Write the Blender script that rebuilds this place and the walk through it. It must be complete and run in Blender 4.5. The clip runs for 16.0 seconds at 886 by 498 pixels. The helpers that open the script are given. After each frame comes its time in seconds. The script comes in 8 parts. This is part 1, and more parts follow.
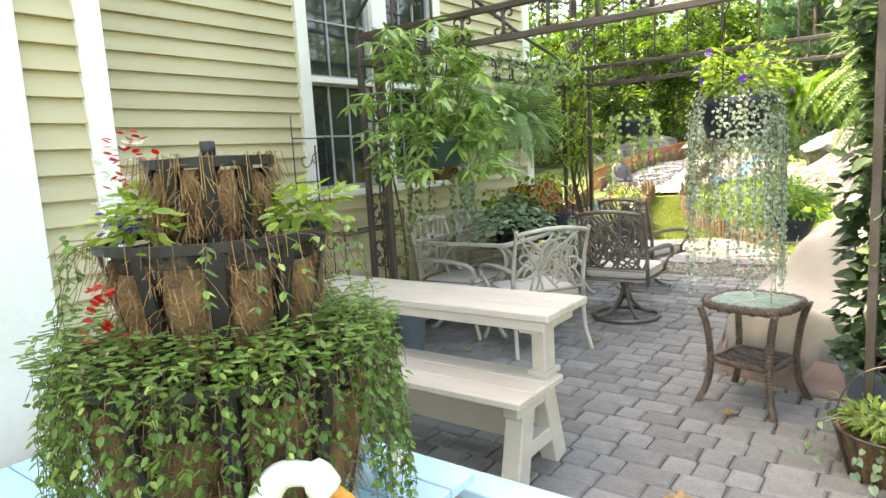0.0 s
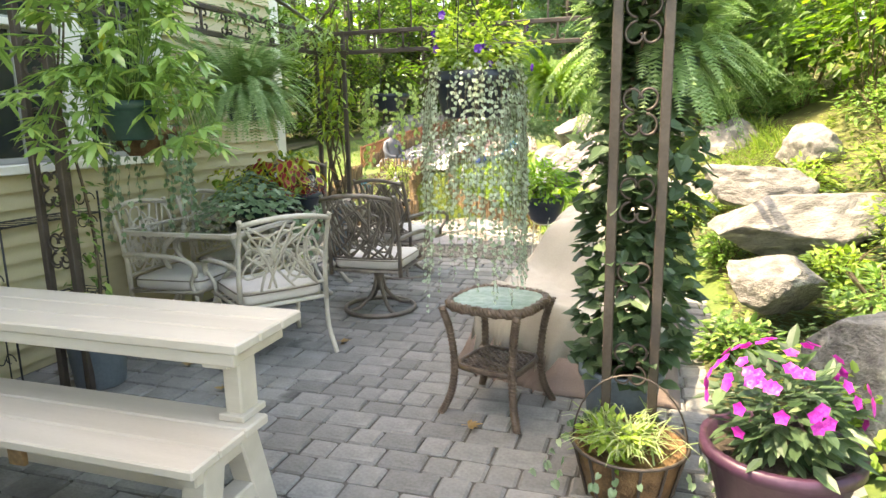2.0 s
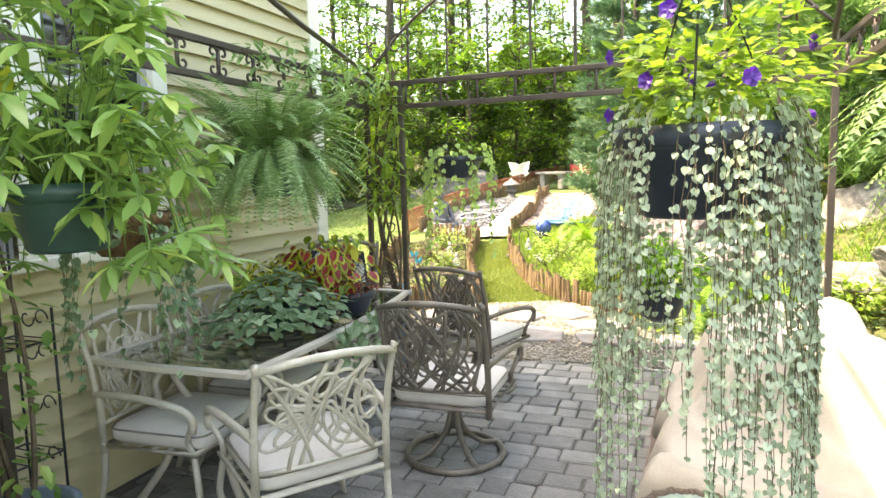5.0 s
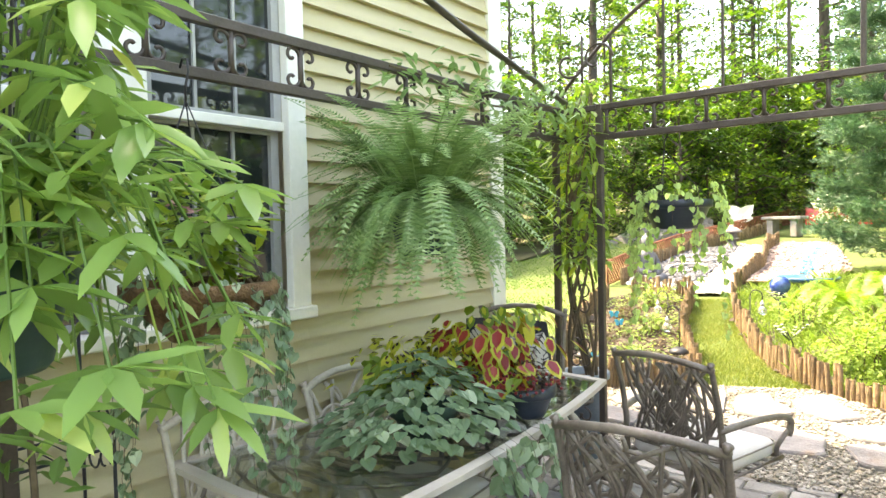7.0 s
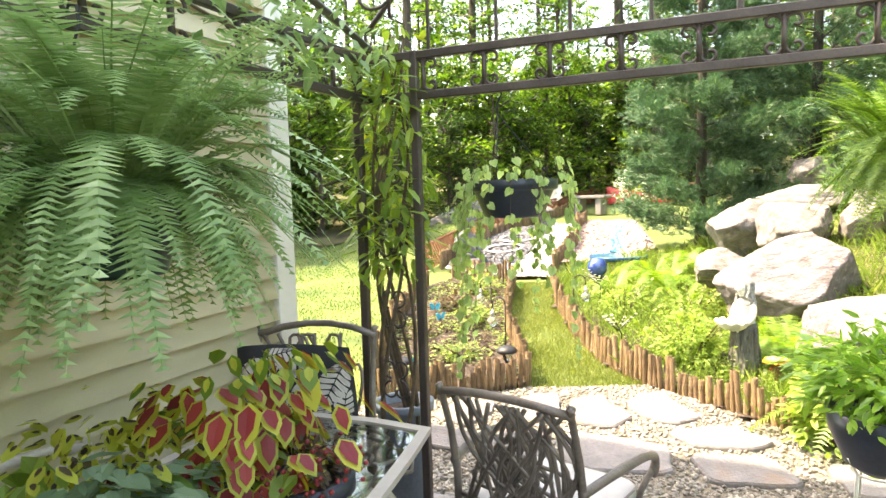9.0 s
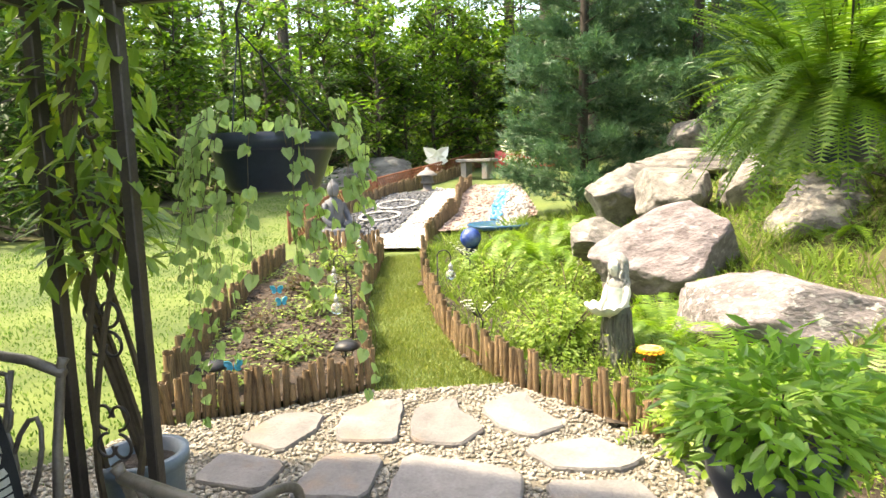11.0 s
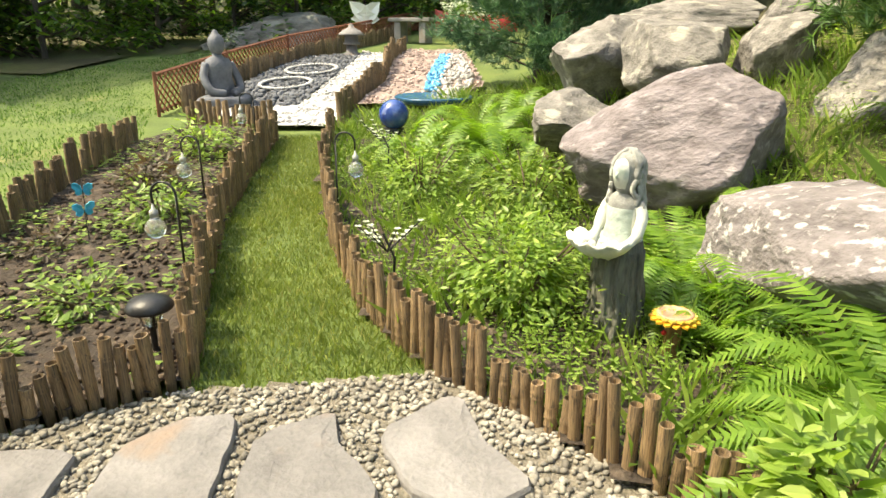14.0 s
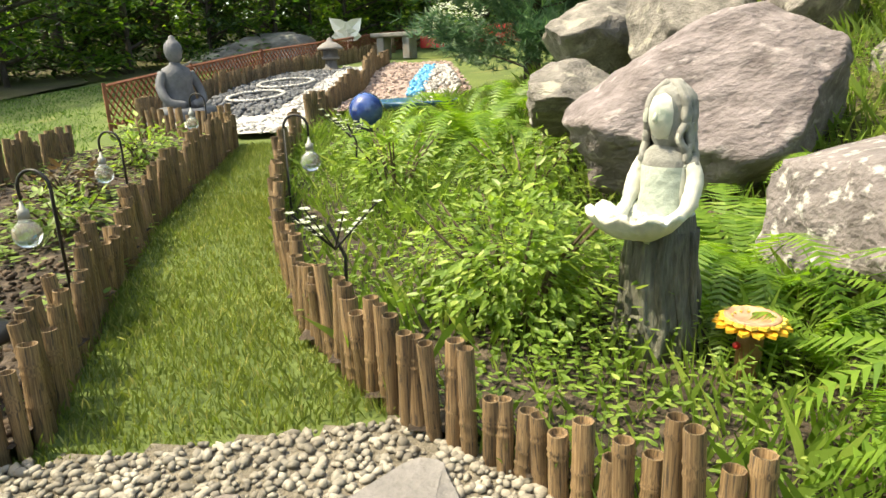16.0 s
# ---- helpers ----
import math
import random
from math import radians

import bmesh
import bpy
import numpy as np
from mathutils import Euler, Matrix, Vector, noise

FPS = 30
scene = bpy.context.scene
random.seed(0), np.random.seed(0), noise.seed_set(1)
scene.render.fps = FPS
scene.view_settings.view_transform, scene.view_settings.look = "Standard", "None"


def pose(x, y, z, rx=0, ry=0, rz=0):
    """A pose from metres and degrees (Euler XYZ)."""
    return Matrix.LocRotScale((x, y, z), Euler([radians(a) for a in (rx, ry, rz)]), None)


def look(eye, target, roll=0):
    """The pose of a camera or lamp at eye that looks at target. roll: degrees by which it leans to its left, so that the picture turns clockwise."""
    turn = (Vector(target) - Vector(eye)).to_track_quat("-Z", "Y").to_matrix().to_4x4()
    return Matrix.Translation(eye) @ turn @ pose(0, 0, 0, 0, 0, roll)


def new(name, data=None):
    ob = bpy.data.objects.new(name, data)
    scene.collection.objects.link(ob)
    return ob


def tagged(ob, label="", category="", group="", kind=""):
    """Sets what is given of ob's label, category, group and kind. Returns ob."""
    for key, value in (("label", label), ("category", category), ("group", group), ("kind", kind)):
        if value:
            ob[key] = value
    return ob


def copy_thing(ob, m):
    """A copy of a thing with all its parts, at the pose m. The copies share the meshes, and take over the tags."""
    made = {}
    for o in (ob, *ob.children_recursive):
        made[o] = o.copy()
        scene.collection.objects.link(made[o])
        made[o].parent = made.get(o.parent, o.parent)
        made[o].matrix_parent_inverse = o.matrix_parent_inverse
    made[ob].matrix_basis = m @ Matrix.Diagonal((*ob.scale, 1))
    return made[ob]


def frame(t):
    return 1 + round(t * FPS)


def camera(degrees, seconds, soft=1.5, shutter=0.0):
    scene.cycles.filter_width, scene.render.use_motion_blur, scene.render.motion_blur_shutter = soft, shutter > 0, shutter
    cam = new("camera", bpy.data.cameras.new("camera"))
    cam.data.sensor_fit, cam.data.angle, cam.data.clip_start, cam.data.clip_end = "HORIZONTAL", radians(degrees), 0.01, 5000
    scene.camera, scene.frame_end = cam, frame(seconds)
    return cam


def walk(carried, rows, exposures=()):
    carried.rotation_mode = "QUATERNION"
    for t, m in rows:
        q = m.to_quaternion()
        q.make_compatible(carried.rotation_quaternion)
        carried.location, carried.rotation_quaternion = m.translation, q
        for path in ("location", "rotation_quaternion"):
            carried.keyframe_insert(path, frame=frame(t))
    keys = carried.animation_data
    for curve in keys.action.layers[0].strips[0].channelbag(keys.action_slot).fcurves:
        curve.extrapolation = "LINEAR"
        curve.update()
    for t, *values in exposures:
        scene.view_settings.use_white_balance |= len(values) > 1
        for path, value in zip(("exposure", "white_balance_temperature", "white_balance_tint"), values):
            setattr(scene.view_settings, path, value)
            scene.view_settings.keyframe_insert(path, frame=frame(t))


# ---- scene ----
cam = camera(69.0, 16.0)
METRES, EYE, TILT, LEAN, TURN = 8.0, 1.42, 0.0, 0.0, 36.8
ROWS = [
    (0.0, 0.0, 0.0, 0.0, -0.47, -8.13, 3.26),
    (0.5, 0.0055, 0.0053, -0.0007, -0.12, -8.78, 3.75),
    (1.0, 0.0104, 0.0274, 0.0006, -4.34, -7.99, 2.69),
    (1.5, 0.0249, 0.0512, 0.0011, -13.67, -9.77, 3.06),
    (2.0, 0.0521, 0.0729, 0.0001, -19.13, -11.23, 1.08),
    (2.5, 0.0653, 0.0962, 0.001, -21.56, -12.79, 0.81),
    (3.0, 0.0634, 0.1306, 0.0046, -22.92, -10.01, 1.45),
    (5.5, 0.078, 0.2801, 0.0152, -10.14, -5.23, 1.79),
    (6.0, 0.0903, 0.3089, 0.0163, -2.21, -4.33, 1.95),
    (6.5, 0.0968, 0.3395, 0.0156, 3.14, -4.67, 1.87),
    (7.0, 0.0975, 0.3767, 0.0186, 1.56, -2.08, 1.31),
    (7.5, 0.1024, 0.4119, 0.019, 5.16, -2.71, 1.55),
    (8.0, 0.1099, 0.4441, 0.02, 3.07, -4.41, 0.74),
    (8.5, 0.1146, 0.4767, 0.0225, -7.77, -2.02, 1.14),
    (9.0, 0.1251, 0.5036, 0.0231, -14.36, -4.35, 1.8),
    (9.5, 0.1497, 0.5263, 0.0235, -17.61, -3.9, 1.81),
    (10.0, 0.1759, 0.5435, 0.0228, -22.38, -5.81, 2.13),
    (12.5, 0.2712, 0.6904, 0.0159, -23.87, -11.39, 1.13),
    (13.0, 0.2898, 0.7264, 0.01, -27.67, -15.12, 1.37),
    (13.5, 0.3124, 0.7605, 0.0039, -27.76, -16.4, 0.7),
    (14.0, 0.3304, 0.7964, -0.006, -28.13, -18.77, -0.39),
    (14.5, 0.3483, 0.8274, -0.0189, -30.86, -18.94, -0.1),
    (15.0, 0.3678, 0.8484, -0.0324, -28.34, -20.02, 1.47),
    (15.5, 0.3776, 0.8596, -0.0428, -28.92, -17.64, 1.19),
    (16.0, 0.3804, 0.8671, -0.0498, -29.0, -16.19, 1.79),
]
walk(cam, [(t, pose(0, 0, EYE, TILT, LEAN, TURN) @ pose(METRES * x, METRES * y, METRES * z, 90 + pitch, roll, yaw)) for t, x, y, z, yaw, pitch, roll in ROWS], [(0.0, 3.2, 8700, 12), (1.5, 3.1, 8700, 11), (3.0, 3.05, 8600, 10), (5.5, 3.3, 8700, 10), (8.0, 3.5, 8700, 13), (9.5, 3.1, 8500, 14), (12.0, 2.4, 8050, 5), (16.0, 1.92, 8000, 2)])

# ---------- light ----------
world = bpy.data.worlds.new("sky")
scene.world = world
world.use_nodes = True
_n = world.node_tree.nodes
_sky = _n.new("ShaderNodeTexSky")
_sky.sky_type, _sky.sun_disc = "NISHITA", False
_sky.sun_elevation, _sky.sun_rotation = radians(60), radians(-102)
_sky.air_density, _sky.dust_density, _sky.ozone_density = 1.0, 2.5, 0.7
world.node_tree.links.new(_sky.outputs[0], _n["Background"].inputs["Color"])
_n["Background"].inputs["Strength"].default_value = 0.15
sun = new("sun", bpy.data.lights.new("sun", "SUN"))
sun.data.energy, sun.data.angle, sun.data.color = 2.1, radians(0.6), (1.0, 0.93, 0.8)
sun.matrix_world = look((-9.6, -2.0, 17.0), (0, 0, 0))


# ---------- materials ----------
def nodes_of(name):
    m = bpy.data.materials.new(name)
    m.use_nodes = True
    return m, m.node_tree.nodes, m.node_tree.links


def mat(name, c1, c2, rough=0.6, scale=6.0, bump=0.15, bscale=60.0, metal=0.0, rand=0.0, island=False, stretch=(1, 1, 1), c3=None, c3at=0.62, c3s=0.6, spec=0.5, coat=0.0):
    """Two colours mixed by coarse and fine grain, a third as blotches, fine relief, and a spread between pieces."""
    m, N, L = nodes_of(name)
    b = N["Principled BSDF"]
    tc, mp = N.new("ShaderNodeTexCoord"), N.new("ShaderNodeMapping")
    mp.inputs["Scale"].default_value = stretch
    L.new(tc.outputs["Object"], mp.inputs["Vector"])
    n1, n2 = N.new("ShaderNodeTexNoise"), N.new("ShaderNodeTexNoise")
    n1.inputs["Scale"].default_value, n1.inputs["Detail"].default_value = scale, 6
    n2.inputs["Scale"].default_value, n2.inputs["Detail"].default_value = bscale, 4
    L.new(mp.outputs[0], n1.inputs["Vector"]), L.new(mp.outputs[0], n2.inputs["Vector"])
    add = N.new("ShaderNodeMath")
    add.operation = "MULTIPLY_ADD"
    L.new(n2.outputs["Fac"], add.inputs[0])
    add.inputs[1].default_value = 0.4
    L.new(n1.outputs["Fac"], add.inputs[2])
    ramp = N.new("ShaderNodeValToRGB")
    ramp.color_ramp.elements[0].position, ramp.color_ramp.elements[1].position = 0.5, 0.9
    ramp.color_ramp.elements[0].color, ramp.color_ramp.elements[1].color = (*c1, 1), (*c2, 1)
    L.new(add.outputs[0], ramp.inputs[0])
    col = ramp.outputs[0]
    if c3:
        n3, r3, mx = N.new("ShaderNodeTexNoise"), N.new("ShaderNodeValToRGB"), N.new("ShaderNodeMixRGB")
        n3.inputs["Scale"].default_value, n3.inputs["Detail"].default_value = scale * c3s, 8
        L.new(tc.outputs["Object"], n3.inputs["Vector"])
        r3.color_ramp.elements[0].position, r3.color_ramp.elements[1].position = c3at - 0.04, c3at + 0.05
        L.new(n3.outputs["Fac"], r3.inputs[0]), L.new(r3.outputs[0], mx.inputs[0])
        L.new(col, mx.inputs[1])
        mx.inputs[2].default_value = (*c3, 1)
        col = mx.outputs[0]
    if rand:
        src = N.new("ShaderNodeNewGeometry").outputs["Random Per Island"] if island else N.new("ShaderNodeObjectInfo").outputs["Random"]
        mr, hs = N.new("ShaderNodeMapRange"), N.new("ShaderNodeHueSaturation")
        mr.inputs["To Min"].default_value, mr.inputs["To Max"].default_value = 1 - rand, 1 + rand
        L.new(src, mr.inputs["Value"]), L.new(mr.outputs[0], hs.inputs["Value"]), L.new(col, hs.inputs["Color"])
        col = hs.outputs[0]
    L.new(col, b.inputs["Base Color"])
    b.inputs["Roughness"].default_value, b.inputs["Metallic"].default_value = rough, metal
    b.inputs["Specular IOR Level"].default_value, b.inputs["Coat Weight"].default_value = spec, coat
    if bump:
        bp = N.new("ShaderNodeBump")
        bp.inputs["Strength"].default_value, bp.inputs["Distance"].default_value = bump, 0.03
        L.new(add.outputs[0], bp.inputs["Height"]), L.new(bp.outputs[0], b.inputs["Normal"])
    return m


def leafmat(name, c1, c2, c3=None, rough=0.45, trans=0.35):
    """Leaves: each leaf its own shade between the colours, a little light let through."""
    m, N, L = nodes_of(name)
    b, out = N["Principled BSDF"], N["Material Output"]
    g, ramp = N.new("ShaderNodeNewGeometry"), N.new("ShaderNodeValToRGB")
    ramp.color_ramp.elements[0].color, ramp.color_ramp.elements[1].color = (*c1, 1), (*c2, 1)
    if c3:
        e = ramp.color_ramp.elements.new(0.85)
        e.color = (*c2, 1)
        ramp.color_ramp.elements[2].color = (*c3, 1)
    L.new(g.outputs["Random Per Island"], ramp.inputs[0])
    nz, tc, mx = N.new("ShaderNodeTexNoise"), N.new("ShaderNodeTexCoord"), N.new("ShaderNodeMixRGB")
    nz.inputs["Scale"].default_value = 2.5
    L.new(tc.outputs["Object"], nz.inputs["Vector"]), L.new(nz.outputs["Fac"], mx.inputs[0])
    mx.blend_type = "MULTIPLY"
    mx.inputs[2].default_value = (0.6, 0.72, 0.6, 1)
    L.new(ramp.outputs[0], mx.inputs[1]), L.new(mx.outputs[0], b.inputs["Base Color"])
    b.inputs["Roughness"].default_value = rough
    t, ms, hs = N.new("ShaderNodeBsdfTranslucent"), N.new("ShaderNodeMixShader"), N.new("ShaderNodeHueSaturation")
    hs.inputs["Value"].default_value, hs.inputs["Saturation"].default_value = 1.7, 1.1
    L.new(mx.outputs[0], hs.inputs["Color"]), L.new(hs.outputs[0], t.inputs["Color"])
    ms.inputs[0].default_value = trans
    L.new(b.outputs[0], ms.inputs[1]), L.new(t.outputs[0], ms.inputs[2]), L.new(ms.outputs[0], out.inputs["Surface"])
    return m


def glassmat(name, tint, rough=0.02, alpha=0.0):
    m, N, L = nodes_of(name)
    b = N["Principled BSDF"]
    b.inputs["Base Color"].default_value = (*tint, 1)
    b.inputs["Roughness"].default_value, b.inputs["Transmission Weight"].default_value, b.inputs["IOR"].default_value = rough, 1.0 - alpha, 1.45
    return m


M_SIDING = mat("painted_clapboard", (0.46, 0.40, 0.235), (0.53, 0.465, 0.29), 0.6, 1.5, 0.08, 90, rand=0.06, stretch=(1, 1, 6))
M_WHITE = mat("white_trim_paint", (0.74, 0.73, 0.63), (0.84, 0.82, 0.74), 0.5, 2, 0.05, 40)
M_DARKGLASS = mat("dark_window_glass", (0.012, 0.016, 0.016), (0.03, 0.036, 0.034), 0.04, 1.0, 0.0, 8, spec=0.7)
M_SASH = mat("grey_sash", (0.28, 0.29, 0.28), (0.4, 0.4, 0.38), 0.5, 3, 0.05, 40)
M_IRON = mat("brown_iron", (0.055, 0.043, 0.036), (0.1, 0.08, 0.068), 0.5, 5, 0.15, 90, metal=0.4)
M_PAVER = mat("weathered_paver", (0.15, 0.145, 0.135), (0.27, 0.262, 0.245), 0.85, 4, 0.5, 70, rand=0.2, c3=(0.09, 0.088, 0.08), c3at=0.66)
M_JOINT = mat("joint_sand", (0.06, 0.056, 0.05), (0.11, 0.1, 0.085), 0.95, 5, 0.4, 80)
M_FLAG = mat("flagstone", (0.14, 0.132, 0.13), (0.245, 0.23, 0.225), 0.85, 5, 0.6, 60, rand=0.2, c3=(0.23, 0.175, 0.14), c3at=0.62)
M_PEBBLE = mat("cream_pebbles", (0.155, 0.138, 0.112), (0.34, 0.315, 0.27), 0.8, 8, 0.2, 60, rand=0.35, island=True)
M_WHITEPEB = mat("white_pebbles", (0.3, 0.295, 0.29), (0.5, 0.49, 0.48), 0.8, 8, 0.2, 60, rand=0.25, island=True)
M_LAVA = mat("dark_slate_pebbles", (0.045, 0.05, 0.06), (0.12, 0.125, 0.14), 0.7, 8, 0.3, 60, rand=0.5, island=True)
M_PINK = mat("pink_gravel", (0.24, 0.17, 0.15), (0.42, 0.33, 0.3), 0.8, 8, 0.2, 60, rand=0.35, island=True)
M_GRASSG = mat("lawn_soil", (0.045, 0.075, 0.015), (0.12, 0.16, 0.035), 0.95, 1.2, 0.5, 30, c3=(0.16, 0.16, 0.05), c3at=0.66)
M_SOIL = mat("bed_mulch", (0.018, 0.012, 0.009), (0.06, 0.043, 0.03), 0.95, 14, 1.0, 70, c3=(0.1, 0.075, 0.055), c3at=0.6)
M_FOREST = mat("forest_floor", (0.05, 0.04, 0.02), (0.1, 0.11, 0.03), 0.95, 0.8, 0.6, 12)
M_BAMBOO = mat("weathered_bamboo", (0.115, 0.07, 0.036), (0.32, 0.215, 0.115), 0.6, 9, 0.3, 80, rand=0.35, stretch=(1, 1, 0.2), c3=(0.07, 0.05, 0.035), c3at=0.58)
M_BENCH = mat("cream_resin_boards", (0.47, 0.415, 0.345), (0.57, 0.51, 0.43), 0.5, 3, 0.12, 120, stretch=(0.3, 3, 3))
M_CHAIR = mat("cream_cast_aluminium", (0.43, 0.385, 0.31), (0.6, 0.545, 0.46), 0.45, 9, 0.2, 90, metal=0.15)
M_CHAIRD = mat("taupe_cast_aluminium", (0.12, 0.098, 0.08), (0.25, 0.21, 0.175), 0.42, 9, 0.2, 90, metal=0.3)
M_CUSHION = mat("oatmeal_cushion", (0.56, 0.51, 0.46), (0.66, 0.61, 0.56), 0.9, 4, 0.2, 220)
M_PIPING = mat("dark_piping", (0.2, 0.17, 0.14), (0.28, 0.24, 0.2), 0.8, 20, 0.1, 100)
M_TGLASS = glassmat("clear_table_glass", (0.86, 0.93, 0.9), 0.03)
M_FROST = mat("greenish_frosted_glass", (0.26, 0.34, 0.30), (0.4, 0.47, 0.42), 0.1, 14, 0.25, 40, spec=0.8)
M_WICKER = mat("brown_wicker", (0.06, 0.038, 0.026), (0.17, 0.115, 0.08), 0.5, 14, 0.3, 120)
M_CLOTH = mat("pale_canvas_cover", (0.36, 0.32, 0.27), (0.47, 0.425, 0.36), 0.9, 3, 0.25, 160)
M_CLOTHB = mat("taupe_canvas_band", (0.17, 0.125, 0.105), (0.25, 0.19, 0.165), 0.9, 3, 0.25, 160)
M_BLUE = mat("pale_blue_painted_boards", (0.36, 0.58, 0.68), (0.47, 0.68, 0.76), 0.5, 3, 0.15, 70)
M_POTBLUE = mat("slate_blue_pot", (0.12, 0.15, 0.185), (0.2, 0.24, 0.28), 0.5, 4, 0.1, 60)
M_POTGREEN = mat("dark_green_pot", (0.012, 0.04, 0.032), (0.025, 0.07, 0.055), 0.4, 4, 0.05, 60)
M_POTBLACK = mat("dark_blue_black_pot", (0.012, 0.017, 0.03), (0.03, 0.04, 0.06), 0.35, 4, 0.05, 60)
M_POTPURPLE = mat("purple_glazed_pot", (0.03, 0.01, 0.026), (0.07, 0.028, 0.055), 0.42, 5, 0.1, 50)
M_COCO = mat("coconut_fibre", (0.07, 0.038, 0.017), (0.26, 0.15, 0.07), 0.95, 12, 1.0, 130)
M_STRAW = mat("loose_fibre", (0.14, 0.075, 0.03), (0.36, 0.22, 0.1), 0.9, 20, 0.1, 90, rand=0.35, island=True)
M_BLACKMETAL = mat("black_metal", (0.012, 0.012, 0.013), (0.035, 0.035, 0.037), 0.45, 8, 0.1, 80, metal=0.3)
M_BOULDER = mat("granite_boulder", (0.095, 0.088, 0.08), (0.24, 0.222, 0.205), 0.9, 5, 1.0, 26, c3=(0.31, 0.295, 0.25), c3at=0.6)
M_BOULDERP = mat("pinkish_boulder", (0.125, 0.105, 0.108), (0.245, 0.212, 0.222), 0.9, 5, 1.0, 22, c3=(0.31, 0.275, 0.28), c3at=0.62, c3s=1.5)
M_LICHEN = mat("lichened_boulder", (0.11, 0.097, 0.098), (0.21, 0.186, 0.19), 0.9, 6, 1.0, 24, c3=(0.4, 0.39, 0.375), c3at=0.6, c3s=2.4)
M_STATUE = mat("verdigris_stone", (0.27, 0.32, 0.28), (0.46, 0.52, 0.47), 0.8, 9, 0.5, 50, c3=(0.15, 0.17, 0.14), c3at=0.62)
M_BUDDHA = mat("slate_grey_stone", (0.075, 0.08, 0.095), (0.14, 0.145, 0.165), 0.7, 8, 0.3, 40)
M_LATTICE = mat("red_brown_lattice", (0.16, 0.055, 0.03), (0.28, 0.11, 0.06), 0.75, 6, 0.3, 60)
M_BARK = mat("grey_brown_bark", (0.035, 0.028, 0.022), (0.1, 0.082, 0.066), 0.95, 3, 1.0, 22, stretch=(3, 3, 0.6))
M_STEM = mat("vine_stems", (0.07, 0.05, 0.03), (0.15, 0.11, 0.07), 0.85, 8, 0.4, 50)


# ---------- mesh building ----------
rng = random.Random(7)


class MB:
    """A mesh gathered from plain pieces."""

    def __init__(self):
        self.v, self.f = [], []

    def add(self, verts, faces, m=None):
        o = len(self.v)
        self.v += [tuple(m @ Vector(p)) for p in verts] if m else [tuple(p) for p in verts]
        self.f += [tuple(o + i for i in q) for q in faces]
        return self

    def box(self, x0, x1, y0, y1, z0, z1, c=0.0, m=None):
        """A box between the bounds, its edges chamfered by c."""
        cx, cy, cz, hx, hy, hz = (x0 + x1) / 2, (y0 + y1) / 2, (z0 + z1) / 2, (x1 - x0) / 2, (y1 - y0) / 2, (z1 - z0) / 2
        if c <= 0:
            v = [(cx + a * hx, cy + b * hy, cz + d * hz) for a in (-1, 1) for b in (-1, 1) for d in (-1, 1)]
            return self.add(v, [(0, 1, 3, 2), (4, 6, 7, 5), (0, 4, 5, 1), (2, 3, 7, 6), (0, 2, 6, 4), (1, 5, 7, 3)], m)
        v, ix = [], {}
        for a in (-1, 1):
            for b in (-1, 1):
                for d in (-1, 1):
                    for k, (ex, ey, ez) in enumerate(((0, c, c), (c, 0, c), (c, c, 0))):
                        ix[a, b, d, k] = len(v)
                        v.append((cx + a * (hx - ex), cy + b * (hy - ey), cz + d * (hz - ez)))
        f = []
        S = (-1, 1)
        for a in S:
            f.append([ix[a, -1, -1, 0], ix[a, 1, -1, 0], ix[a, 1, 1, 0], ix[a, -1, 1, 0]][::a])
            f.append([ix[-1, a, -1, 1], ix[-1, a, 1, 1], ix[1, a, 1, 1], ix[1, a, -1, 1]][::a])
            f.append([ix[-1, -1, a, 2], ix[1, -1, a, 2], ix[1, 1, a, 2], ix[-1, 1, a, 2]][::a])
            for b in S:
                f.append([ix[a, b, -1, 0], ix[a, b, -1, 1], ix[a, b, 1, 1], ix[a, b, 1, 0]][:: a * b])
                f.append([ix[a, -1, b, 0], ix[a, 1, b, 0], ix[a, 1, b, 2], ix[a, -1, b, 2]][:: a * b])
                f.append([ix[-1, a, b, 1], ix[-1, a, b, 2], ix[1, a, b, 2], ix[1, a, b, 1]][:: a * b])
                for d in S:
                    f.append([ix[a, b, d, 0], ix[a, b, d, 1], ix[a, b, d, 2]][:: a * b * d])
        return self.add(v, f, m)

    def tube(self, pts, r, n=6, closed=False):
        """A round bar along the points; r one radius or one for each."""
        pts = [Vector(p) for p in pts]
        k = len(pts)
        rs = r if isinstance(r, (list, tuple)) else [r] * k
        o = len(self.v)
        side = None
        for i, p in enumerate(pts):
            a = pts[(i - 1) % k] if closed or i else p
            b = pts[(i + 1) % k] if closed or i < k - 1 else p
            d = (b - a).normalized() if (b - a).length > 1e-9 else Vector((0, 0, 1))
            if side is None:
                side = d.cross(Vector((0, 0, 1)) if abs(d.z) < 0.9 else Vector((1, 0, 0))).normalized()
            side = (side - d * side.dot(d)).normalized()
            w = d.cross(side)
            self.v += [tuple(p + (side * math.cos(2 * math.pi * j / n) + w * math.sin(2 * math.pi * j / n)) * rs[i]) for j in range(n)]
        for i in range(k if closed else k - 1):
            a, b = o + i * n, o + ((i + 1) % k) * n
            self.f += [(a + j, a + (j + 1) % n, b + (j + 1) % n, b + j) for j in range(n)]
        if not closed:
            self.f += [tuple(o + n - 1 - j for j in range(n)), tuple(o + (k - 1) * n + j for j in range(n))]
        return self

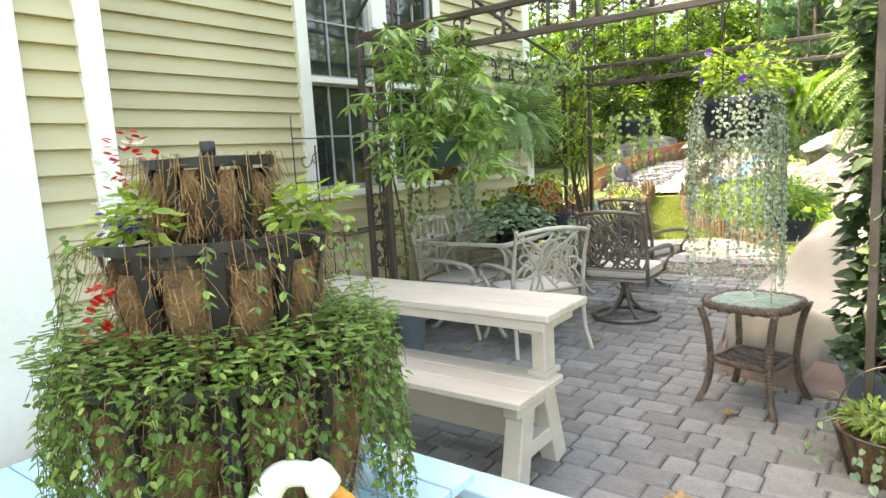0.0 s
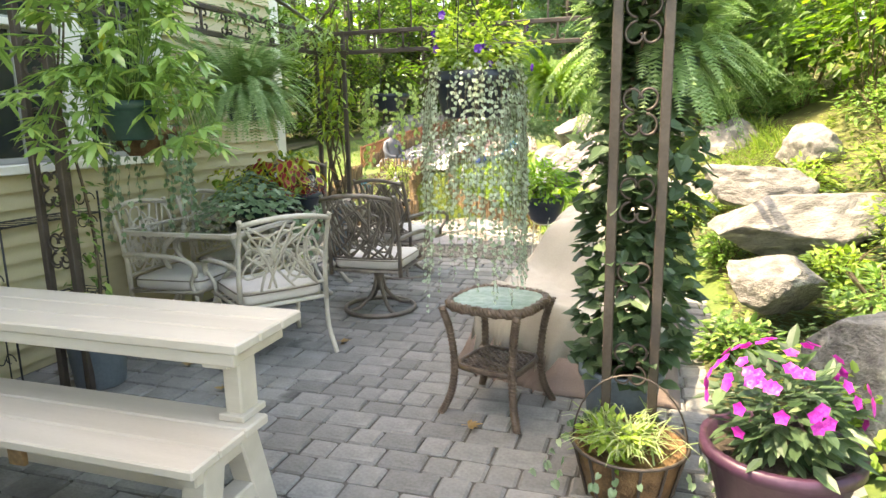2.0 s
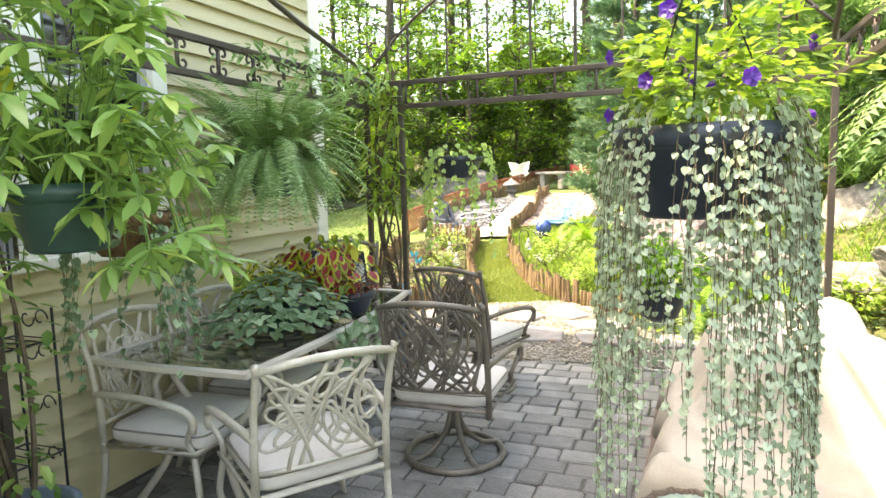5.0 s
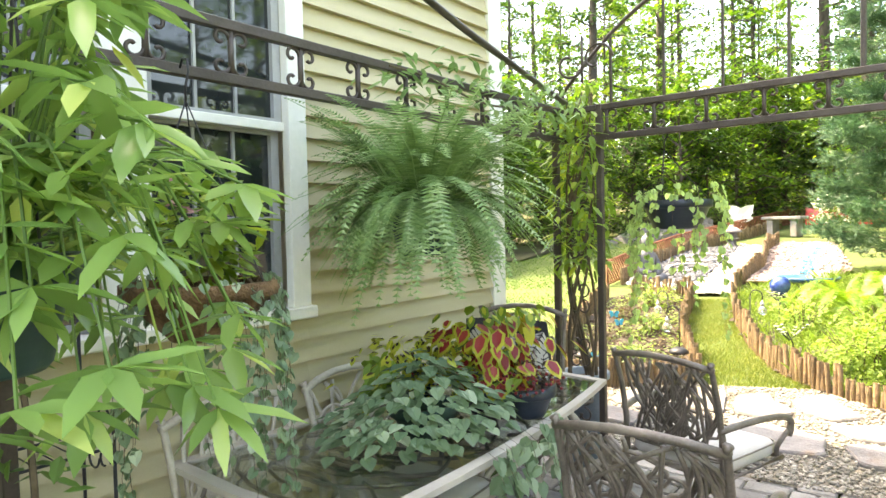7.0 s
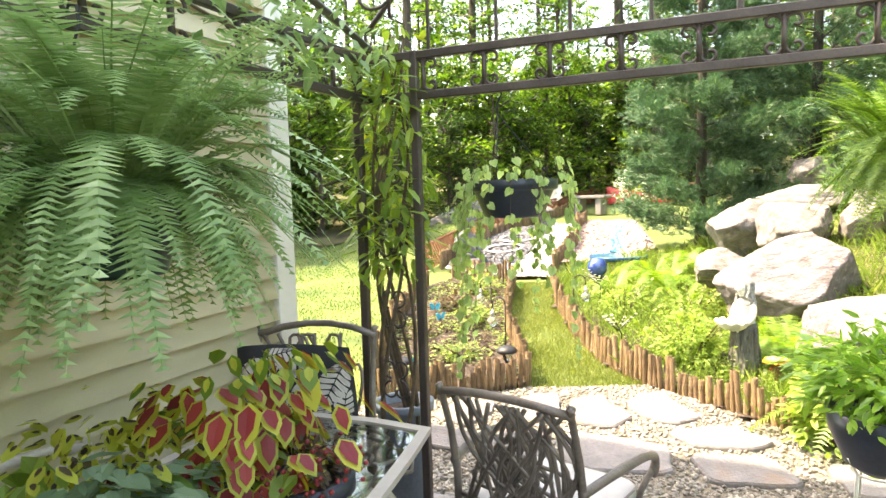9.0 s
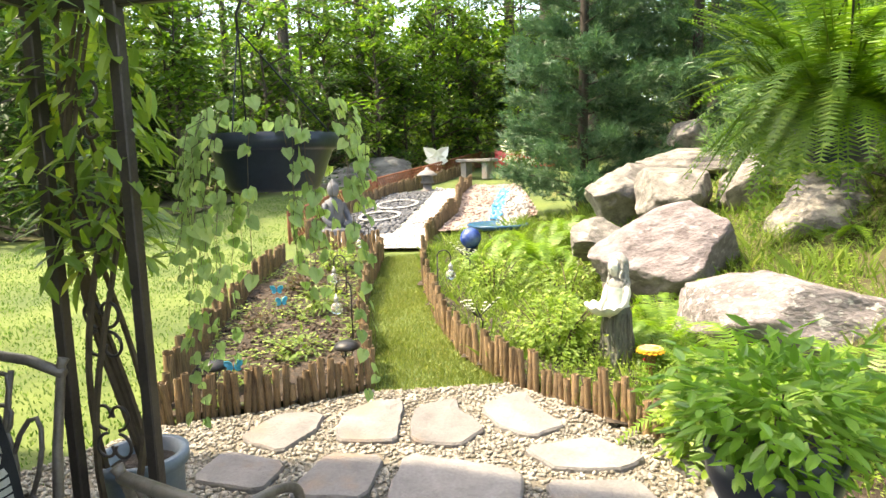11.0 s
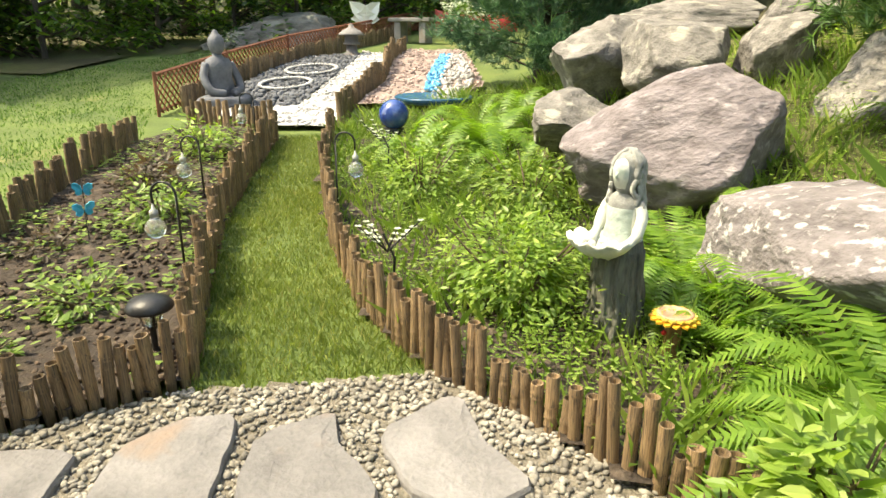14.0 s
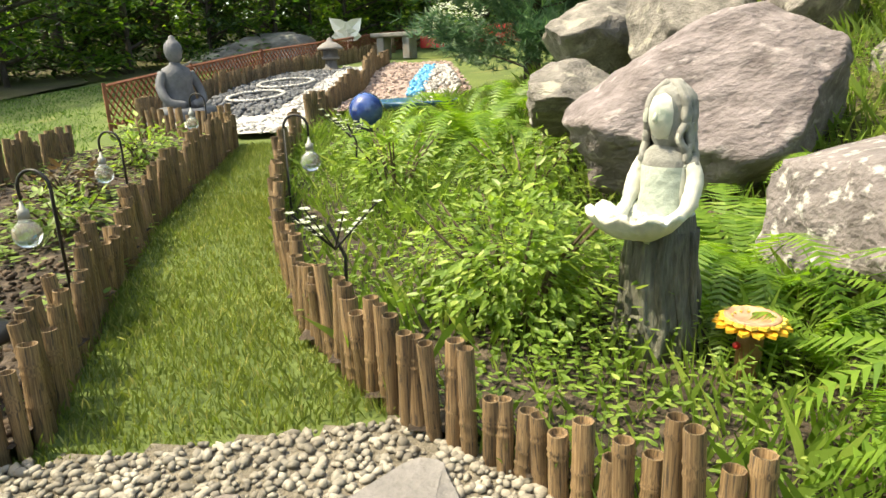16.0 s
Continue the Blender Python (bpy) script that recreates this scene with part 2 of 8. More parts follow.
    def lathe(self, prof, n=24, m=None, cap=True):
        """A turned body from (radius, height) pairs."""
        v = [(r * math.cos(2 * math.pi * j / n), r * math.sin(2 * math.pi * j / n), z) for r, z in prof for j in range(n)]
        f = [(i * n + j, i * n + (j + 1) % n, (i + 1) * n + (j + 1) % n, (i + 1) * n + j) for i in range(len(prof) - 1) for j in range(n)]
        if cap:
            f += [tuple(range(n - 1, -1, -1)), tuple((len(prof) - 1) * n + j for j in range(n))]
        return self.add(v, f, m)

    fine = True

    def leaf(self, p, d, up, length, width, droop=0.15, wide=0.4, fold=0.12):
        """One leaf from p along d, bent down by droop and folded along its midrib."""
        d = Vector(d).normalized()
        s = d.cross(Vector(up))
        s = s.normalized() if s.length > 1e-6 else Vector((1, 0, 0))
        n = s.cross(d)
        p, w = Vector(p), width / 2
        a = p + d * length * wide - n * droop * length * 0.25
        t = p + d * length - n * droop * length
        c = a - n * fold * width
        o = len(self.v)
        if self.fine:
            a = p + d * length * wide * 0.62 - n * droop * length * 0.1
            b = p + d * length * (wide * 0.55 + 0.45) - n * droop * length * 0.5
            self.v += [tuple(p), tuple(a - s * w * 0.92), tuple(a - n * fold * width), tuple(a + s * w * 0.92), tuple(b - s * w * 0.8), tuple(b - n * fold * width * 0.8), tuple(b + s * w * 0.8), tuple(t)]
            self.f += [(o, o + 2, o + 1), (o, o + 3, o + 2), (o + 1, o + 2, o + 5, o + 4), (o + 2, o + 3, o + 6, o + 5), (o + 4, o + 5, o + 7), (o + 5, o + 6, o + 7)]
            return
        self.v += [tuple(p), tuple(a - s * w), tuple(c), tuple(a + s * w), tuple(t)]
        self.f += [(o, o + 2, o + 1), (o, o + 3, o + 2), (o + 1, o + 2, o + 4), (o + 2, o + 3, o + 4)]

    def roundleaf(self, p, d, up, length, width, droop=0.1, heart=0.12):
        """A broad heart-shaped leaf."""
        d = Vector(d).normalized()
        s = d.cross(Vector(up))
        s = s.normalized() if s.length > 1e-6 else Vector((1, 0, 0))
        n = s.cross(d)
        p, w = Vector(p), width / 2
        q = [(0, 0, 0), (-heart, 0.6, -0.04), (0.22, 1, 0.02), (0.6, 0.72, 0), (1, 0, -droop), (0.6, -0.72, 0), (0.22, -1, 0.02), (-heart, -0.6, -0.04), (0.45, 0, -0.1)]
        o = len(self.v)
        self.v += [tuple(p + d * length * a + s * w * b + n * length * c) for a, b, c in q]
        self.f += [(o + 8, o + i, o + (i + 1) % 8) for i in range(8)]

    def obj(self, name, material, smooth=False):
        me = bpy.data.meshes.new(name)
        me.from_pydata(self.v, [], self.f)
        if smooth:
            me.shade_smooth()
        me.materials.append(material)
        return new(name, me)


JOINED = {"foliage", "stem_growth", "leaf_print", "branching", "flowers", "berries", "crown", "fronds", "needles", "trailing_foliage", "trailing_vinca", "fibre_strands", "blossoms", "scroll_panel", "grass_blades", "begonia_foliage", "slats", "yellow_leaves", "red_leaves", "green_leaves"}


def part(name, mb, material, parent, label="", smooth=False):
    ob = mb.obj(name, material, smooth)
    ob.parent = parent
    if label:
        ob["label"] = label
    if name in JOINED:
        ob["kind"] = "stuff"
    return ob


def thing(name, label, category, x=0, y=0, z=0, rz=0, group=""):
    ob = new(name)
    ob.empty_display_size = 0.1
    ob.matrix_world = pose(x, y, z, 0, 0, rz)
    return tagged(ob, label, category, group)


def single(name, mb, material, label, category, x=0, y=0, z=0, rz=0, group="", kind="", smooth=False):
    ob = mb.obj(name, material, smooth)
    ob.matrix_world = pose(x, y, z, 0, 0, rz)
    return tagged(ob, label, category, group, kind)


def piece(name, mesh, parent, m):
    """One more piece on a shared mesh."""
    ob = new(name, mesh)
    ob.parent = parent
    ob.matrix_local = m
    return ob


def curve(pts, n=8):
    """A smooth line through the points."""
    pts = [Vector(p) for p in pts]
    e = [2 * pts[0] - pts[1]] + pts + [2 * pts[-1] - pts[-2]]
    out = []
    for i in range(len(pts) - 1):
        a, b, c, d = e[i: i + 4]
        for j in range(n):
            t = j / n
            out.append(0.5 * (2 * b + (c - a) * t + (2 * a - 5 * b + 4 * c - d) * t * t + (3 * b - a - 3 * c + d) * t ** 3))
    return out + [pts[-1]]


def spiral(cx, cz, r, turn, start, way=1, y=0, plane="xz", n=14, shrink=0.3):
    """A scroll: a bar that winds in on itself."""
    out = []
    for i in range(n + 1):
        a = start + way * turn * i / n
        q = r * (1 - (1 - shrink) * i / n)
        u, w = cx + q * math.cos(a), cz + q * math.sin(a)
        out.append((u, y, w) if plane == "xz" else (y, u, w))
    return out


# ---------- ground ----------
GY = [-60, 5, 7, 8.4, 9, 10.5, 13.7, 16.5, 25, 60, 200]
GZ = [0, 0, 0.04, 0.14, 0.20, 0.32, 0.50, 0.78, 1.5, 4.5, 12]


def base_h(y):
    return float(np.interp(y, GY, GZ))


def bank(x, y):
    """The bank of boulders that climbs beside the garden."""
    if y < 2:
        return 0.0
    x0 = max(-2.2, 0.75 - 0.38 * max(0, y - 5))
    k = min(1, (y - 2) / 2)
    if y > 15:
        k *= max(0.0, 1 - (y - 15) / 8)
    return k * min(2.8, max(0.0, x - x0) * 0.42)


def ground_h(x, y):
    return base_h(y) + bank(x, y)


def inside(x, y, poly):
    c = False
    for (x1, y1), (x2, y2) in zip(poly, poly[1:] + poly[:1]):
        if (y1 > y) != (y2 > y) and x < (x2 - x1) * (y - y1) / (y2 - y1) + x1:
            c = not c
    return c


def sheet(poly, step, lift, rough=0.0):
    """A patch of the ground's surface inside an outline, as a grid that follows it."""
    mb = MB()
    xs, ys = [p[0] for p in poly], [p[1] for p in poly]
    nx, ny = int((max(xs) - min(xs)) / step) + 2, int((max(ys) - min(ys)) / step) + 2
    ids = {}
    for i in range(nx + 1):
        for j in range(ny + 1):
            x, y = min(xs) + (i - 0.5) * step, min(ys) + (j - 0.5) * step
            ids[i, j] = len(mb.v)
            mb.v.append((x, y, ground_h(x, y) + lift + rough * noise.noise((x * 3, y * 3, 0))))
    for i in range(nx):
        for j in range(ny):
            x, y = min(xs) + i * step, min(ys) + j * step
            if inside(x, y, poly):
                mb.f.append((ids[i, j], ids[i + 1, j], ids[i + 1, j + 1], ids[i, j + 1]))
    return mb


def lines(a, b, near, far, step0):
    """Grid lines that are dense near the place and wide far away."""
    out, v = [], a
    while v < b:
        out.append(v)
        d = max(0, near - v, v - far)
        v += step0 + d * 0.25
    return out + [b]


def build_ground():
    xs, ys = lines(-400, 400, -10, 6, 0.4), lines(-300, 600, -4, 26, 0.4)
    mb = MB()
    for x in xs:
        for y in ys:
            mb.v.append((x, y, ground_h(x, y) - 0.03 + 0.05 * noise.noise((x * 0.7, y * 0.7, 3)) * (1 if y > 9 else 0.2)))
    k = len(ys)
    mb.f = [(i * k + j, (i + 1) * k + j, (i + 1) * k + j + 1, i * k + j + 1) for i in range(len(xs) - 1) for j in range(k - 1)]
    single("ground", mb, M_GRASSG, "mown green lawn that climbs gently to the woods", "lawn", kind="structure", smooth=True)


build_ground()

PATIO = (-3.5, 2.2, -3.0, 7.25)
LBED = [(-3.97, 7.95), (-3.44, 8.2), (-2.92, 8.58), (-3.3, 9.5), (-3.55, 10.16), (-3.8, 11.1), (-4.12, 12.4), (-5.0, 12.95), (-5.2, 11.9), (-5.0, 11.0), (-4.7, 9.9), (-4.35, 8.9)]
RBED = [(-2.02, 8.74), (-1.76, 8.6), (-1.5, 8.42), (-1.3, 8.27), (-1.02, 8.12), (-0.3, 7.7), (1.2, 7.5), (1.6, 9), (0.5, 12), (-2.2, 15), (-3.4, 14), (-3.62, 12.5), (-3.2, 11.0), (-2.82, 9.97), (-2.44, 9.22)]
GRAVEL = [(-4.6, 7.0), (-3.97, 7.9), (-3.44, 8.16), (-2.92, 8.52), (-2.37, 8.66), (-2.02, 8.76), (-1.76, 8.6), (-1.3, 8.27), (-0.9, 8.1), (-0.2, 7.6), (0.2, 7.0), (-3.6, 6.9)]
LAVA = [(-5.6, 13.7), (-4.45, 13.75), (-4.75, 17.1), (-5.0, 18.4), (-5.85, 17.6)]
WPATH = [(-4.25, 12.7), (-3.7, 12.75), (-3.9, 14.0), (-3.9, 15.4), (-4.3, 18.2), (-4.95, 18.5), (-4.72, 17.0), (-4.42, 13.8), (-4.9, 13.6), (-5.6, 13.65), (-5.5, 13.25), (-4.6, 13.1)]
PBED = [(-3.8, 14.0), (-2.6, 13.9), (-2.5, 15.5), (-3.2, 19), (-4.2, 19), (-4.2, 17.5), (-3.8, 15.4)]


# ---------- the statue in the bed ----------
def statue():
    """A hooded maiden holding a ruffled shell, on a rough stump: one plain shape."""
    mb = MB()
    mb.lathe([(0.118, 0), (0.112, 0.05), (0.1, 0.14), (0.098, 0.24), (0.09, 0.33), (0.082, 0.4)], 28)
    mb.lathe([(0.082, 0.36), (0.078, 0.4), (0.066, 0.46), (0.07, 0.53), (0.06, 0.565), (0.03, 0.585), (0.026, 0.62)], 24, Matrix.Diagonal((1.0, 0.8, 1, 1)))
    mb.lathe([(0.008, 0.598), (0.026, 0.612), (0.036, 0.645), (0.037, 0.675), (0.026, 0.705), (0.004, 0.715)], 20, Matrix.Translation((0, -0.03, 0)))
    mb.tube([(0, -0.064, 0.668), (0, -0.071, 0.65), (0, -0.064, 0.646)], [0.004, 0.007, 0.005], 8)
    mb.lathe([(0.03, 0.56), (0.05, 0.6), (0.054, 0.66), (0.052, 0.7), (0.036, 0.73), (0.004, 0.742)], 22, Matrix.Translation((0, 0.012, 0)))
    for k in range(17):
        a = radians(-26 + 232 * k / 16)
        c, q = math.cos(a), math.sin(a)
        w = 0.012 * (1 if k % 2 else -1)
        mb.tube(curve([(0.012 * c, 0.008 + 0.012 * q, 0.742), (0.05 * c, 0.006 + 0.048 * q, 0.705), (0.058 * c + w * q, 0.006 + 0.056 * q - w * c, 0.655), (0.058 * c - w * q, 0.006 + 0.056 * q + w * c, 0.605), (0.068 * c + w * q, 0.008 + 0.06 * q - w * c, 0.555), (0.064 * c, 0.008 + 0.056 * q, 0.53)], 5), 0.0105, 8)
    for k in (1, -1):
        mb.tube(curve([(k * 0.06, 0.005, 0.55), (k * 0.085, -0.005, 0.5), (k * 0.088, -0.035, 0.43), (k * 0.075, -0.09, 0.4), (k * 0.06, -0.12, 0.4)], 6), [0.021] * 12 + [0.018] * 8 + [0.016] * 5, 10)
    n = 40
    rows = [(0.015, 0.345), (0.06, 0.352), (0.1, 0.378), (0.122, 0.405), (0.128, 0.418), (0.116, 0.414), (0.09, 0.394), (0.05, 0.378), (0.01, 0.374)]
    o = len(mb.v)
    for rr, z in rows:
        for j in range(n):
            a = 2 * math.pi * j / n
            f = rr / 0.128
            q = rr * (1 + 0.07 * f * math.sin(9 * a))
            mb.v.append((-0.015 + q * math.cos(a), -0.115 + 0.8 * q * math.sin(a), z + 0.01 * f * f * math.cos(9 * a)))
    mb.f += [(o + i * n + j, o + i * n + (j + 1) % n, o + (i + 1) * n + (j + 1) % n, o + (i + 1) * n + j) for i in range(len(rows) - 1) for j in range(n)]
    mb.f += [tuple(o + n - 1 - j for j in range(n)), tuple(o + (len(rows) - 1) * n + j for j in range(n))]
    r = random.Random(14)
    for i in range(16):
        a, q = r.uniform(0, 6.28), r.uniform(0.02, 0.09)
        mb.lathe([(0.002, -0.012), (0.014, -0.006), (0.016, 0.003), (0.008, 0.011), (0.001, 0.013)], 9, Matrix.Translation((-0.015 + q * math.cos(a), -0.115 + 0.8 * q * math.sin(a), 0.395)))
    arch = [(-0.035, -0.1, 0.02), (-0.035, -0.104, 0.085), (-0.018, -0.104, 0.113), (0, -0.104, 0.122), (0.018, -0.104, 0.113), (0.035, -0.104, 0.085), (0.035, -0.1, 0.02)]
    mb.tube(curve(arch, 4), 0.009, 8)
    for k in range(13):
        a = 2 * math.pi * k / 13
        c, q = math.cos(a), math.sin(a)
        mb.tube(curve([(0.116 * c, 0.116 * q, 0.0), (0.104 * math.cos(a + 0.1), 0.104 * math.sin(a + 0.1), 0.12), (0.094 * math.cos(a - 0.08), 0.094 * math.sin(a - 0.08), 0.24), (0.084 * c, 0.084 * q, 0.36)], 4), 0.0125, 6)
    me = bpy.data.meshes.new("statue")
    me.from_pydata(mb.v, [], mb.f)
    me.update()
    for v in me.vertices:
        p = v.co
        k = 0.003 * noise.noise(p * 60) + (0.012 * noise.noise(Vector((p.x * 34, p.y * 34, p.z * 7))) if p.z < 0.36 else 0.0)
        if 0.43 < p.z < 0.55:
            k += 0.005 * abs(noise.noise(Vector((p.x * 70, p.y * 70, p.z * 45))))
        v.co = p + v.normal * k
    me.shade_smooth()
    me.materials.append(M_STATUE)
    me.materials.append(mat("mossy_stump_stone", (0.04, 0.04, 0.032), (0.2, 0.2, 0.16), 0.9, 9, 1.0, 40, stretch=(3, 3, 0.5)))
    me.materials.append(mat("grey_hair_stone", (0.16, 0.16, 0.15), (0.34, 0.34, 0.32), 0.8, 14, 0.4, 60))
    me.materials.append(mat("pale_worn_stone", (0.5, 0.5, 0.44), (0.68, 0.68, 0.62), 0.75, 12, 0.3, 60, c3=(0.36, 0.42, 0.37), c3at=0.6))
    for q in me.polygons:
        c = q.center
        d = math.hypot(c.x, c.y + 0.03)
        arm = abs(c.x) > 0.06 and c.z < 0.54
        face = c.z > 0.595 and c.y < -0.036
        shell = c.y < -0.085 and c.z > 0.34
        q.material_index = 3 if face or shell or (arm and c.z > 0.385) else 1 if c.z < 0.385 else 2 if c.z > 0.525 else 0
    ob = new("statue", me)
    ob.matrix_world = pose(-1.37, 9.15, ground_h(-1.37, 9.15), 0, 0, -42)
    tagged(ob, "weathered greenish stone statue of a maiden holding a shell", "statue")


statue()


# ---------- house ----------
WX, Y0, Y1, ZT = -3.5, 1.42, 6.45, 5.5      # the long wall's face, its ends and the eaves
BX, BY = -2.75, 1.40                        # the part of the house that steps forward
WIN = (3.12, 4.80, 1.22, 2.95)              # casing's outer bounds: y, y, z, z


def build_house():
    wall = MB()
    T = 0.2
    xa, xb = WX - 0.03 - T, WX - 0.03
    wall.box(xa, xb, Y0 - 0.5, WIN[0], -0.3, ZT).box(xa, xb, WIN[1], Y1 - 0.04, -0.3, ZT)
    wall.box(xa, xb, WIN[0], WIN[1], -0.3, WIN[2]).box(xa, xb, WIN[0], WIN[1], WIN[3], ZT)
    w1 = single("wall_1", wall, M_SIDING, "pale olive clapboard house wall with white trim", "wall", kind="structure")
    w2 = single("wall_2", MB().box(BX - 0.03 - T, BX - 0.03, -4, BY - 0.02, -0.3, ZT).box(WX - 0.3, BX - 0.23, BY - 0.22, BY - 0.02, -0.3, ZT), M_SIDING, "pale olive clapboard wall that stands forward", "wall", kind="structure")
    single("wall_3", MB().box(-10, xa - 0.002, Y1 - 0.24, Y1 - 0.04, -0.3, ZT), M_SIDING, "pale olive end wall of the house", "wall", kind="structure")
    single("wall_4", MB().box(-10.2, -10, -4, Y1, -0.3, ZT).box(-10, BX - 0.24, -4.2, -4, -0.3, ZT), M_SIDING, "far walls of the house", "wall", kind="structure")
    roof = MB()
    roof.add([(-3.1, -4.4, ZT), (-3.1, Y1 + 0.35, ZT), (-6.7, Y1 + 0.35, ZT + 2.2), (-6.7, -4.4, ZT + 2.2), (-10.5, -4.4, ZT), (-10.5, Y1 + 0.35, ZT),
              (-3.1, -4.4, ZT + .15), (-3.1, Y1 + 0.35, ZT + .15), (-6.7, Y1 + 0.35, ZT + 2.35), (-6.7, -4.4, ZT + 2.35), (-10.5, -4.4, ZT + .15), (-10.5, Y1 + 0.35, ZT + .15)],
             [(0, 1, 2, 3), (3, 2, 5, 4), (6, 9, 8, 7), (9, 10, 11, 8), (0, 6, 7, 1), (1, 7, 8, 2), (2, 8, 11, 5), (4, 5, 11, 10), (0, 3, 9, 6), (3, 4, 10, 9)])
    single("roof", roof, mat("roof_shingles", (0.08, 0.075, 0.07), (0.14, 0.13, 0.12), 0.9, 4, 0.5, 50), "dark shingled house roof above the wall", "roof", kind="structure")
    # clapboards, lapped
    step = 0.102

    def boards(parent, x, spans):
        for y0, y1, z0, z1 in spans:
            k = 0
            z = z0
            while z < z1 - 0.01:
                top = min(z + step, z1)
                b = MB().add([(0, 0, 0), (0.036, 0, 0), (0.004, 0, top - z), (0, 0, top - z), (0, y1 - y0, 0), (0.036, y1 - y0, 0), (0.004, y1 - y0, top - z), (0, y1 - y0, top - z)],
                             [(0, 1, 2, 3), (4, 7, 6, 5), (1, 5, 6, 2), (0, 4, 5, 1), (3, 2, 6, 7), (0, 3, 7, 4)])
                ob = part("clapboard", b, M_SIDING, parent)
                ob.location = (x - 0.028, y0, z)
                z += step
                k += 1

    z_ref = 2.29 - 23 * step + 0.0
    c0, c1, d0, d1 = WIN
    boards(w1, WX, [(Y0, c0, z_ref, 3.6), (c1, Y1 - 0.14, z_ref, 3.6), (c0, c1, z_ref, c2floor(z_ref, d0, step)), (c0, c1, d1, 3.6)])
    boards(w2, BX, [(1.081, BY - 0.095, z_ref - 0.04, 3.4)])
    single("trim_1", MB().box(BX - 0.028, BX + 0.012, BY - 0.095, BY + 0.01, -0.05, ZT, 0.003).box(BX - 0.16, BX - 0.028, BY - 0.018, BY + 0.01, -0.05, ZT, 0.003), M_WHITE, "cream white painted corner board", "trim", kind="structure")
    single("trim_2", MB().box(WX - 0.028, WX + 0.012, Y1 - 0.14, Y1, -0.05, ZT, 0.003).box(WX - 0.14, WX - 0.028, Y1 - 0.038, Y1, -0.05, ZT, 0.003), M_WHITE, "cream white painted corner board at the house end", "trim", kind="structure")
    # the door casing nearest the camera
    d = tagged(MB().box(BX - 0.02, BX + 0.03, -0.9, 1.08, -0.05, 2.6, 0.004).obj("door_1", M_WHITE), "white painted door and broad casing", "door", kind="structure")
    part("door_panel", MB().box(BX + 0.028, BX + 0.042, 0.0, 0.72, 0.25, 1.1, 0.006).box(BX + 0.028, BX + 0.042, 0.0, 0.72, 1.25, 2.1, 0.006), M_WHITE, d)
    # the double window: two hung pairs side by side
    win = thing("window_1", "pair of dark double-hung windows with white casing and grey muntins", "window")
    win["kind"] = "structure"
    x = WX
    cas = MB()
    cas.box(x - 0.02, x + 0.028, c0, c0 + 0.1, d0, d1, 0.003).box(x - 0.02, x + 0.028, c1 - 0.1, c1, d0, d1, 0.003)
    cas.box(x - 0.02, x + 0.026, c0 + 0.1, c1 - 0.1, d1 - 0.1, d1, 0.003).box(x - 0.02, x + 0.028, 3.90, 4.07, d0, d1 - 0.1, 0.003)
    part("window_frame", cas, M_WHITE, win)
    part("window_sill", MB().box(x - 0.06, x + 0.05, c0 - 0.02, c1 + 0.02, d0 - 0.055, d0, 0.006), M_WHITE, win)
    for a, b in ((c0 + 0.1, 3.90), (4.07, c1 - 0.1)):
        mid = 2.02
        for z0, z1, dx in ((d0, mid, -0.05), (mid, d1 - 0.1, -0.02)):
            sash = MB()
            sash.box(x + dx - 0.03, x + dx, a, a + 0.04, z0, z1).box(x + dx - 0.03, x + dx, b - 0.04, b, z0, z1)
            sash.box(x + dx - 0.03, x + dx, a + 0.04, b - 0.04, z1 - 0.035, z1).box(x + dx - 0.03, x + dx, a + 0.04, b - 0.04, z0, z0 + 0.035)
            s = part("sash", sash, M_SASH, win, "grey sash frame")
            mun = MB()
            for i in (1, 2):
                y = a + 0.04 + (b - a - 0.08) * i / 3
                mun.box(x + dx - 0.022, x + dx - 0.008, y - 0.006, y + 0.006, z0 + 0.035, z1 - 0.035)
            zm = (z0 + z1) / 2
            mun.box(x + dx - 0.021, x + dx - 0.009, a + 0.04, b - 0.04, zm - 0.006, zm + 0.006)
            part("muntin", mun, M_SASH, s)
            part("pane", MB().box(x + dx - 0.026, x + dx - 0.024, a + 0.04, b - 0.04, z0 + 0.035, z1 - 0.035), M_DARKGLASS, s, "dark reflecting glass")
        part("meeting_rail", MB().box(x - 0.05, x - 0.004, a, b, mid - 0.02, mid + 0.02, 0.003), M_WHITE, win)


def c2floor(z, top, step):
    return top - 0.056


build_house()


# ---------- gazebo ----------
GX0, GX1, GY0, GY1, RZ0, RZ1 = -3.05, 0.03, 3.27, 6.45, 2.065, 2.24


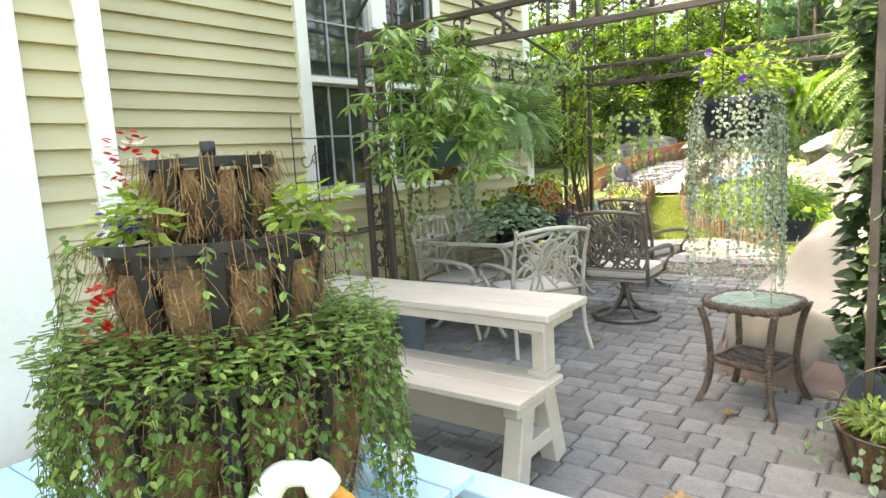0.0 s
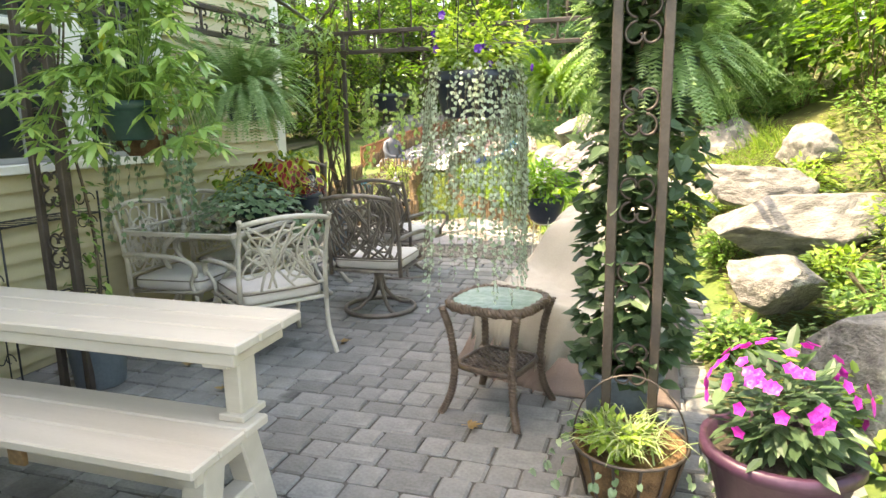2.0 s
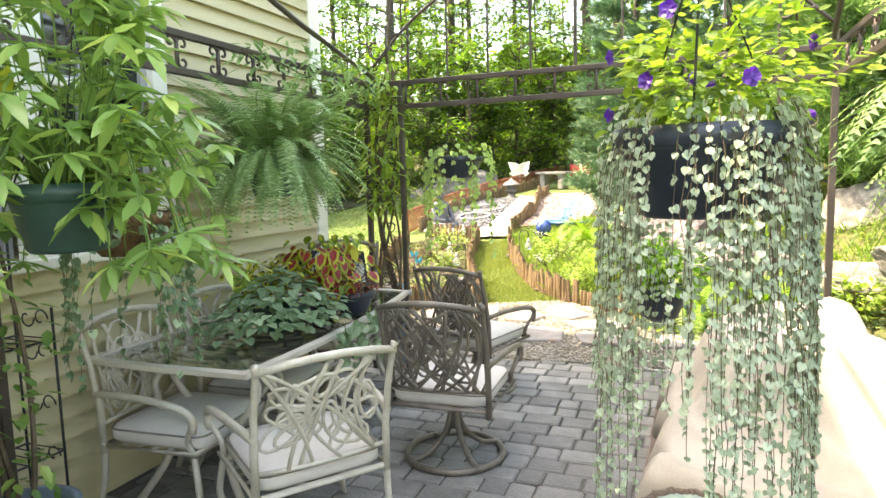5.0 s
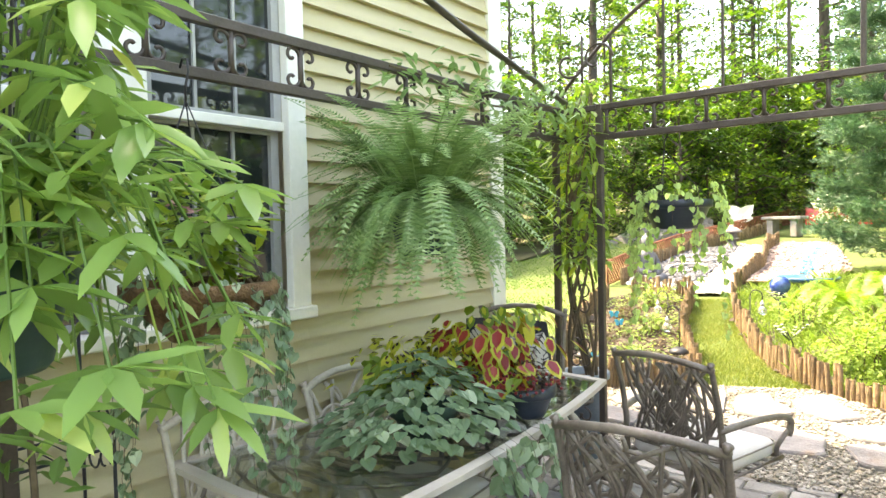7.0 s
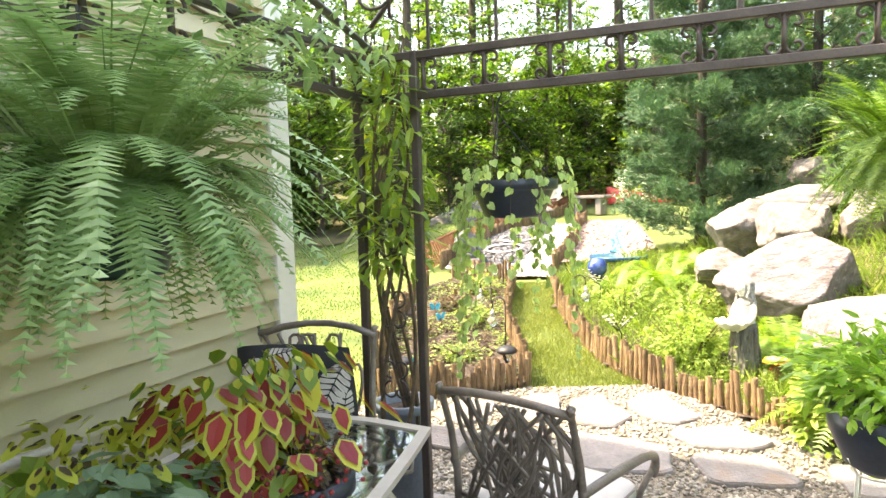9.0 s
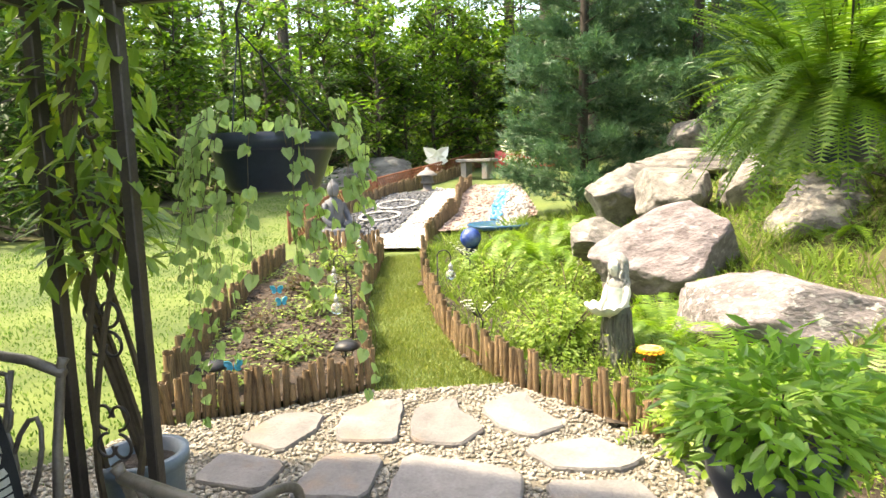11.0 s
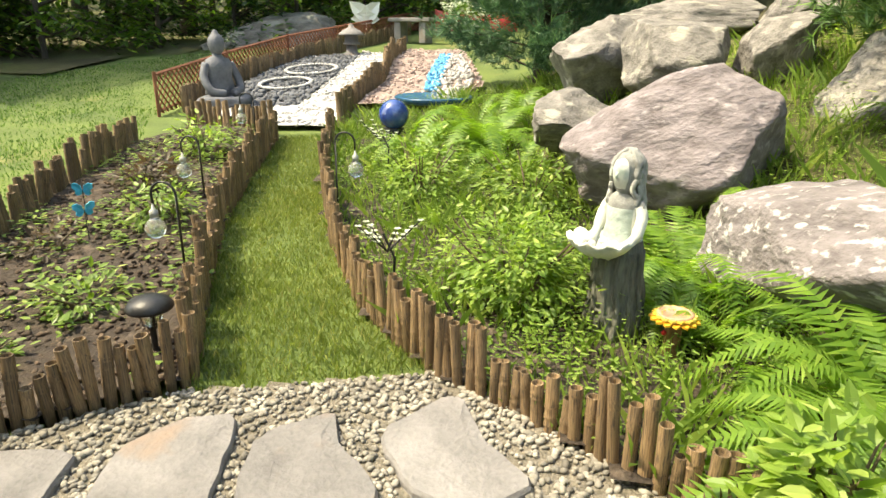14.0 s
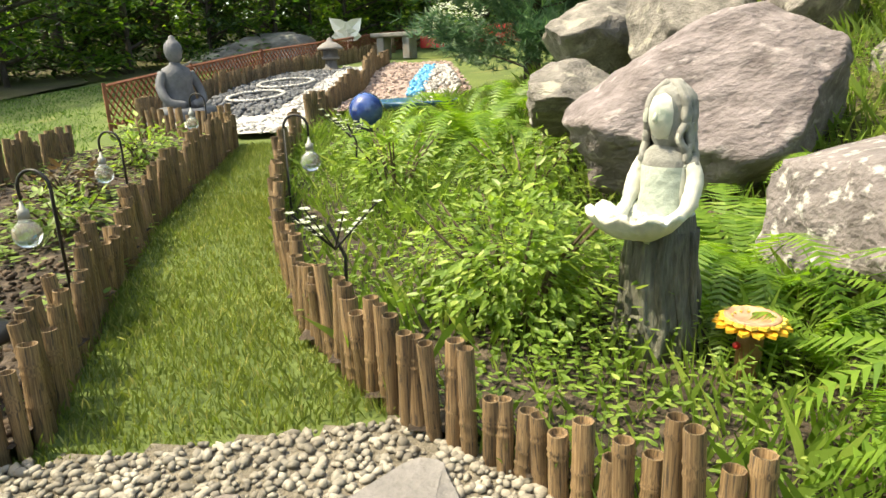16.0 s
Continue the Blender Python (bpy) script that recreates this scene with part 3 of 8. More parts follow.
def build_gazebo():
    g = thing("gazebo", "open brown wrought-iron gazebo with scrolled rails and lattice posts, no canopy", "gazebo")
    W = 0.16

    def post(x, y):
        part("post", MB().box(x - 0.019, x + 0.019, y - 0.019, y + 0.019, 0.0, RZ1 + 0.02, 0.004), M_IRON, g)

    for cx, sx in ((GX0, 1), (GX1, -1)):
        for cy, sy in ((GY0, 1), (GY1, -1)):
            wx = 0.29 if cy == GY1 else 0.18
            if cy == GY1 and sx > 0:
                cx -= 0.055
            post(cx, cy), post(cx + sx * wx, cy)
            if cy == GY0:
                post(cx, cy + sy * wx)
            for axis in (0, 1) if cy == GY0 else (0,):
                s = MB()
                z = 0.45
                while z < 2.0:
                    k = wx / 2
                    for w in (1, -1):
                        for c in (0.055, -0.055):
                            pts = spiral((cx if axis == 0 else cy) + (sx if axis == 0 else sy) * k + c * w * 0.4, z + c, 0.05, 5.2, math.pi / 2 * (1 if c < 0 else -1), w, cy if axis == 0 else cx, "xz" if axis == 0 else "yz", 12)
                            s.tube(pts, 0.0055, 5)
                    z += 0.33
                part("scroll_panel", s, M_IRON, g, "thin iron scrolls between the post bars", True)
    for z in (RZ0, RZ1):
        for y in (GY0, GY1):
            part("rail", MB().box(GX0 - 0.012, GX1 + 0.012, y - 0.016, y + 0.016, z - 0.018, z + 0.018, 0.004), M_IRON, g)
        for x in (GX0, GX1):
            part("rail", MB().box(x - 0.015, x + 0.015, GY0 + 0.017, GY1 - 0.017, z - 0.018, z + 0.018, 0.004), M_IRON, g)

    def scrolls(at, plane, y):
        s = MB()
        m = (RZ0 + RZ1) / 2
        p = [(at, y, RZ0), (at, y, RZ1)] if plane == "xz" else [(y, at, RZ0), (y, at, RZ1)]
        s.tube(p, 0.011, 6)
        for w in (1, -1):
            for v in (1, -1):
                s.tube(spiral(at + w * 0.038, m + v * 0.042, 0.034, 5.4, math.pi if w > 0 else 0, -w * v, y, plane, 12, 0.25), 0.007, 5)
        return s

    n = 11
    for i in range(1, n):
        x = GX0 + (GX1 - GX0) * i / n
        y = GY0 + (GY1 - GY0) * i / n
        for q in (GY0, GY1):
            part("scroll", scrolls(x, "xz", q), M_IRON, g, "", True)
        for q in (GX0, GX1):
            part("scroll", scrolls(y, "yz", q), M_IRON, g, "", True)
    # the bare roof frame: upright bars over both ends, a ridge and long purlins
    cx = (GX0 + GX1) / 2
    for y in (GY0, GY1):
        tops = []
        for i in range(0, 11):
            f = i / 10
            a = GX0 + (GX1 - GX0) * f
            z = RZ1 + 0.12 + 0.75 * math.sin(math.pi * f) ** 0.8
            tops.append((a, y, z))
            part("upright_bar", MB().tube([(a, y, RZ1 + 0.018), (a, y, z)], 0.014 if i == 5 else 0.009, 5), M_IRON, g)
        part("arch_bar", MB().tube(curve(tops, 3), 0.012, 6), M_IRON, g, "", True)
    part("ridge_bar", MB().tube([(cx, GY0, RZ1 + 0.87), (cx, GY1, RZ1 + 0.87)], 0.013, 6), M_IRON, g)
    part("purlin", MB().tube([(GX0 + 0.02, GY1, RZ1 + 0.05), (-2.86, 5.2, 2.42), (-2.75, 4.3, 2.56), (-2.6, GY0, 2.68)], 0.016, 6), M_IRON, g, "", True)
    part("purlin", MB().tube([(GX1 - 0.02, GY1, RZ1 + 0.05), (-0.18, 5.0, 2.45), (-0.4, GY0, 2.68)], 0.016, 6), M_IRON, g, "", True)
    for x, y in ((GX0 + 0.25, GY0 + 0.25), (GX0 + 0.25, GY1 - 0.25), (GX1 - 0.25, GY1 - 0.25)):
        s = MB()
        for w in (1, -1):
            s.tube(spiral(x + 0.08 * w, RZ1 + 0.22, 0.1, 5.0, 0, w, y, "xz", 16), 0.008, 5)
        s.tube([(x, y, RZ1 + 0.1), (x, y, RZ1 + 0.36)], 0.008, 5)
        part("bracket_scroll", s, M_IRON, g, "", True)


build_gazebo()


# ---------- furniture ----------
def slab(w, d, h, puff=0.02, n=8):
    """A cushion: a rounded pad of w by d by h standing on z = 0."""
    mb = MB()
    for k, (z, s) in enumerate(((0, 0.94), (h * 0.25, 1.0), (h * 0.7, 1.0), (h, 0.95))):
        for i in range(n * 4):
            a = 2 * math.pi * i / (n * 4)
            c, q = math.cos(a), math.sin(a)
            e = 0.22
            mb.v.append((w / 2 * s * math.copysign(abs(c) ** e, c), d / 2 * s * math.copysign(abs(q) ** e, q), z))
    m = n * 4
    mb.f = [(k * m + i, k * m + (i + 1) % m, (k + 1) * m + (i + 1) % m, (k + 1) * m + i) for k in range(3) for i in range(m)]
    o = len(mb.v)
    mb.v.append((0, 0, h + puff))
    for i in range(m):
        x, y, z = mb.v[3 * m + i]
        mb.v.append((x * 0.6, y * 0.6, h + puff * 0.8))
    for i in range(m):
        j = (i + 1) % m
        mb.f += [(3 * m + i, 3 * m + j, o + 1 + j, o + 1 + i), (o + 1 + i, o + 1 + j, o)]
    mb.f.append(tuple(range(m - 1, -1, -1)))
    return mb


def chair(x, y, rz, metal, label, swivel=False, dense=False, height=0.80, pillow=False, z=0.0):
    """A cast patio chair that faces its own +y, with a back of twining branches."""
    c = thing("patio_chair", label, "chair", x, y, z, rz, "patio dining chairs")
    r = random.Random(int(x * 100 + y * 10) + 3)
    w, sz = 0.27, 0.36
    by, lean = -0.26, 0.10
    H = height

    def bk(u, v, d=0.0):
        """A place on the back: u across, v up from the seat (0) to the top (1)."""
        return (u * w, by - lean * v * v + 0.03 * (1 - u * u) * -1 + d, sz + 0.04 + (H - sz - 0.04) * v)

    for s in (1, -1):
        part("back_post", MB().tube([bk(s, -0.15), bk(s, 0.3), bk(s, 0.65), bk(s, 1.0), bk(s * 1.02, 1.03)], [0.016, 0.016, 0.014, 0.013, 0.017], 8), metal, c, "", True)
    part("top_rail", MB().tube([bk(u, 0.97 + 0.07 * (1 - u * u)) for u in (-1.04, -0.6, -0.2, 0.2, 0.6, 1.04)], 0.016, 8), metal, c, "", True)
    part("lower_rail", MB().tube([bk(u, 0.12) for u in (-1, -0.5, 0, 0.5, 1)], 0.01, 6), metal, c, "", True)
    br = MB()
    for i in range(26 if dense else 7):
        u0, u1 = r.uniform(-0.95, 0.95), r.uniform(-0.95, 0.95)
        bend = r.uniform(-0.6, 0.6)
        pts = [bk(max(-0.97, min(0.97, u0 + (u1 - u0) * t + bend * math.sin(math.pi * t))), 0.12 + 0.85 * t, 0.006 * math.sin(7 * t + i)) for t in [k / 8 for k in range(9)]]
        br.tube(pts, [0.0085 if dense else 0.0085] * 9, 6)
    for i in range(15 if dense else 17):
        u, v = r.uniform(-0.65, 0.65), r.uniform(0.3, 0.8)
        a0, rr = r.uniform(0, 3), r.uniform(0.1, 0.16)
        pts = []
        for k in range(12):
            a = 2 * math.pi * k / 12
            p, q = rr * 1.5 * math.cos(a), rr * 0.7 * math.sin(a)
            pts.append(bk(max(-0.95, min(0.95, u + (p * math.cos(a0) - q * math.sin(a0)) * 1.6)), max(0.14, min(0.96, v + p * math.sin(a0) + q * math.cos(a0))), 0.004))
        br.tube(pts, 0.0075, 6, True)
    part("branch_lattice", br, metal, c, "cast back of twining branches and leaves", True)
    seat = MB().tube([(-w, by, sz), (w, by, sz), (w * 1.05, 0.24, sz + 0.01), (-w * 1.05, 0.24, sz + 0.01)], 0.014, 6, True)
    for k in range(1, 6):
        yy = by + (0.24 - by) * k / 6
        seat.tube([(-w, yy, sz), (w, yy, sz)], 0.008, 5)
    part("seat_frame", seat, metal, c, "", True)
    cu = slab(0.52, 0.52, 0.075)
    cu.v = [(a, b, d + sz + 0.012) for a, b, d in cu.v]
    cushion = part("cushion", cu, M_CUSHION, c, "thick oatmeal fabric seat cushion", True)
    pip = []
    for i in range(32):
        a = 2 * math.pi * i / 32
        q, t = math.cos(a), math.sin(a)
        pip.append((0.262 * math.copysign(abs(q) ** 0.22, q), 0.262 * math.copysign(abs(t) ** 0.22, t), sz + 0.012 + 0.066))
    part("piping", MB().tube(pip, 0.005, 5, True), M_PIPING, cushion, "", True)
    for s in (1, -1):
        arm = curve([(s * w, by - 0.03, sz + 0.24), (s * (w + 0.035), by + 0.16, sz + 0.255), (s * (w + 0.05), 0.14, sz + 0.24), (s * (w + 0.05), 0.25, sz + 0.2), (s * (w + 0.04), 0.255, sz + 0.12)], 6)
        part("armrest", MB().tube(arm, [0.017] * (len(arm) - 4) + [0.019, 0.02, 0.018, 0.014], 8), metal, c, "", True)
        part("arm_support", MB().tube(curve([(s * (w + 0.04), 0.25, sz + 0.15), (s * (w + 0.01), 0.2, sz + 0.07), (s * w, 0.22, sz)], 5), 0.013, 7), metal, c, "", True)
        if not swivel:
            part("leg", MB().tube(curve([(s * w, 0.22, sz), (s * (w + 0.02), 0.25, sz * 0.55), (s * (w + 0.005), 0.24, 0.12), (s * (w + 0.03), 0.28, 0)], 5), 0.015, 8), metal, c, "", True)
            part("leg", MB().tube(curve([(s * w, by, sz + 0.02), (s * w, by - 0.02, sz * 0.5), (s * (w + 0.015), by - 0.07, 0.03), (s * (w + 0.02), by - 0.085, 0)], 5), 0.015, 8), metal, c, "", True)
    if swivel:
        part("column", MB().lathe([(0.035, 0.16), (0.03, 0.22), (0.045, 0.3), (0.09, 0.345)], 14), metal, c, "", True)
        ring = [(0.265 * math.cos(2 * math.pi * i / 28), 0.265 * math.sin(2 * math.pi * i / 28), 0.018) for i in range(28)]
        part("base_ring", MB().tube(ring, 0.018, 8, True), metal, c, "", True)
        for k in range(4):
            a = math.pi / 4 + k * math.pi / 2
            pts = curve([(0.02 * math.cos(a), 0.02 * math.sin(a), 0.26), (0.06 * math.cos(a), 0.06 * math.sin(a), 0.14), (0.16 * math.cos(a), 0.16 * math.sin(a), 0.045), (0.26 * math.cos(a), 0.26 * math.sin(a), 0.02)], 5)
            part("spoke", MB().tube(pts, 0.015, 7), metal, c, "", True)
    return c


c1 = chair(-2.3, 4.17, 53, M_CHAIR, "cream cast-metal armchair with branch-pattern back and pale cushion", height=0.88)
c2 = chair(-1.97, 5.16, 2, M_CHAIRD, "taupe swivel armchair with dense branch-pattern back, beside the table", True, True, 0.905)
c3 = chair(-2.19, 6.28, -16, M_CHAIRD, "taupe swivel armchair with dense branch-pattern back, turned to the garden", True, True, 0.905)
c5 = chair(-3.0, 4.3, -86, M_CHAIR, "cream cast-metal armchair tucked between table and house wall", height=0.9)
c6 = chair(-3.0, 4.93, -86, M_CHAIR, "cream cast-metal armchair by the house wall behind the plants", height=0.9)
c4 = chair(-3.17, 5.9, 193, M_CHAIRD, "taupe armchair at the table end holding a leaf-print pillow", height=1.04)


def build_pillow():
    m = mat("black_pillow_fabric", (0.012, 0.012, 0.013), (0.03, 0.03, 0.032), 0.9, 6, 0.2, 220)
    print_m = mat("cream_leaf_print", (0.5, 0.47, 0.41), (0.68, 0.64, 0.57), 0.9, 9, 0.1, 200, c3=(0.25, 0.22, 0.2), c3at=0.6, c3s=2.0)
    mb = MB()
    n = 14
    for s in (1, -1):
        for i in range(n + 1):
            for j in range(n + 1):
                u, v = 2 * i / n - 1, 2 * j / n - 1
                t = (1 - u ** 4) * (1 - v ** 4)
                mb.v.append((u * 0.262 * (1 - 0.05 * v * v), s * 0.075 * t ** 0.6, v * 0.275 * (1 - 0.05 * u * u)))
    k = (n + 1) ** 2
    for q in (0, k):
        for i in range(n):
            for j in range(n):
                f = (q + i * (n + 1) + j, q + (i + 1) * (n + 1) + j, q + (i + 1) * (n + 1) + j + 1, q + i * (n + 1) + j + 1)
                mb.f.append(f if q else f[::-1])
    ob = single("pillow", mb, m, "black and cream leaf-print throw pillow leaning on the armchair", "pillow", smooth=True)
    ob.matrix_world = pose(-3.245, 6.085, 0.75, 9, 0, 13)
    r = random.Random(21)
    pr = MB()

    def on(u, v, lift=0.003):
        u, v = max(-0.97, min(0.97, u)), max(-0.97, min(0.97, v))
        return (u * 0.262 * (1 - 0.05 * v * v), -0.075 * ((1 - u ** 4) * (1 - v ** 4)) ** 0.6 - lift, v * 0.275 * (1 - 0.05 * u * u))

    for cu, cv, turn, size, split in ((-0.5, 0.62, 200, 0.75, 7), (0.15, 0.55, 160, 0.7, 4), (0.75, 0.5, 240, 0.7, 7), (-0.72, -0.05, 110, 0.75, 8), (-0.2, -0.15, 60, 0.8, 8), (0.4, -0.1, 300, 0.85, 9), (0.05, -0.6, 95, 0.75, 3), (-0.6, -0.7, 30, 0.7, 8), (0.7, -0.65, 150, 0.75, 8), (0.85, 0.05, 80, 0.5, 5), (-0.2, 0.9, 10, 0.5, 6)):
        c, q = math.cos(radians(turn)), math.sin(radians(turn))

        def at(x, y):
            return on(cu + (x - 0.5) * size * c - y * size * q, cv + (x - 0.5) * size * q + y * size * c)

        for side in (1, -1):
            for i in range(split):
                x0, x1 = (i + 0.06) / split, (i + 0.72) / split
                w0, w1 = 0.34 * math.sin(math.pi * (0.08 + 0.9 * x0)) ** 0.7, 0.34 * math.sin(math.pi * (0.08 + 0.9 * x1)) ** 0.7
                o = len(pr.v)
                pr.v += [at(x0, side * 0.012), at(x1, side * 0.012), at(x1 + 0.1, side * w1 * 0.6), at(x1 + 0.13, side * w1), at(x0 + 0.12, side * w0 * 0.96), at(x0 + 0.06, side * w0 * 0.5)]
                f = tuple(range(o, o + 6))
                pr.f.append(f if side > 0 else f[::-1])
    part("leaf_print", pr, print_m, ob, "cream palm leaves printed on black")


build_pillow()


def build_table():
    t = thing("dining_table", "long glass-topped patio table with cream cast-metal frame", "table")
    x0, x1, y0, y1, z = -3.34, -2.44, 4.02, 5.98, 0.735
    out = []
    for i in range(15):
        f = i / 14
        out.append((x1 + 0.0 + 0.09 * (1 - (2 * f - 1) ** 2) * 0.7 - 0.14 * f, y0 + (y1 - y0) * f, z))
    out += [(x1 - 0.4, y1 + 0.03, z), (x0 + 0.02, y1, z), (x0 - 0.01, (y0 + y1) / 2, z), (x0, y0, z), (x0 + 0.4, y0 - 0.02, z)]
    mb = MB()
    k = len(out)
    cx, cy = (x0 + x1) / 2, (y0 + y1) / 2

    def ring(s, dz):
        return [(cx + (a - cx) * s, cy + (b - cy) * (1 - (1 - s) * 0.45), c + dz) for a, b, c in out]

    mb.v = ring(1, 0.0) + ring(1, 0.022) + ring(0.90, 0.022) + ring(0.90, 0.0)
    for j in range(4):
        a, b = j * k, ((j + 1) % 4) * k
        mb.f += [(a + i, a + (i + 1) % k, b + (i + 1) % k, b + i) for i in range(k)]
    part("rim", mb, M_BENCH, t, "cream cast-metal rim")
    gl = MB()
    gl.v = ring(0.905, 0.008) + ring(0.905, 0.016)
    gl.f = [tuple(range(k - 1, -1, -1)), tuple(k + i for i in range(k))] + [(i, (i + 1) % k, k + (i + 1) % k, k + i) for i in range(k)]
    g = part("glass_top", gl, M_TGLASS, t, "clear slightly green glass")
    g.visible_shadow = False
    r = random.Random(4)
    lat = MB()
    for i in range(12):
        yc = y0 + 0.15 + (y1 - y0 - 0.3) * i / 11
        for rr in (0.16, 0.27):
            lat.tube([(cx + rr * 1.25 * math.cos(a + i) * (1 + 0.12 * math.sin(3 * a)), yc + rr * 0.8 * math.sin(a + i), z - 0.012) for a in [k * 0.42 for k in range(11)]], 0.008, 5)
    part("under_lattice", lat, M_CHAIRD, t, "cast branches under the glass", True)
    for sx in (1, -1):
        for yy in (y0 + 0.32, y1 - 0.35):
            s = MB()
            for d in (1, -1):
                s.tube(curve([(cx + sx * 0.16, yy, z), (cx + sx * 0.30, yy + d * 0.06, z - 0.16), (cx + sx * 0.16, yy + d * 0.12, z - 0.42), (cx + sx * 0.3, yy + d * 0.18, 0.06), (cx + sx * 0.36, yy + d * 0.2, 0.015)], 6), 0.018, 8)
            part("leg", s, M_CHAIR, t, "curving paired leg", True)
    part("stretcher", MB().tube([(cx - 0.2, y0 + 0.32, 0.36), (cx + 0.2, y0 + 0.32, 0.36)], 0.013, 7).tube([(cx - 0.2, y1 - 0.35, 0.36), (cx + 0.2, y1 - 0.35, 0.36)], 0.013, 7).tube([(cx, y0 + 0.32, 0.36), (cx, y1 - 0.35, 0.36)], 0.013, 7), M_CHAIR, t, "", True)


build_table()


def build_bench():
    b = thing("picnic_bench", "cream resin convertible bench with raised back board as a table", "bench")
    x0, x1 = -2.84, -1.24
    for i in range(3):
        y = 2.36 + i * 0.137
        part("top_board", MB().box(x0, x1, y, y + 0.133, 0.70, 0.738, 0.006), M_BENCH, b)
    part("apron", MB().box(x0 + 0.02, x1 - 0.02, 2.37, 2.40, 0.655, 0.70, 0.004), M_BENCH, b)
    for i in range(3):
        y = 2.13 + i * 0.137
        part("seat_board", MB().box(x0 + 0.02, x1 - 0.02, y, y + 0.133, 0.39, 0.425, 0.006), M_BENCH, b)
    for xe in (x1 - 0.15, x0 + 0.07):
        fr = MB()

        def beam(p, q, w, g=0.0):
            (y0, z0), (y1, z1) = p, q
            L = math.hypot(y1 - y0, z1 - z0)
            m = Matrix.Translation((xe, y0, z0)) @ Matrix.Rotation(math.atan2(z1 - z0, y1 - y0), 4, "X")
            fr.box(g, 0.09 - g, 0, L, -w / 2, w / 2, 0.006, m)

        beam((2.21, 0.0), (2.3, 0.39), 0.1), beam((2.58, 0.0), (2.47, 0.39), 0.1, 0.002), beam((2.22, 0.15), (2.54, 0.15), 0.07, 0.005), beam((2.2, 0.352), (2.53, 0.352), 0.068, 0.008)
        part("end_frame", fr, M_BENCH, b, "splayed A-shaped end frame")
        part("upright", MB().box(xe + 0.011, xe + 0.079, 2.46, 2.56, 0.427, 0.66, 0.006).box(xe - 0.006, xe + 0.096, 2.38, 2.72, 0.64, 0.70, 0.005), M_BENCH, b)
        part("bracket", MB().box(xe - 0.005, xe + 0.095, 2.44, 2.58, 0.425, 0.45, 0.004), M_BENCH, b)
    part("back_panel", MB().box(x0 + 0.15, x1 - 0.25, 2.53, 2.545, 0.06, 0.33, 0.004), M_BENCH, b)
    part("hinge", MB().box(-2.06, -1.99, 2.18, 2.2, 0.30, 0.39, 0.003), mat("rusty_hinge", (0.16, 0.09, 0.04), (0.28, 0.17, 0.08), 0.6, 30), b, "small rusty hinge")


build_bench()


def build_wicker():
    t = thing("side_table", "brown wicker side table with greenish glass top on the pavers", "side table", -0.70, 3.7, 0.0, -15)
    r, z = 0.212, 0.565
    rim = MB()
    for k in range(3):
        pts = []
        for i in range(96):
            a = 2 * math.pi * i / 96
            c, s = math.cos(a), math.sin(a)
            q = (abs(c) ** 3.2 + abs(s) ** 3.2) ** (-1 / 3.2)
            w = 0.013 * math.sin(24 * a + k * 2.1)
            pts.append(((r + w) * q * c, (r + w) * q * s, z - 0.012 + 0.016 * math.cos(24 * a + k * 2.1)))
        rim.tube(pts, 0.0125, 5, True)
    part("braided_rim", rim, M_WICKER, t, "", True)
    gl = [(0.208 * math.cos(a) * q, 0.208 * math.sin(a) * q) for a, q in ((2 * math.pi * i / 40, (abs(math.cos(2 * math.pi * i / 40)) ** 3.2 + abs(math.sin(2 * math.pi * i / 40)) ** 3.2) ** (-1 / 3.2)) for i in range(40))]
    g = MB()
    g.v = [(x, y, z - 0.004) for x, y in gl] + [(x, y, z + 0.002) for x, y in gl]
    g.f = [tuple(range(39, -1, -1)), tuple(range(40, 80))] + [(i, (i + 1) % 40, 40 + (i + 1) % 40, 40 + i) for i in range(40)]
    part("glass_top", g, M_FROST, t, "greenish pebbled glass")
    for sx in (1, -1):
        for sy in (1, -1):
            pts = curve([(sx * 0.2, sy * 0.2, z - 0.02), (sx * 0.172, sy * 0.172, 0.42), (sx * 0.158, sy * 0.158, 0.24), (sx * 0.172, sy * 0.172, 0.1), (sx * 0.208, sy * 0.208, 0)], 10)
            leg = MB().tube(pts, 0.017, 8)
            wrap = []
            for i in range(len(pts) * 8):
                f = i / (len(pts) * 8) * (len(pts) - 1)
                p = pts[int(f)].lerp(pts[min(int(f) + 1, len(pts) - 1)], f % 1)
                a = f * 5.2
                wrap.append((p.x + 0.018 * math.cos(a), p.y + 0.018 * math.sin(a), p.z))
            leg.tube(wrap, 0.0045, 4)
            part("leg", leg, M_WICKER, t, "cane-wrapped curving leg", True)
    sh = MB()
    for k in range(2):
        sh.tube([(0.16 * math.cos(a) * q, 0.16 * math.sin(a) * q, 0.235 + 0.008 * k) for a, q in ((2 * math.pi * i / 32, (abs(math.cos(2 * math.pi * i / 32)) ** 6 + abs(math.sin(2 * math.pi * i / 32)) ** 6) ** (-1 / 6)) for i in range(32))], 0.012, 5, True)
    for i in range(-8, 9):
        o = i * 0.035
        for s in (1, -1):
            a, b = max(-0.155, -0.155 - o if o < 0 else -0.155), 0
            pts = [(u, s * (u + o), 0.238 + 0.004 * math.sin(u * 120 + i * math.pi)) for u in [-0.155 + 0.31 * j / 16 for j in range(17)] if abs(u + o) <= 0.157]
            if len(pts) > 1:
                sh.tube(pts, 0.006, 4)
    part("woven_shelf", sh, M_WICKER, t, "open woven cane shelf", True)


build_wicker()


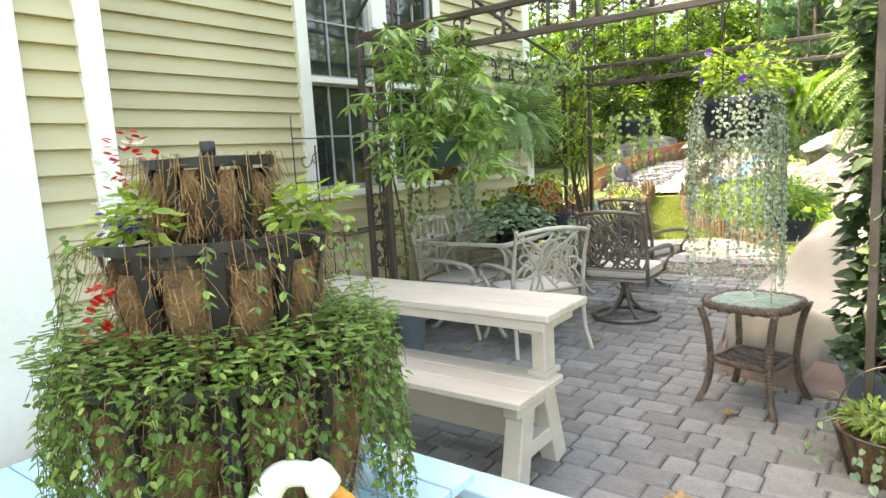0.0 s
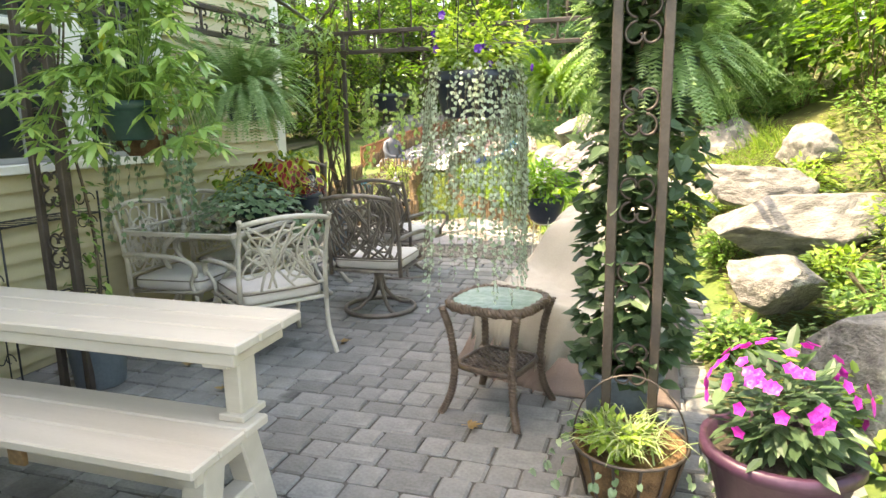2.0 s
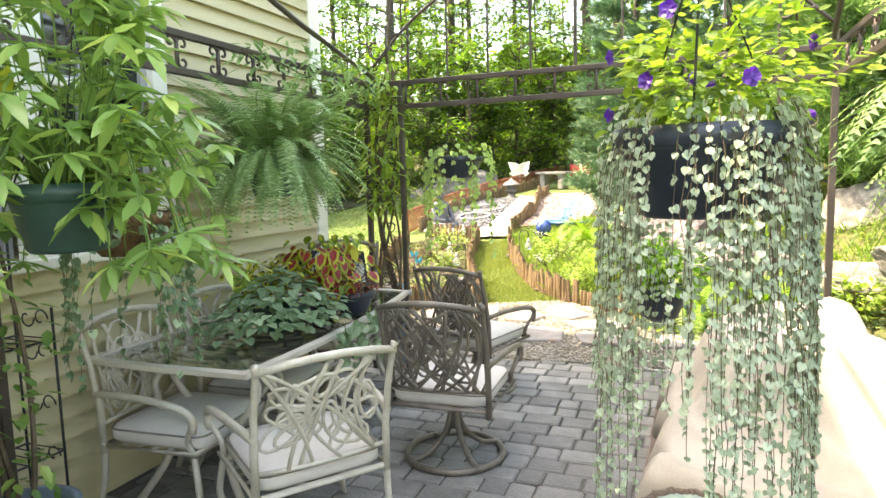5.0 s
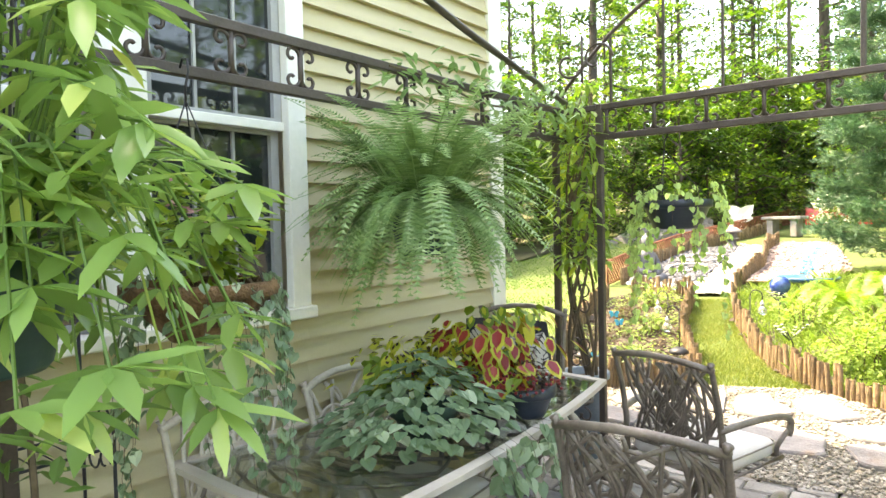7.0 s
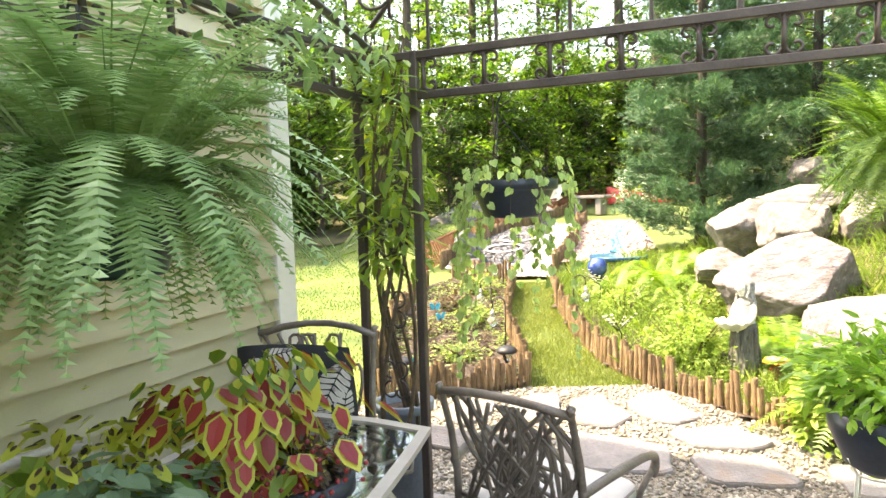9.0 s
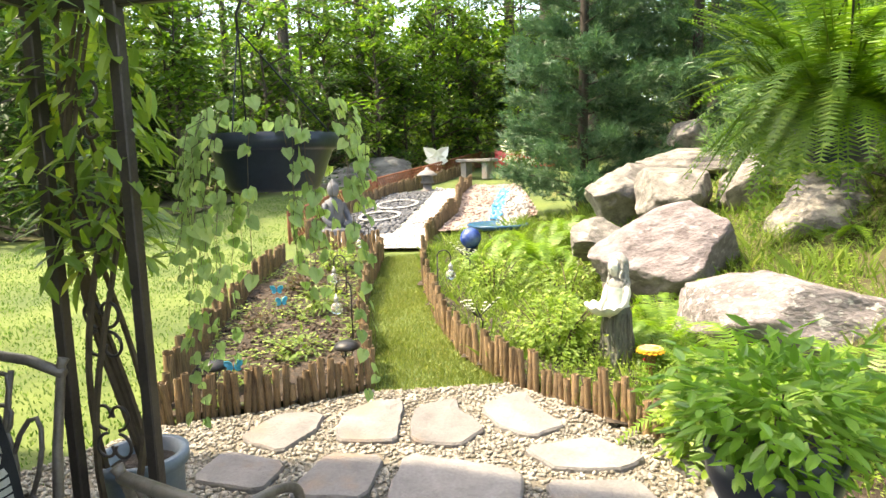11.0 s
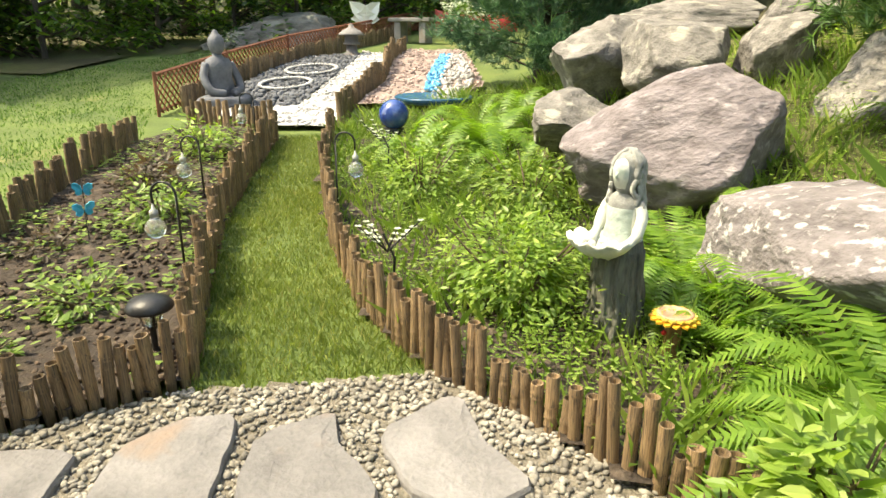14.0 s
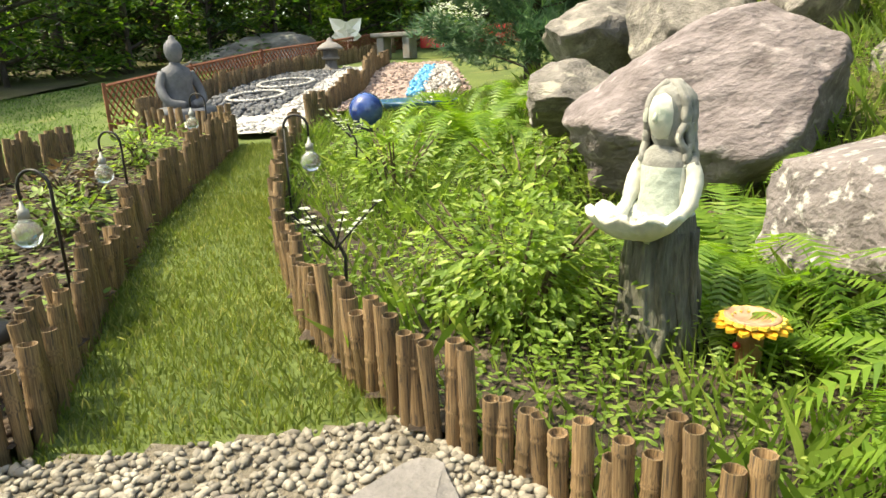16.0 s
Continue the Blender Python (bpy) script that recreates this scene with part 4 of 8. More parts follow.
def build_cover():
    """Garden seats under a pale canvas cover: a low seat with a taller back behind it."""
    n, m = 72, 104
    X0, X1, Ya, Yb = -1.12, 0.3, 3.68, 6.2
    vs, top_f, low_f = [], [], []

    def soft(d, w):
        return 1 / (1 + math.exp(-d / w))

    def top(x, y):
        front = 3.98 + 0.4 * max(0, -0.45 - x)
        lo = min(soft(x + 0.9 + 0.35 * max(0, 4.5 - y), 0.02), soft(0.1 - x, 0.02), soft(y - front, 0.022), soft(5.9 - y, 0.03))
        hi = min(soft(x + 0.7, 0.035), soft(0.06 - x, 0.04), soft(y - 4.85 + 0.15 * noise.noise((x * 2, 0, 4)), 0.03), soft(5.75 - y, 0.04))
        crease = abs(noise.noise((x * 4.5 + y * 1.5, y * 2.2 - x, 7)))
        fine = abs(noise.noise((x * 11 - y * 6, y * 7 + x * 3, 2)))
        z = 0.46 * lo + (0.34 + 0.12 * (x + 0.7)) * hi + lo * (0.07 * noise.noise((x * 2.4 + y, y * 2.6, 1)) - 0.07 * crease - 0.025 * fine)
        return max(0.0, z), lo

    for i in range(n + 1):
        for j in range(m + 1):
            x, y = X0 + (X1 - X0) * i / n, Ya + (Yb - Ya) * j / m
            z, lo = top(x, y)
            k = lo * (1 - lo) * 4
            fold = k * (0.035 * math.sin(x * 15 + y * 13 + 3 * noise.noise((x * 2, y * 2, 5))) + 0.03 * noise.noise((x * 9, y * 9, 3)))
            vs.append((x + fold, y + fold * 0.8, z - 0.008))
    for i in range(n):
        for j in range(m):
            q = (i * (m + 1) + j, (i + 1) * (m + 1) + j, (i + 1) * (m + 1) + j + 1, i * (m + 1) + j + 1)
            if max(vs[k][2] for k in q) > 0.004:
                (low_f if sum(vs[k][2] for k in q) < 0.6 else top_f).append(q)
    t = thing("covered_seat", "garden seat under a loose cream and taupe canvas cover", "covered furniture", -0.4, 4.6, 0)
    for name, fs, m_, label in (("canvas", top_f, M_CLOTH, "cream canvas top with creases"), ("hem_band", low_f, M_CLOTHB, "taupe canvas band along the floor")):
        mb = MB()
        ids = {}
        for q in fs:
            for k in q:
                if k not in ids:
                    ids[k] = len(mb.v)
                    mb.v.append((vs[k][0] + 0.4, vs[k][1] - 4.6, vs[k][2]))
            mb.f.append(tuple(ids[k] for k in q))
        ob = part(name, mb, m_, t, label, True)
        so = ob.modifiers.new("thick", "SOLIDIFY")
        so.thickness = 0.006


build_cover()


# ---------- garden: stones, gravel, bamboo ----------
def bed(name, poly, lift, material, label, rough=0.02, step=0.14):
    single(name, sheet(poly, step, lift, rough), material, label, "garden bed", kind="structure", smooth=True)


bed("bed_1", LBED, 0.03, M_SOIL, "dark mulched flower bed inside bamboo edging", 0.02, 0.07)
bed("bed_2", RBED, 0.02, M_SOIL, "weedy dark soil bed inside bamboo edging", 0.03)
bed("bank_soil", [(0.3, 3.4), (6, 3), (9, 15), (-1.8, 15.5), (-2.3, 13.2), (-1.2, 11.0), (-0.5, 9.0), (0.2, 8.0), (0.6, 6.2)], 0.03, M_FOREST, "brown needle-strewn soil of the rock bank", 0.02, 0.25)
bed("gravel_base", GRAVEL, 0.0, mat("gravel_base", (0.12, 0.105, 0.08), (0.24, 0.21, 0.165), 0.95, 30, 0.8, 120), "cream gravel path", 0.0, 0.05)
bed("forest_floor", [(-30, 22), (-10.6, 13), (-9, 18), (-7, 21), (-6.3, 24.8), (-1.5, 25), (-0.5, 16), (4, 15), (14, 16), (20, 60), (-40, 60)], -0.012, M_FOREST, "brown leaf-strewn floor of the woods", 0.0, 0.8)
bed("bed_3", LAVA, 0.03, M_LAVA, "bed of dark slate pebbles with white rings", 0.02, 0.07)
bed("white_gravel_path", WPATH, 0.04, M_WHITEPEB, "white gravel path between the pebble beds", 0.02, 0.07)
bed("bed_4", PBED, 0.04, M_PINK, "pinkish gravel bed", 0.02, 0.07)


def pebbles(name, poly, count, s0, s1, material, label, lift=0.0, seed=1, avoid=()):
    """Loose stones lying over the outline, each a squashed many-sided lump."""
    r = random.Random(seed)
    t = (1 + 5 ** 0.5) / 2
    ico = [Vector(p).normalized() for p in ((-1, t, 0), (1, t, 0), (-1, -t, 0), (1, -t, 0), (0, -1, t), (0, 1, t), (0, -1, -t), (0, 1, -t), (t, 0, -1), (t, 0, 1), (-t, 0, -1), (-t, 0, 1))]
    fc = [(0, 11, 5), (0, 5, 1), (0, 1, 7), (0, 7, 10), (0, 10, 11), (1, 5, 9), (5, 11, 4), (11, 10, 2), (10, 7, 6), (7, 1, 8), (3, 9, 4), (3, 4, 2), (3, 2, 6), (3, 6, 8), (3, 8, 9), (4, 9, 5), (2, 4, 11), (6, 2, 10), (8, 6, 7), (9, 8, 1)]
    mb = MB()
    xs, ys = [p[0] for p in poly], [p[1] for p in poly]
    k = 0
    while k < count:
        x, y = r.uniform(min(xs), max(xs)), r.uniform(min(ys), max(ys))
        k += 0.34
        if not inside(x, y, poly) or any(inside(x, y, a) for a in avoid):
            continue
        k += 0.66
        s = r.uniform(s0, s1)
        e = Euler((r.uniform(-0.5, 0.5), r.uniform(-0.5, 0.5), r.uniform(0, 6.3))).to_matrix()
        sx, sy, sz = s * r.uniform(0.75, 1.6), s * r.uniform(0.7, 1.0), s * r.uniform(0.5, 0.8)
        z = ground_h(x, y) + lift + sz * 0.25
        o = len(mb.v)
        for p in ico:
            q = e @ Vector((p.x * sx * r.uniform(0.85, 1.1), p.y * sy, p.z * sz))
            mb.v.append((x + q.x, y + q.y, z + q.z))
        mb.f += [(o + a, o + b, o + c) for a, b, c in fc]
    return single(name, mb, material, label, "gravel", kind="stuff", smooth=True)


FLAGS = [
    [(-3.31, 8.12), (-3.05, 8.17), (-3.0, 7.95), (-3.1, 7.72), (-3.4, 7.8)],
    [(-2.94, 8.2), (-2.8, 8.36), (-2.64, 8.41), (-2.57, 8.16), (-2.52, 7.92), (-2.86, 7.86)],
    [(-2.54, 8.27), (-2.5, 8.35), (-2.33, 8.47), (-2.25, 8.3), (-2.07, 8.12), (-2.2, 7.92), (-2.46, 7.93)],
    [(-2.16, 8.39), (-1.97, 8.6), (-1.9, 8.58), (-1.83, 8.4), (-1.66, 8.22), (-1.82, 8.07), (-2.03, 8.16)],
    [(-1.87, 7.95), (-1.5, 8.13), (-1.25, 7.95), (-1.34, 7.84), (-1.68, 7.77)],
    [(-2.45, 7.8), (-2.1, 7.78), (-1.84, 7.73), (-1.8, 7.42), (-2.2, 7.33), (-2.42, 7.4)],
    [(-1.74, 7.67), (-1.3, 7.74), (-1.14, 7.45), (-1.6, 7.36)],
    [(-2.84, 7.74), (-2.54, 7.76), (-2.5, 7.4), (-2.9, 7.34)],
    [(-1.2, 8.1), (-0.93, 8.14), (-0.75, 7.9), (-1.1, 7.82)],
    [(-1.05, 7.72), (-0.7, 7.78), (-0.5, 7.45), (-0.95, 7.4)],
    [(-3.4, 7.68), (-3.0, 7.62), (-3.02, 7.36), (-3.42, 7.4)],
]


def build_flags():
    base = thing("stepping_stone_path", "irregular tan and grey flagstones laid in cream gravel", "path")
    base["kind"] = "structure"
    r = random.Random(5)
    for poly in FLAGS:
        cx, cy = sum(p[0] for p in poly) / len(poly), sum(p[1] for p in poly) / len(poly)
        out = []
        for (x1, y1), (x2, y2) in zip(poly, poly[1:] + poly[:1]):
            for t in (0.12, 0.38, 0.64, 0.88):
                j = 0.008
                out.append((x1 + (x2 - x1) * t + r.uniform(-j, j), y1 + (y2 - y1) * t + r.uniform(-j, j)))
        k = len(out)
        mb = MB()
        for s, dz in ((1.0, -0.02), (1.0, 0.018), (0.965, 0.03), (0.5, 0.032)):
            mb.v += [(cx + (x - cx) * s, cy + (y - cy) * s, ground_h(x, y) + dz + 0.004 * noise.noise((x * 9, y * 9, 0))) for x, y in out]
        for q in range(3):
            mb.f += [(q * k + i, q * k + (i + 1) % k, (q + 1) * k + (i + 1) % k, (q + 1) * k + i) for i in range(k)]
        mb.f.append(tuple(3 * k + i for i in range(k)))
        part("flagstone", mb, M_FLAG, base)


build_flags()
pebbles("path_gravel", GRAVEL, 15000, 0.007, 0.0165, M_PEBBLE, "rounded cream and tan gravel between the flagstones", 0.003, 1, FLAGS)
pebbles("bark_mulch", LBED, 3800, 0.007, 0.019, mat("bark_chips", (0.02, 0.013, 0.009), (0.11, 0.075, 0.05), 0.95, 12, 0.6, 70, rand=0.5, island=True), "dark bark chips and twigs of the mulch", 0.03, 12)
pebbles("slate_pebbles", LAVA, 1600, 0.02, 0.045, M_LAVA, "dark slate pebbles raked into a bed", 0.03, 2)
pebbles("white_path_pebbles", WPATH, 1500, 0.014, 0.032, M_WHITEPEB, "white and pale pink pebbles", 0.04, 3)
pebbles("pink_bed_pebbles", PBED, 900, 0.015, 0.035, M_PINK, "pinkish pebbles", 0.04, 4)


def ring_of_stones(x, y, r0):
    mb = MB()
    r = random.Random(int(x * 50))
    for i in range(46):
        a = 2 * math.pi * i / 46
        px, py = x + r0 * math.cos(a), y + r0 * 1.25 * math.sin(a)
        s = r.uniform(0.028, 0.042)
        mb.lathe([(0.3 * s, -0.3 * s), (s, 0), (0.75 * s, 0.5 * s), (0.2 * s, 0.7 * s)], 7, Matrix.Translation((px, py, ground_h(px, py) + 0.065)))
    single("stone_ring", mb, M_WHITEPEB, "ring of white stones laid on dark slate pebbles", "stone ring", kind="stuff", smooth=True)


ring_of_stones(-5.05, 15.0, 0.32)
ring_of_stones(-5.1, 16.15, 0.36)

POLES = {}


def pole_mesh(k):
    """One of six bamboo canes, a metre long, with its joints and cut end."""
    if k not in POLES:
        r = random.Random(k)
        prof, z = [], 0.0
        nodes = sorted(r.uniform(0.1, 0.95) for _ in range(3))
        prof = [(0.92, 0.0)]
        for q in nodes:
            prof += [(0.95, q - 0.02), (1.08, q), (0.97, q + 0.018)]
        prof += [(0.98, 0.995), (0.9, 1.0), (0.72, 0.998), (0.68, 0.95)]
        mb = MB().lathe(prof, 9)
        me = bpy.data.meshes.new("cane")
        me.from_pydata(mb.v, [], mb.f)
        me.shade_smooth()
        me.materials.append(M_BAMBOO)
        POLES[k] = me
    return POLES[k]


def bamboo(line, label, rad=0.021, h0=0.17, h1=0.33, seed=1, sink=0.05, name="bamboo_edging", gap=1.02):
    """A border of upright cut canes along the line, of uneven height in runs."""
    e = thing(name, label, "garden edging", group="bamboo edging")
    r = random.Random(seed)
    d = 0.0
    pts = [Vector((x, y, 0)) for x, y in line]
    hh, run = r.uniform(h0, h1), 0
    for a, b in zip(pts, pts[1:]):
        L = (b - a).length
        while d < L:
            p = a.lerp(b, d / L)
            if run <= 0:
                hh, run = r.uniform(h0, h1), r.randint(2, 5)
            run -= 1
            h = hh + r.uniform(-0.015, 0.015) - 0.02 * run * (1 if r.random() < 0.5 else 0)
            q = rad * r.uniform(0.82, 1.15)
            z = ground_h(p.x, p.y) - sink
            m = Matrix.Translation((p.x + r.uniform(-0.006, 0.006), p.y + r.uniform(-0.006, 0.006), z)) @ Euler((r.gauss(0, 0.05), r.gauss(0, 0.05), r.uniform(0, 6))).to_matrix().to_4x4() @ Matrix.Diagonal((q, q, h + sink, 1))
            piece("cane", pole_mesh(r.randint(0, 5)), e, m)
            d += rad * 2 * gap
        d -= L
    return e


bamboo([(-2.02, 8.74), (-1.76, 8.6), (-1.5, 8.42), (-1.3, 8.27), (-1.0, 8.1), (-0.75, 7.98)], "brown bamboo edging of uneven canes along the gravel", 0.023, 0.16, 0.32, 11)
bamboo([(-2.03, 8.78), (-2.24, 8.98), (-2.44, 9.22), (-2.82, 9.97), (-3.2, 11.0), (-3.62, 12.5)], "brown bamboo edging beside the grass path", 0.023, 0.16, 0.3, 12)
bamboo([(-3.97, 7.95), (-3.44, 8.2), (-2.92, 8.58)], "tan bamboo edging at the front of the mulched bed", 0.023, 0.17, 0.28, 13)
bamboo([(-2.93, 8.64), (-3.3, 9.5), (-3.55, 10.16), (-3.8, 11.1), (-4.12, 12.4)], "tan bamboo edging along the grass path", 0.024, 0.2, 0.32, 14)
bamboo([(-4.02, 8.0), (-4.35, 8.9), (-4.7, 9.9), (-5.0, 11.0), (-5.2, 11.9)], "tan bamboo edging along the lawn", 0.026, 0.2, 0.34, 15)
bamboo([(-5.15, 12.7), (-4.2, 12.5)], "tan bamboo edging at the back of the mulched bed", 0.026, 0.22, 0.36, 16)
bamboo([(-3.66, 12.9), (-3.88, 13.96), (-3.84, 15.4), (-4.2, 17.5), (-4.27, 19.0)], "weathered bamboo edging between two gravel beds", 0.034, 0.2, 0.38, 17)
bamboo([(-5.7, 13.6), (-5.84, 15.2), (-5.78, 17.3), (-5.45, 19.3), (-4.9, 22.5)], "tan bamboo edging in front of the lattice", 0.036, 0.22, 0.3, 18)


def build_lattice():
    t = thing("lattice_fence", "low red-brown diamond lattice fence behind the bamboo", "fence")
    line = [(-5.85, 13.3), (-5.95, 15.2), (-5.9, 17.3), (-5.55, 19.4), (-4.9, 23.5), (-3.2, 24.5), (-1.5, 24.6)]
    H = 0.42
    for (x0, y0), (x1, y1) in zip(line, line[1:]):
        L = math.hypot(x1 - x0, y1 - y0)
        ux, uy = (x1 - x0) / L, (y1 - y0) / L

        def P(s, z, off=0.0):
            x, y = x0 + ux * s - uy * off, y0 + uy * s + ux * off
            return (x, y, ground_h(x, y) + z)

        part("rail", MB().tube([P(0, H), P(L, H)], 0.016, 4), M_LATTICE, t)
        part("rail", MB().tube([P(0, 0.03), P(L, 0.03)], 0.016, 4), M_LATTICE, t)
        part("post", MB().tube([P(0, -0.1), P(0, H + 0.03)], 0.022, 4), M_LATTICE, t)
        s = -H
        mb = MB()
        while s < L:
            a, b = max(0, s), min(L, s + H)
            mb.tube([P(a, a - s, 0.006), P(b, b - s, 0.006)], 0.011, 4)
            mb.tube([P(a, H - (a - s), -0.006), P(b, H - (b - s), -0.006)], 0.011, 4)
            s += 0.1
        part("slats", mb, M_LATTICE, t, "crossed lattice slats")


build_lattice()


# ---------- boulders ----------
def boulder(x, y, z, sx, sy, sz, rz, material, label, seed, tilt=(0, 0)):
    """A weathered rock: a lump with broad facets, chips and fine pits."""
    bm = bmesh.new()
    bmesh.ops.create_icosphere(bm, subdivisions=5, radius=1)
    off = Vector((seed * 7.3, seed * 3.1, seed * 5.7))
    r = random.Random(seed)
    cuts = [(Vector((r.gauss(0, 1), r.gauss(0, 1), r.gauss(0.2, 0.8))).normalized(), r.uniform(0.56, 0.84)) for _ in range(16)]
    for v in bm.verts:
        p = v.co.copy()
        for n, d in cuts:
            k = p.dot(n) - d
            if k > 0:
                p -= n * k * 0.97
        p *= 1 + 0.09 * noise.noise(p * 1.6 + off) + 0.04 * noise.noise(p * 4.5 + off) - 0.045 * abs(noise.noise(p * 3 - off)) + 0.022 * noise.noise(p * 12 + off) + 0.01 * noise.noise(p * 27 + off)
        v.co = p
    me = bpy.data.meshes.new("boulder")
    bm.to_mesh(me)
    bm.free()
    me.shade_smooth()
    me.materials.append(material)
    ob = new("boulder", me)
    ob.matrix_world = pose(x, y, z, tilt[0], tilt[1], rz) @ Matrix.Diagonal((sx * 1.2, sy * 1.2, sz * 1.2, 1))
    return tagged(ob, label, "rock", "boulders of the rock bank")


for b in [
    (-0.95, 10.45, 0.78, 0.6, 0.44, 0.35, -14, M_BOULDERP, "large pinkish granite boulder leaning over a shaded hollow", 3, (-8, -14)),
    (-1.27, 12.4, 1.12, 0.44, 0.42, 0.38, 10, M_BOULDER, "rounded grey boulder in the bank", 4),
    (-0.72, 11.8, 1.2, 0.44, 0.40, 0.31, 25, M_BOULDER, "sunlit grey boulder with mossy ledge", 5, (0, 8)),
    (-0.13, 11.6, 1.24, 0.27, 0.36, 0.33, -20, M_BOULDER, "upright pale granite boulder in the bank", 6, (0, 20)),
    (0.34, 10.8, 0.98, 0.44, 0.5, 0.38, 30, M_BOULDER, "pale boulder split by a shaded gap", 7),
    (-0.22, 9.35, 0.42, 0.86, 0.5, 0.44, -8, M_LICHEN, "broad boulder spotted with white lichen", 8, (-6, 4)),
    (-0.3, 14.0, 1.86, 0.36, 0.3, 0.24, 40, M_BOULDER, "grey boulder in the shade of the pines", 9),
    (-0.4, 12.95, 1.5, 0.66, 0.35, 0.15, 5, M_BOULDER, "flat grey slab in the bank", 11),
    (-1.5, 11.1, 0.80, 0.36, 0.4, 0.18, 12, M_BOULDER, "low flat slab at the foot of the bank", 12),
    (0.2, 12.2, 1.55, 0.27, 0.25, 0.17, 0, M_BOULDER, "small pale rock on the bank", 13),
    (1.08, 6.15, 0.62, 0.62, 0.42, 0.22, 14, M_BOULDER, "long weathered slab on the planted bank", 14, (0, -12)),
    (0.78, 5.1, 0.40, 0.3, 0.28, 0.18, 0, M_BOULDER, "small mossy rock among ground cover", 15),
    (1.0, 3.75, 0.32, 0.36, 0.34, 0.28, 30, M_BOULDER, "grey rock beside the patio", 16),
    (1.5, 8.1, 1.05, 0.24, 0.3, 0.24, 15, M_BOULDER, "sunlit rock high on the bank", 17),
    (0.85, 7.1, 0.8, 0.45, 0.36, 0.2, -10, M_BOULDER, "flat rock in the bank", 18),
    (0.95, 9.6, 0.95, 0.5, 0.5, 0.4, 12, M_BOULDER, "grey boulder above the lichened one", 19),
    (0.5, 8.2, 0.5, 0.45, 0.4, 0.3, 50, M_BOULDER, "grey boulder by the bamboo", 20),
    (-7.6, 20.3, 1.15, 1.35, 0.8, 0.5, 35, M_BOULDER, "large flat grey rock at the lawn's far edge", 21, (0, -8)),
]:
    boulder(*b)


# ---------- plants ----------
L_IVY = leafmat("ivy_leaf", (0.04, 0.075, 0.035), (0.095, 0.15, 0.075), (0.2, 0.26, 0.14))
L_VINCA = leafmat("vinca_leaf", (0.09, 0.17, 0.04), (0.2, 0.32, 0.08), (0.46, 0.53, 0.16))
L_FERN = leafmat("fern_frond", (0.19, 0.3, 0.11), (0.34, 0.46, 0.2), (0.48, 0.58, 0.32))
# Yellower fronds for ferns in the open: the sun's tint is in the colour.
L_FERNY = leafmat("sun_toned_fern_frond", (0.12, 0.22, 0.03), (0.22, 0.34, 0.05), (0.32, 0.42, 0.08), trans=0.45)
L_LAUREL = leafmat("long_glossy_leaf", (0.2, 0.31, 0.1), (0.36, 0.5, 0.16), (0.6, 0.66, 0.22), rough=0.24)
L_SHINY = leafmat("shiny_bright_leaf", (0.16, 0.3, 0.05), (0.3, 0.48, 0.09), (0.46, 0.6, 0.16), rough=0.25, trans=0.4)
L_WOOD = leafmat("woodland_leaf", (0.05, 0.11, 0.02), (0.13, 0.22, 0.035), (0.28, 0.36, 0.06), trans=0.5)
# The woodland leaf again, darkened: the woods' shade is put into its colour.
L_WOODD = leafmat("woodland_leaf_shade_toned", (0.02, 0.045, 0.014), (0.05, 0.1, 0.025), (0.12, 0.18, 0.035), trans=0.4)
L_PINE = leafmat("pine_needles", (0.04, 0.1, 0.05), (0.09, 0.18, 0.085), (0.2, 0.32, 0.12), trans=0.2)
# Pine needles in a lighter, yellower copy, with sunlight painted into the colour.
L_PINEY = leafmat("sun_toned_pine_needles", (0.08, 0.17, 0.05), (0.17, 0.28, 0.08), (0.28, 0.4, 0.12), trans=0.3)
L_BUSH = leafmat("bright_shrub_leaf", (0.15, 0.24, 0.04), (0.29, 0.39, 0.075), (0.48, 0.54, 0.16), trans=0.4)
L_WEED = leafmat("weed_leaf", (0.12, 0.19, 0.035), (0.23, 0.32, 0.06), (0.4, 0.44, 0.12))
L_GRASS = leafmat("grass_blade", (0.12, 0.16, 0.035), (0.24, 0.27, 0.065), (0.44, 0.4, 0.17), rough=0.6)
L_LAWN = leafmat("lawn_blade", (0.06, 0.125, 0.025), (0.13, 0.21, 0.045), (0.22, 0.28, 0.08), rough=0.6)
L_VAR = leafmat("variegated_leaf", (0.15, 0.23, 0.13), (0.28, 0.36, 0.23), (0.55, 0.6, 0.44))
L_HEART = leafmat("pale_heart_leaf", (0.32, 0.42, 0.16), (0.48, 0.57, 0.24), (0.64, 0.7, 0.24), trans=0.5)
L_SILVER = leafmat("silver_trailing_leaf", (0.38, 0.43, 0.33), (0.55, 0.59, 0.49), (0.68, 0.71, 0.62))
L_WIST = leafmat("wisteria_leaf", (0.15, 0.24, 0.04), (0.3, 0.4, 0.07), (0.48, 0.5, 0.08))
L_COLY = leafmat("coleus_edge", (0.45, 0.45, 0.06), (0.65, 0.6, 0.1))
L_COLR = leafmat("coleus_red", (0.26, 0.02, 0.025), (0.48, 0.07, 0.06))
L_COLG = leafmat("coleus_green", (0.12, 0.2, 0.03), (0.22, 0.3, 0.05))
L_BERRY = leafmat("dark_bronze_leaf", (0.05, 0.03, 0.02), (0.12, 0.08, 0.04))
L_REDF = leafmat("red_petal", (0.45, 0.01, 0.015), (0.6, 0.03, 0.03))
L_WHITEF = leafmat("white_petal", (0.6, 0.6, 0.52), (0.75, 0.74, 0.68))
L_PINKF = leafmat("magenta_petal", (0.55, 0.02, 0.42), (0.72, 0.08, 0.58))
L_VIOLET = leafmat("violet_petal", (0.07, 0.015, 0.25), (0.14, 0.04, 0.42))
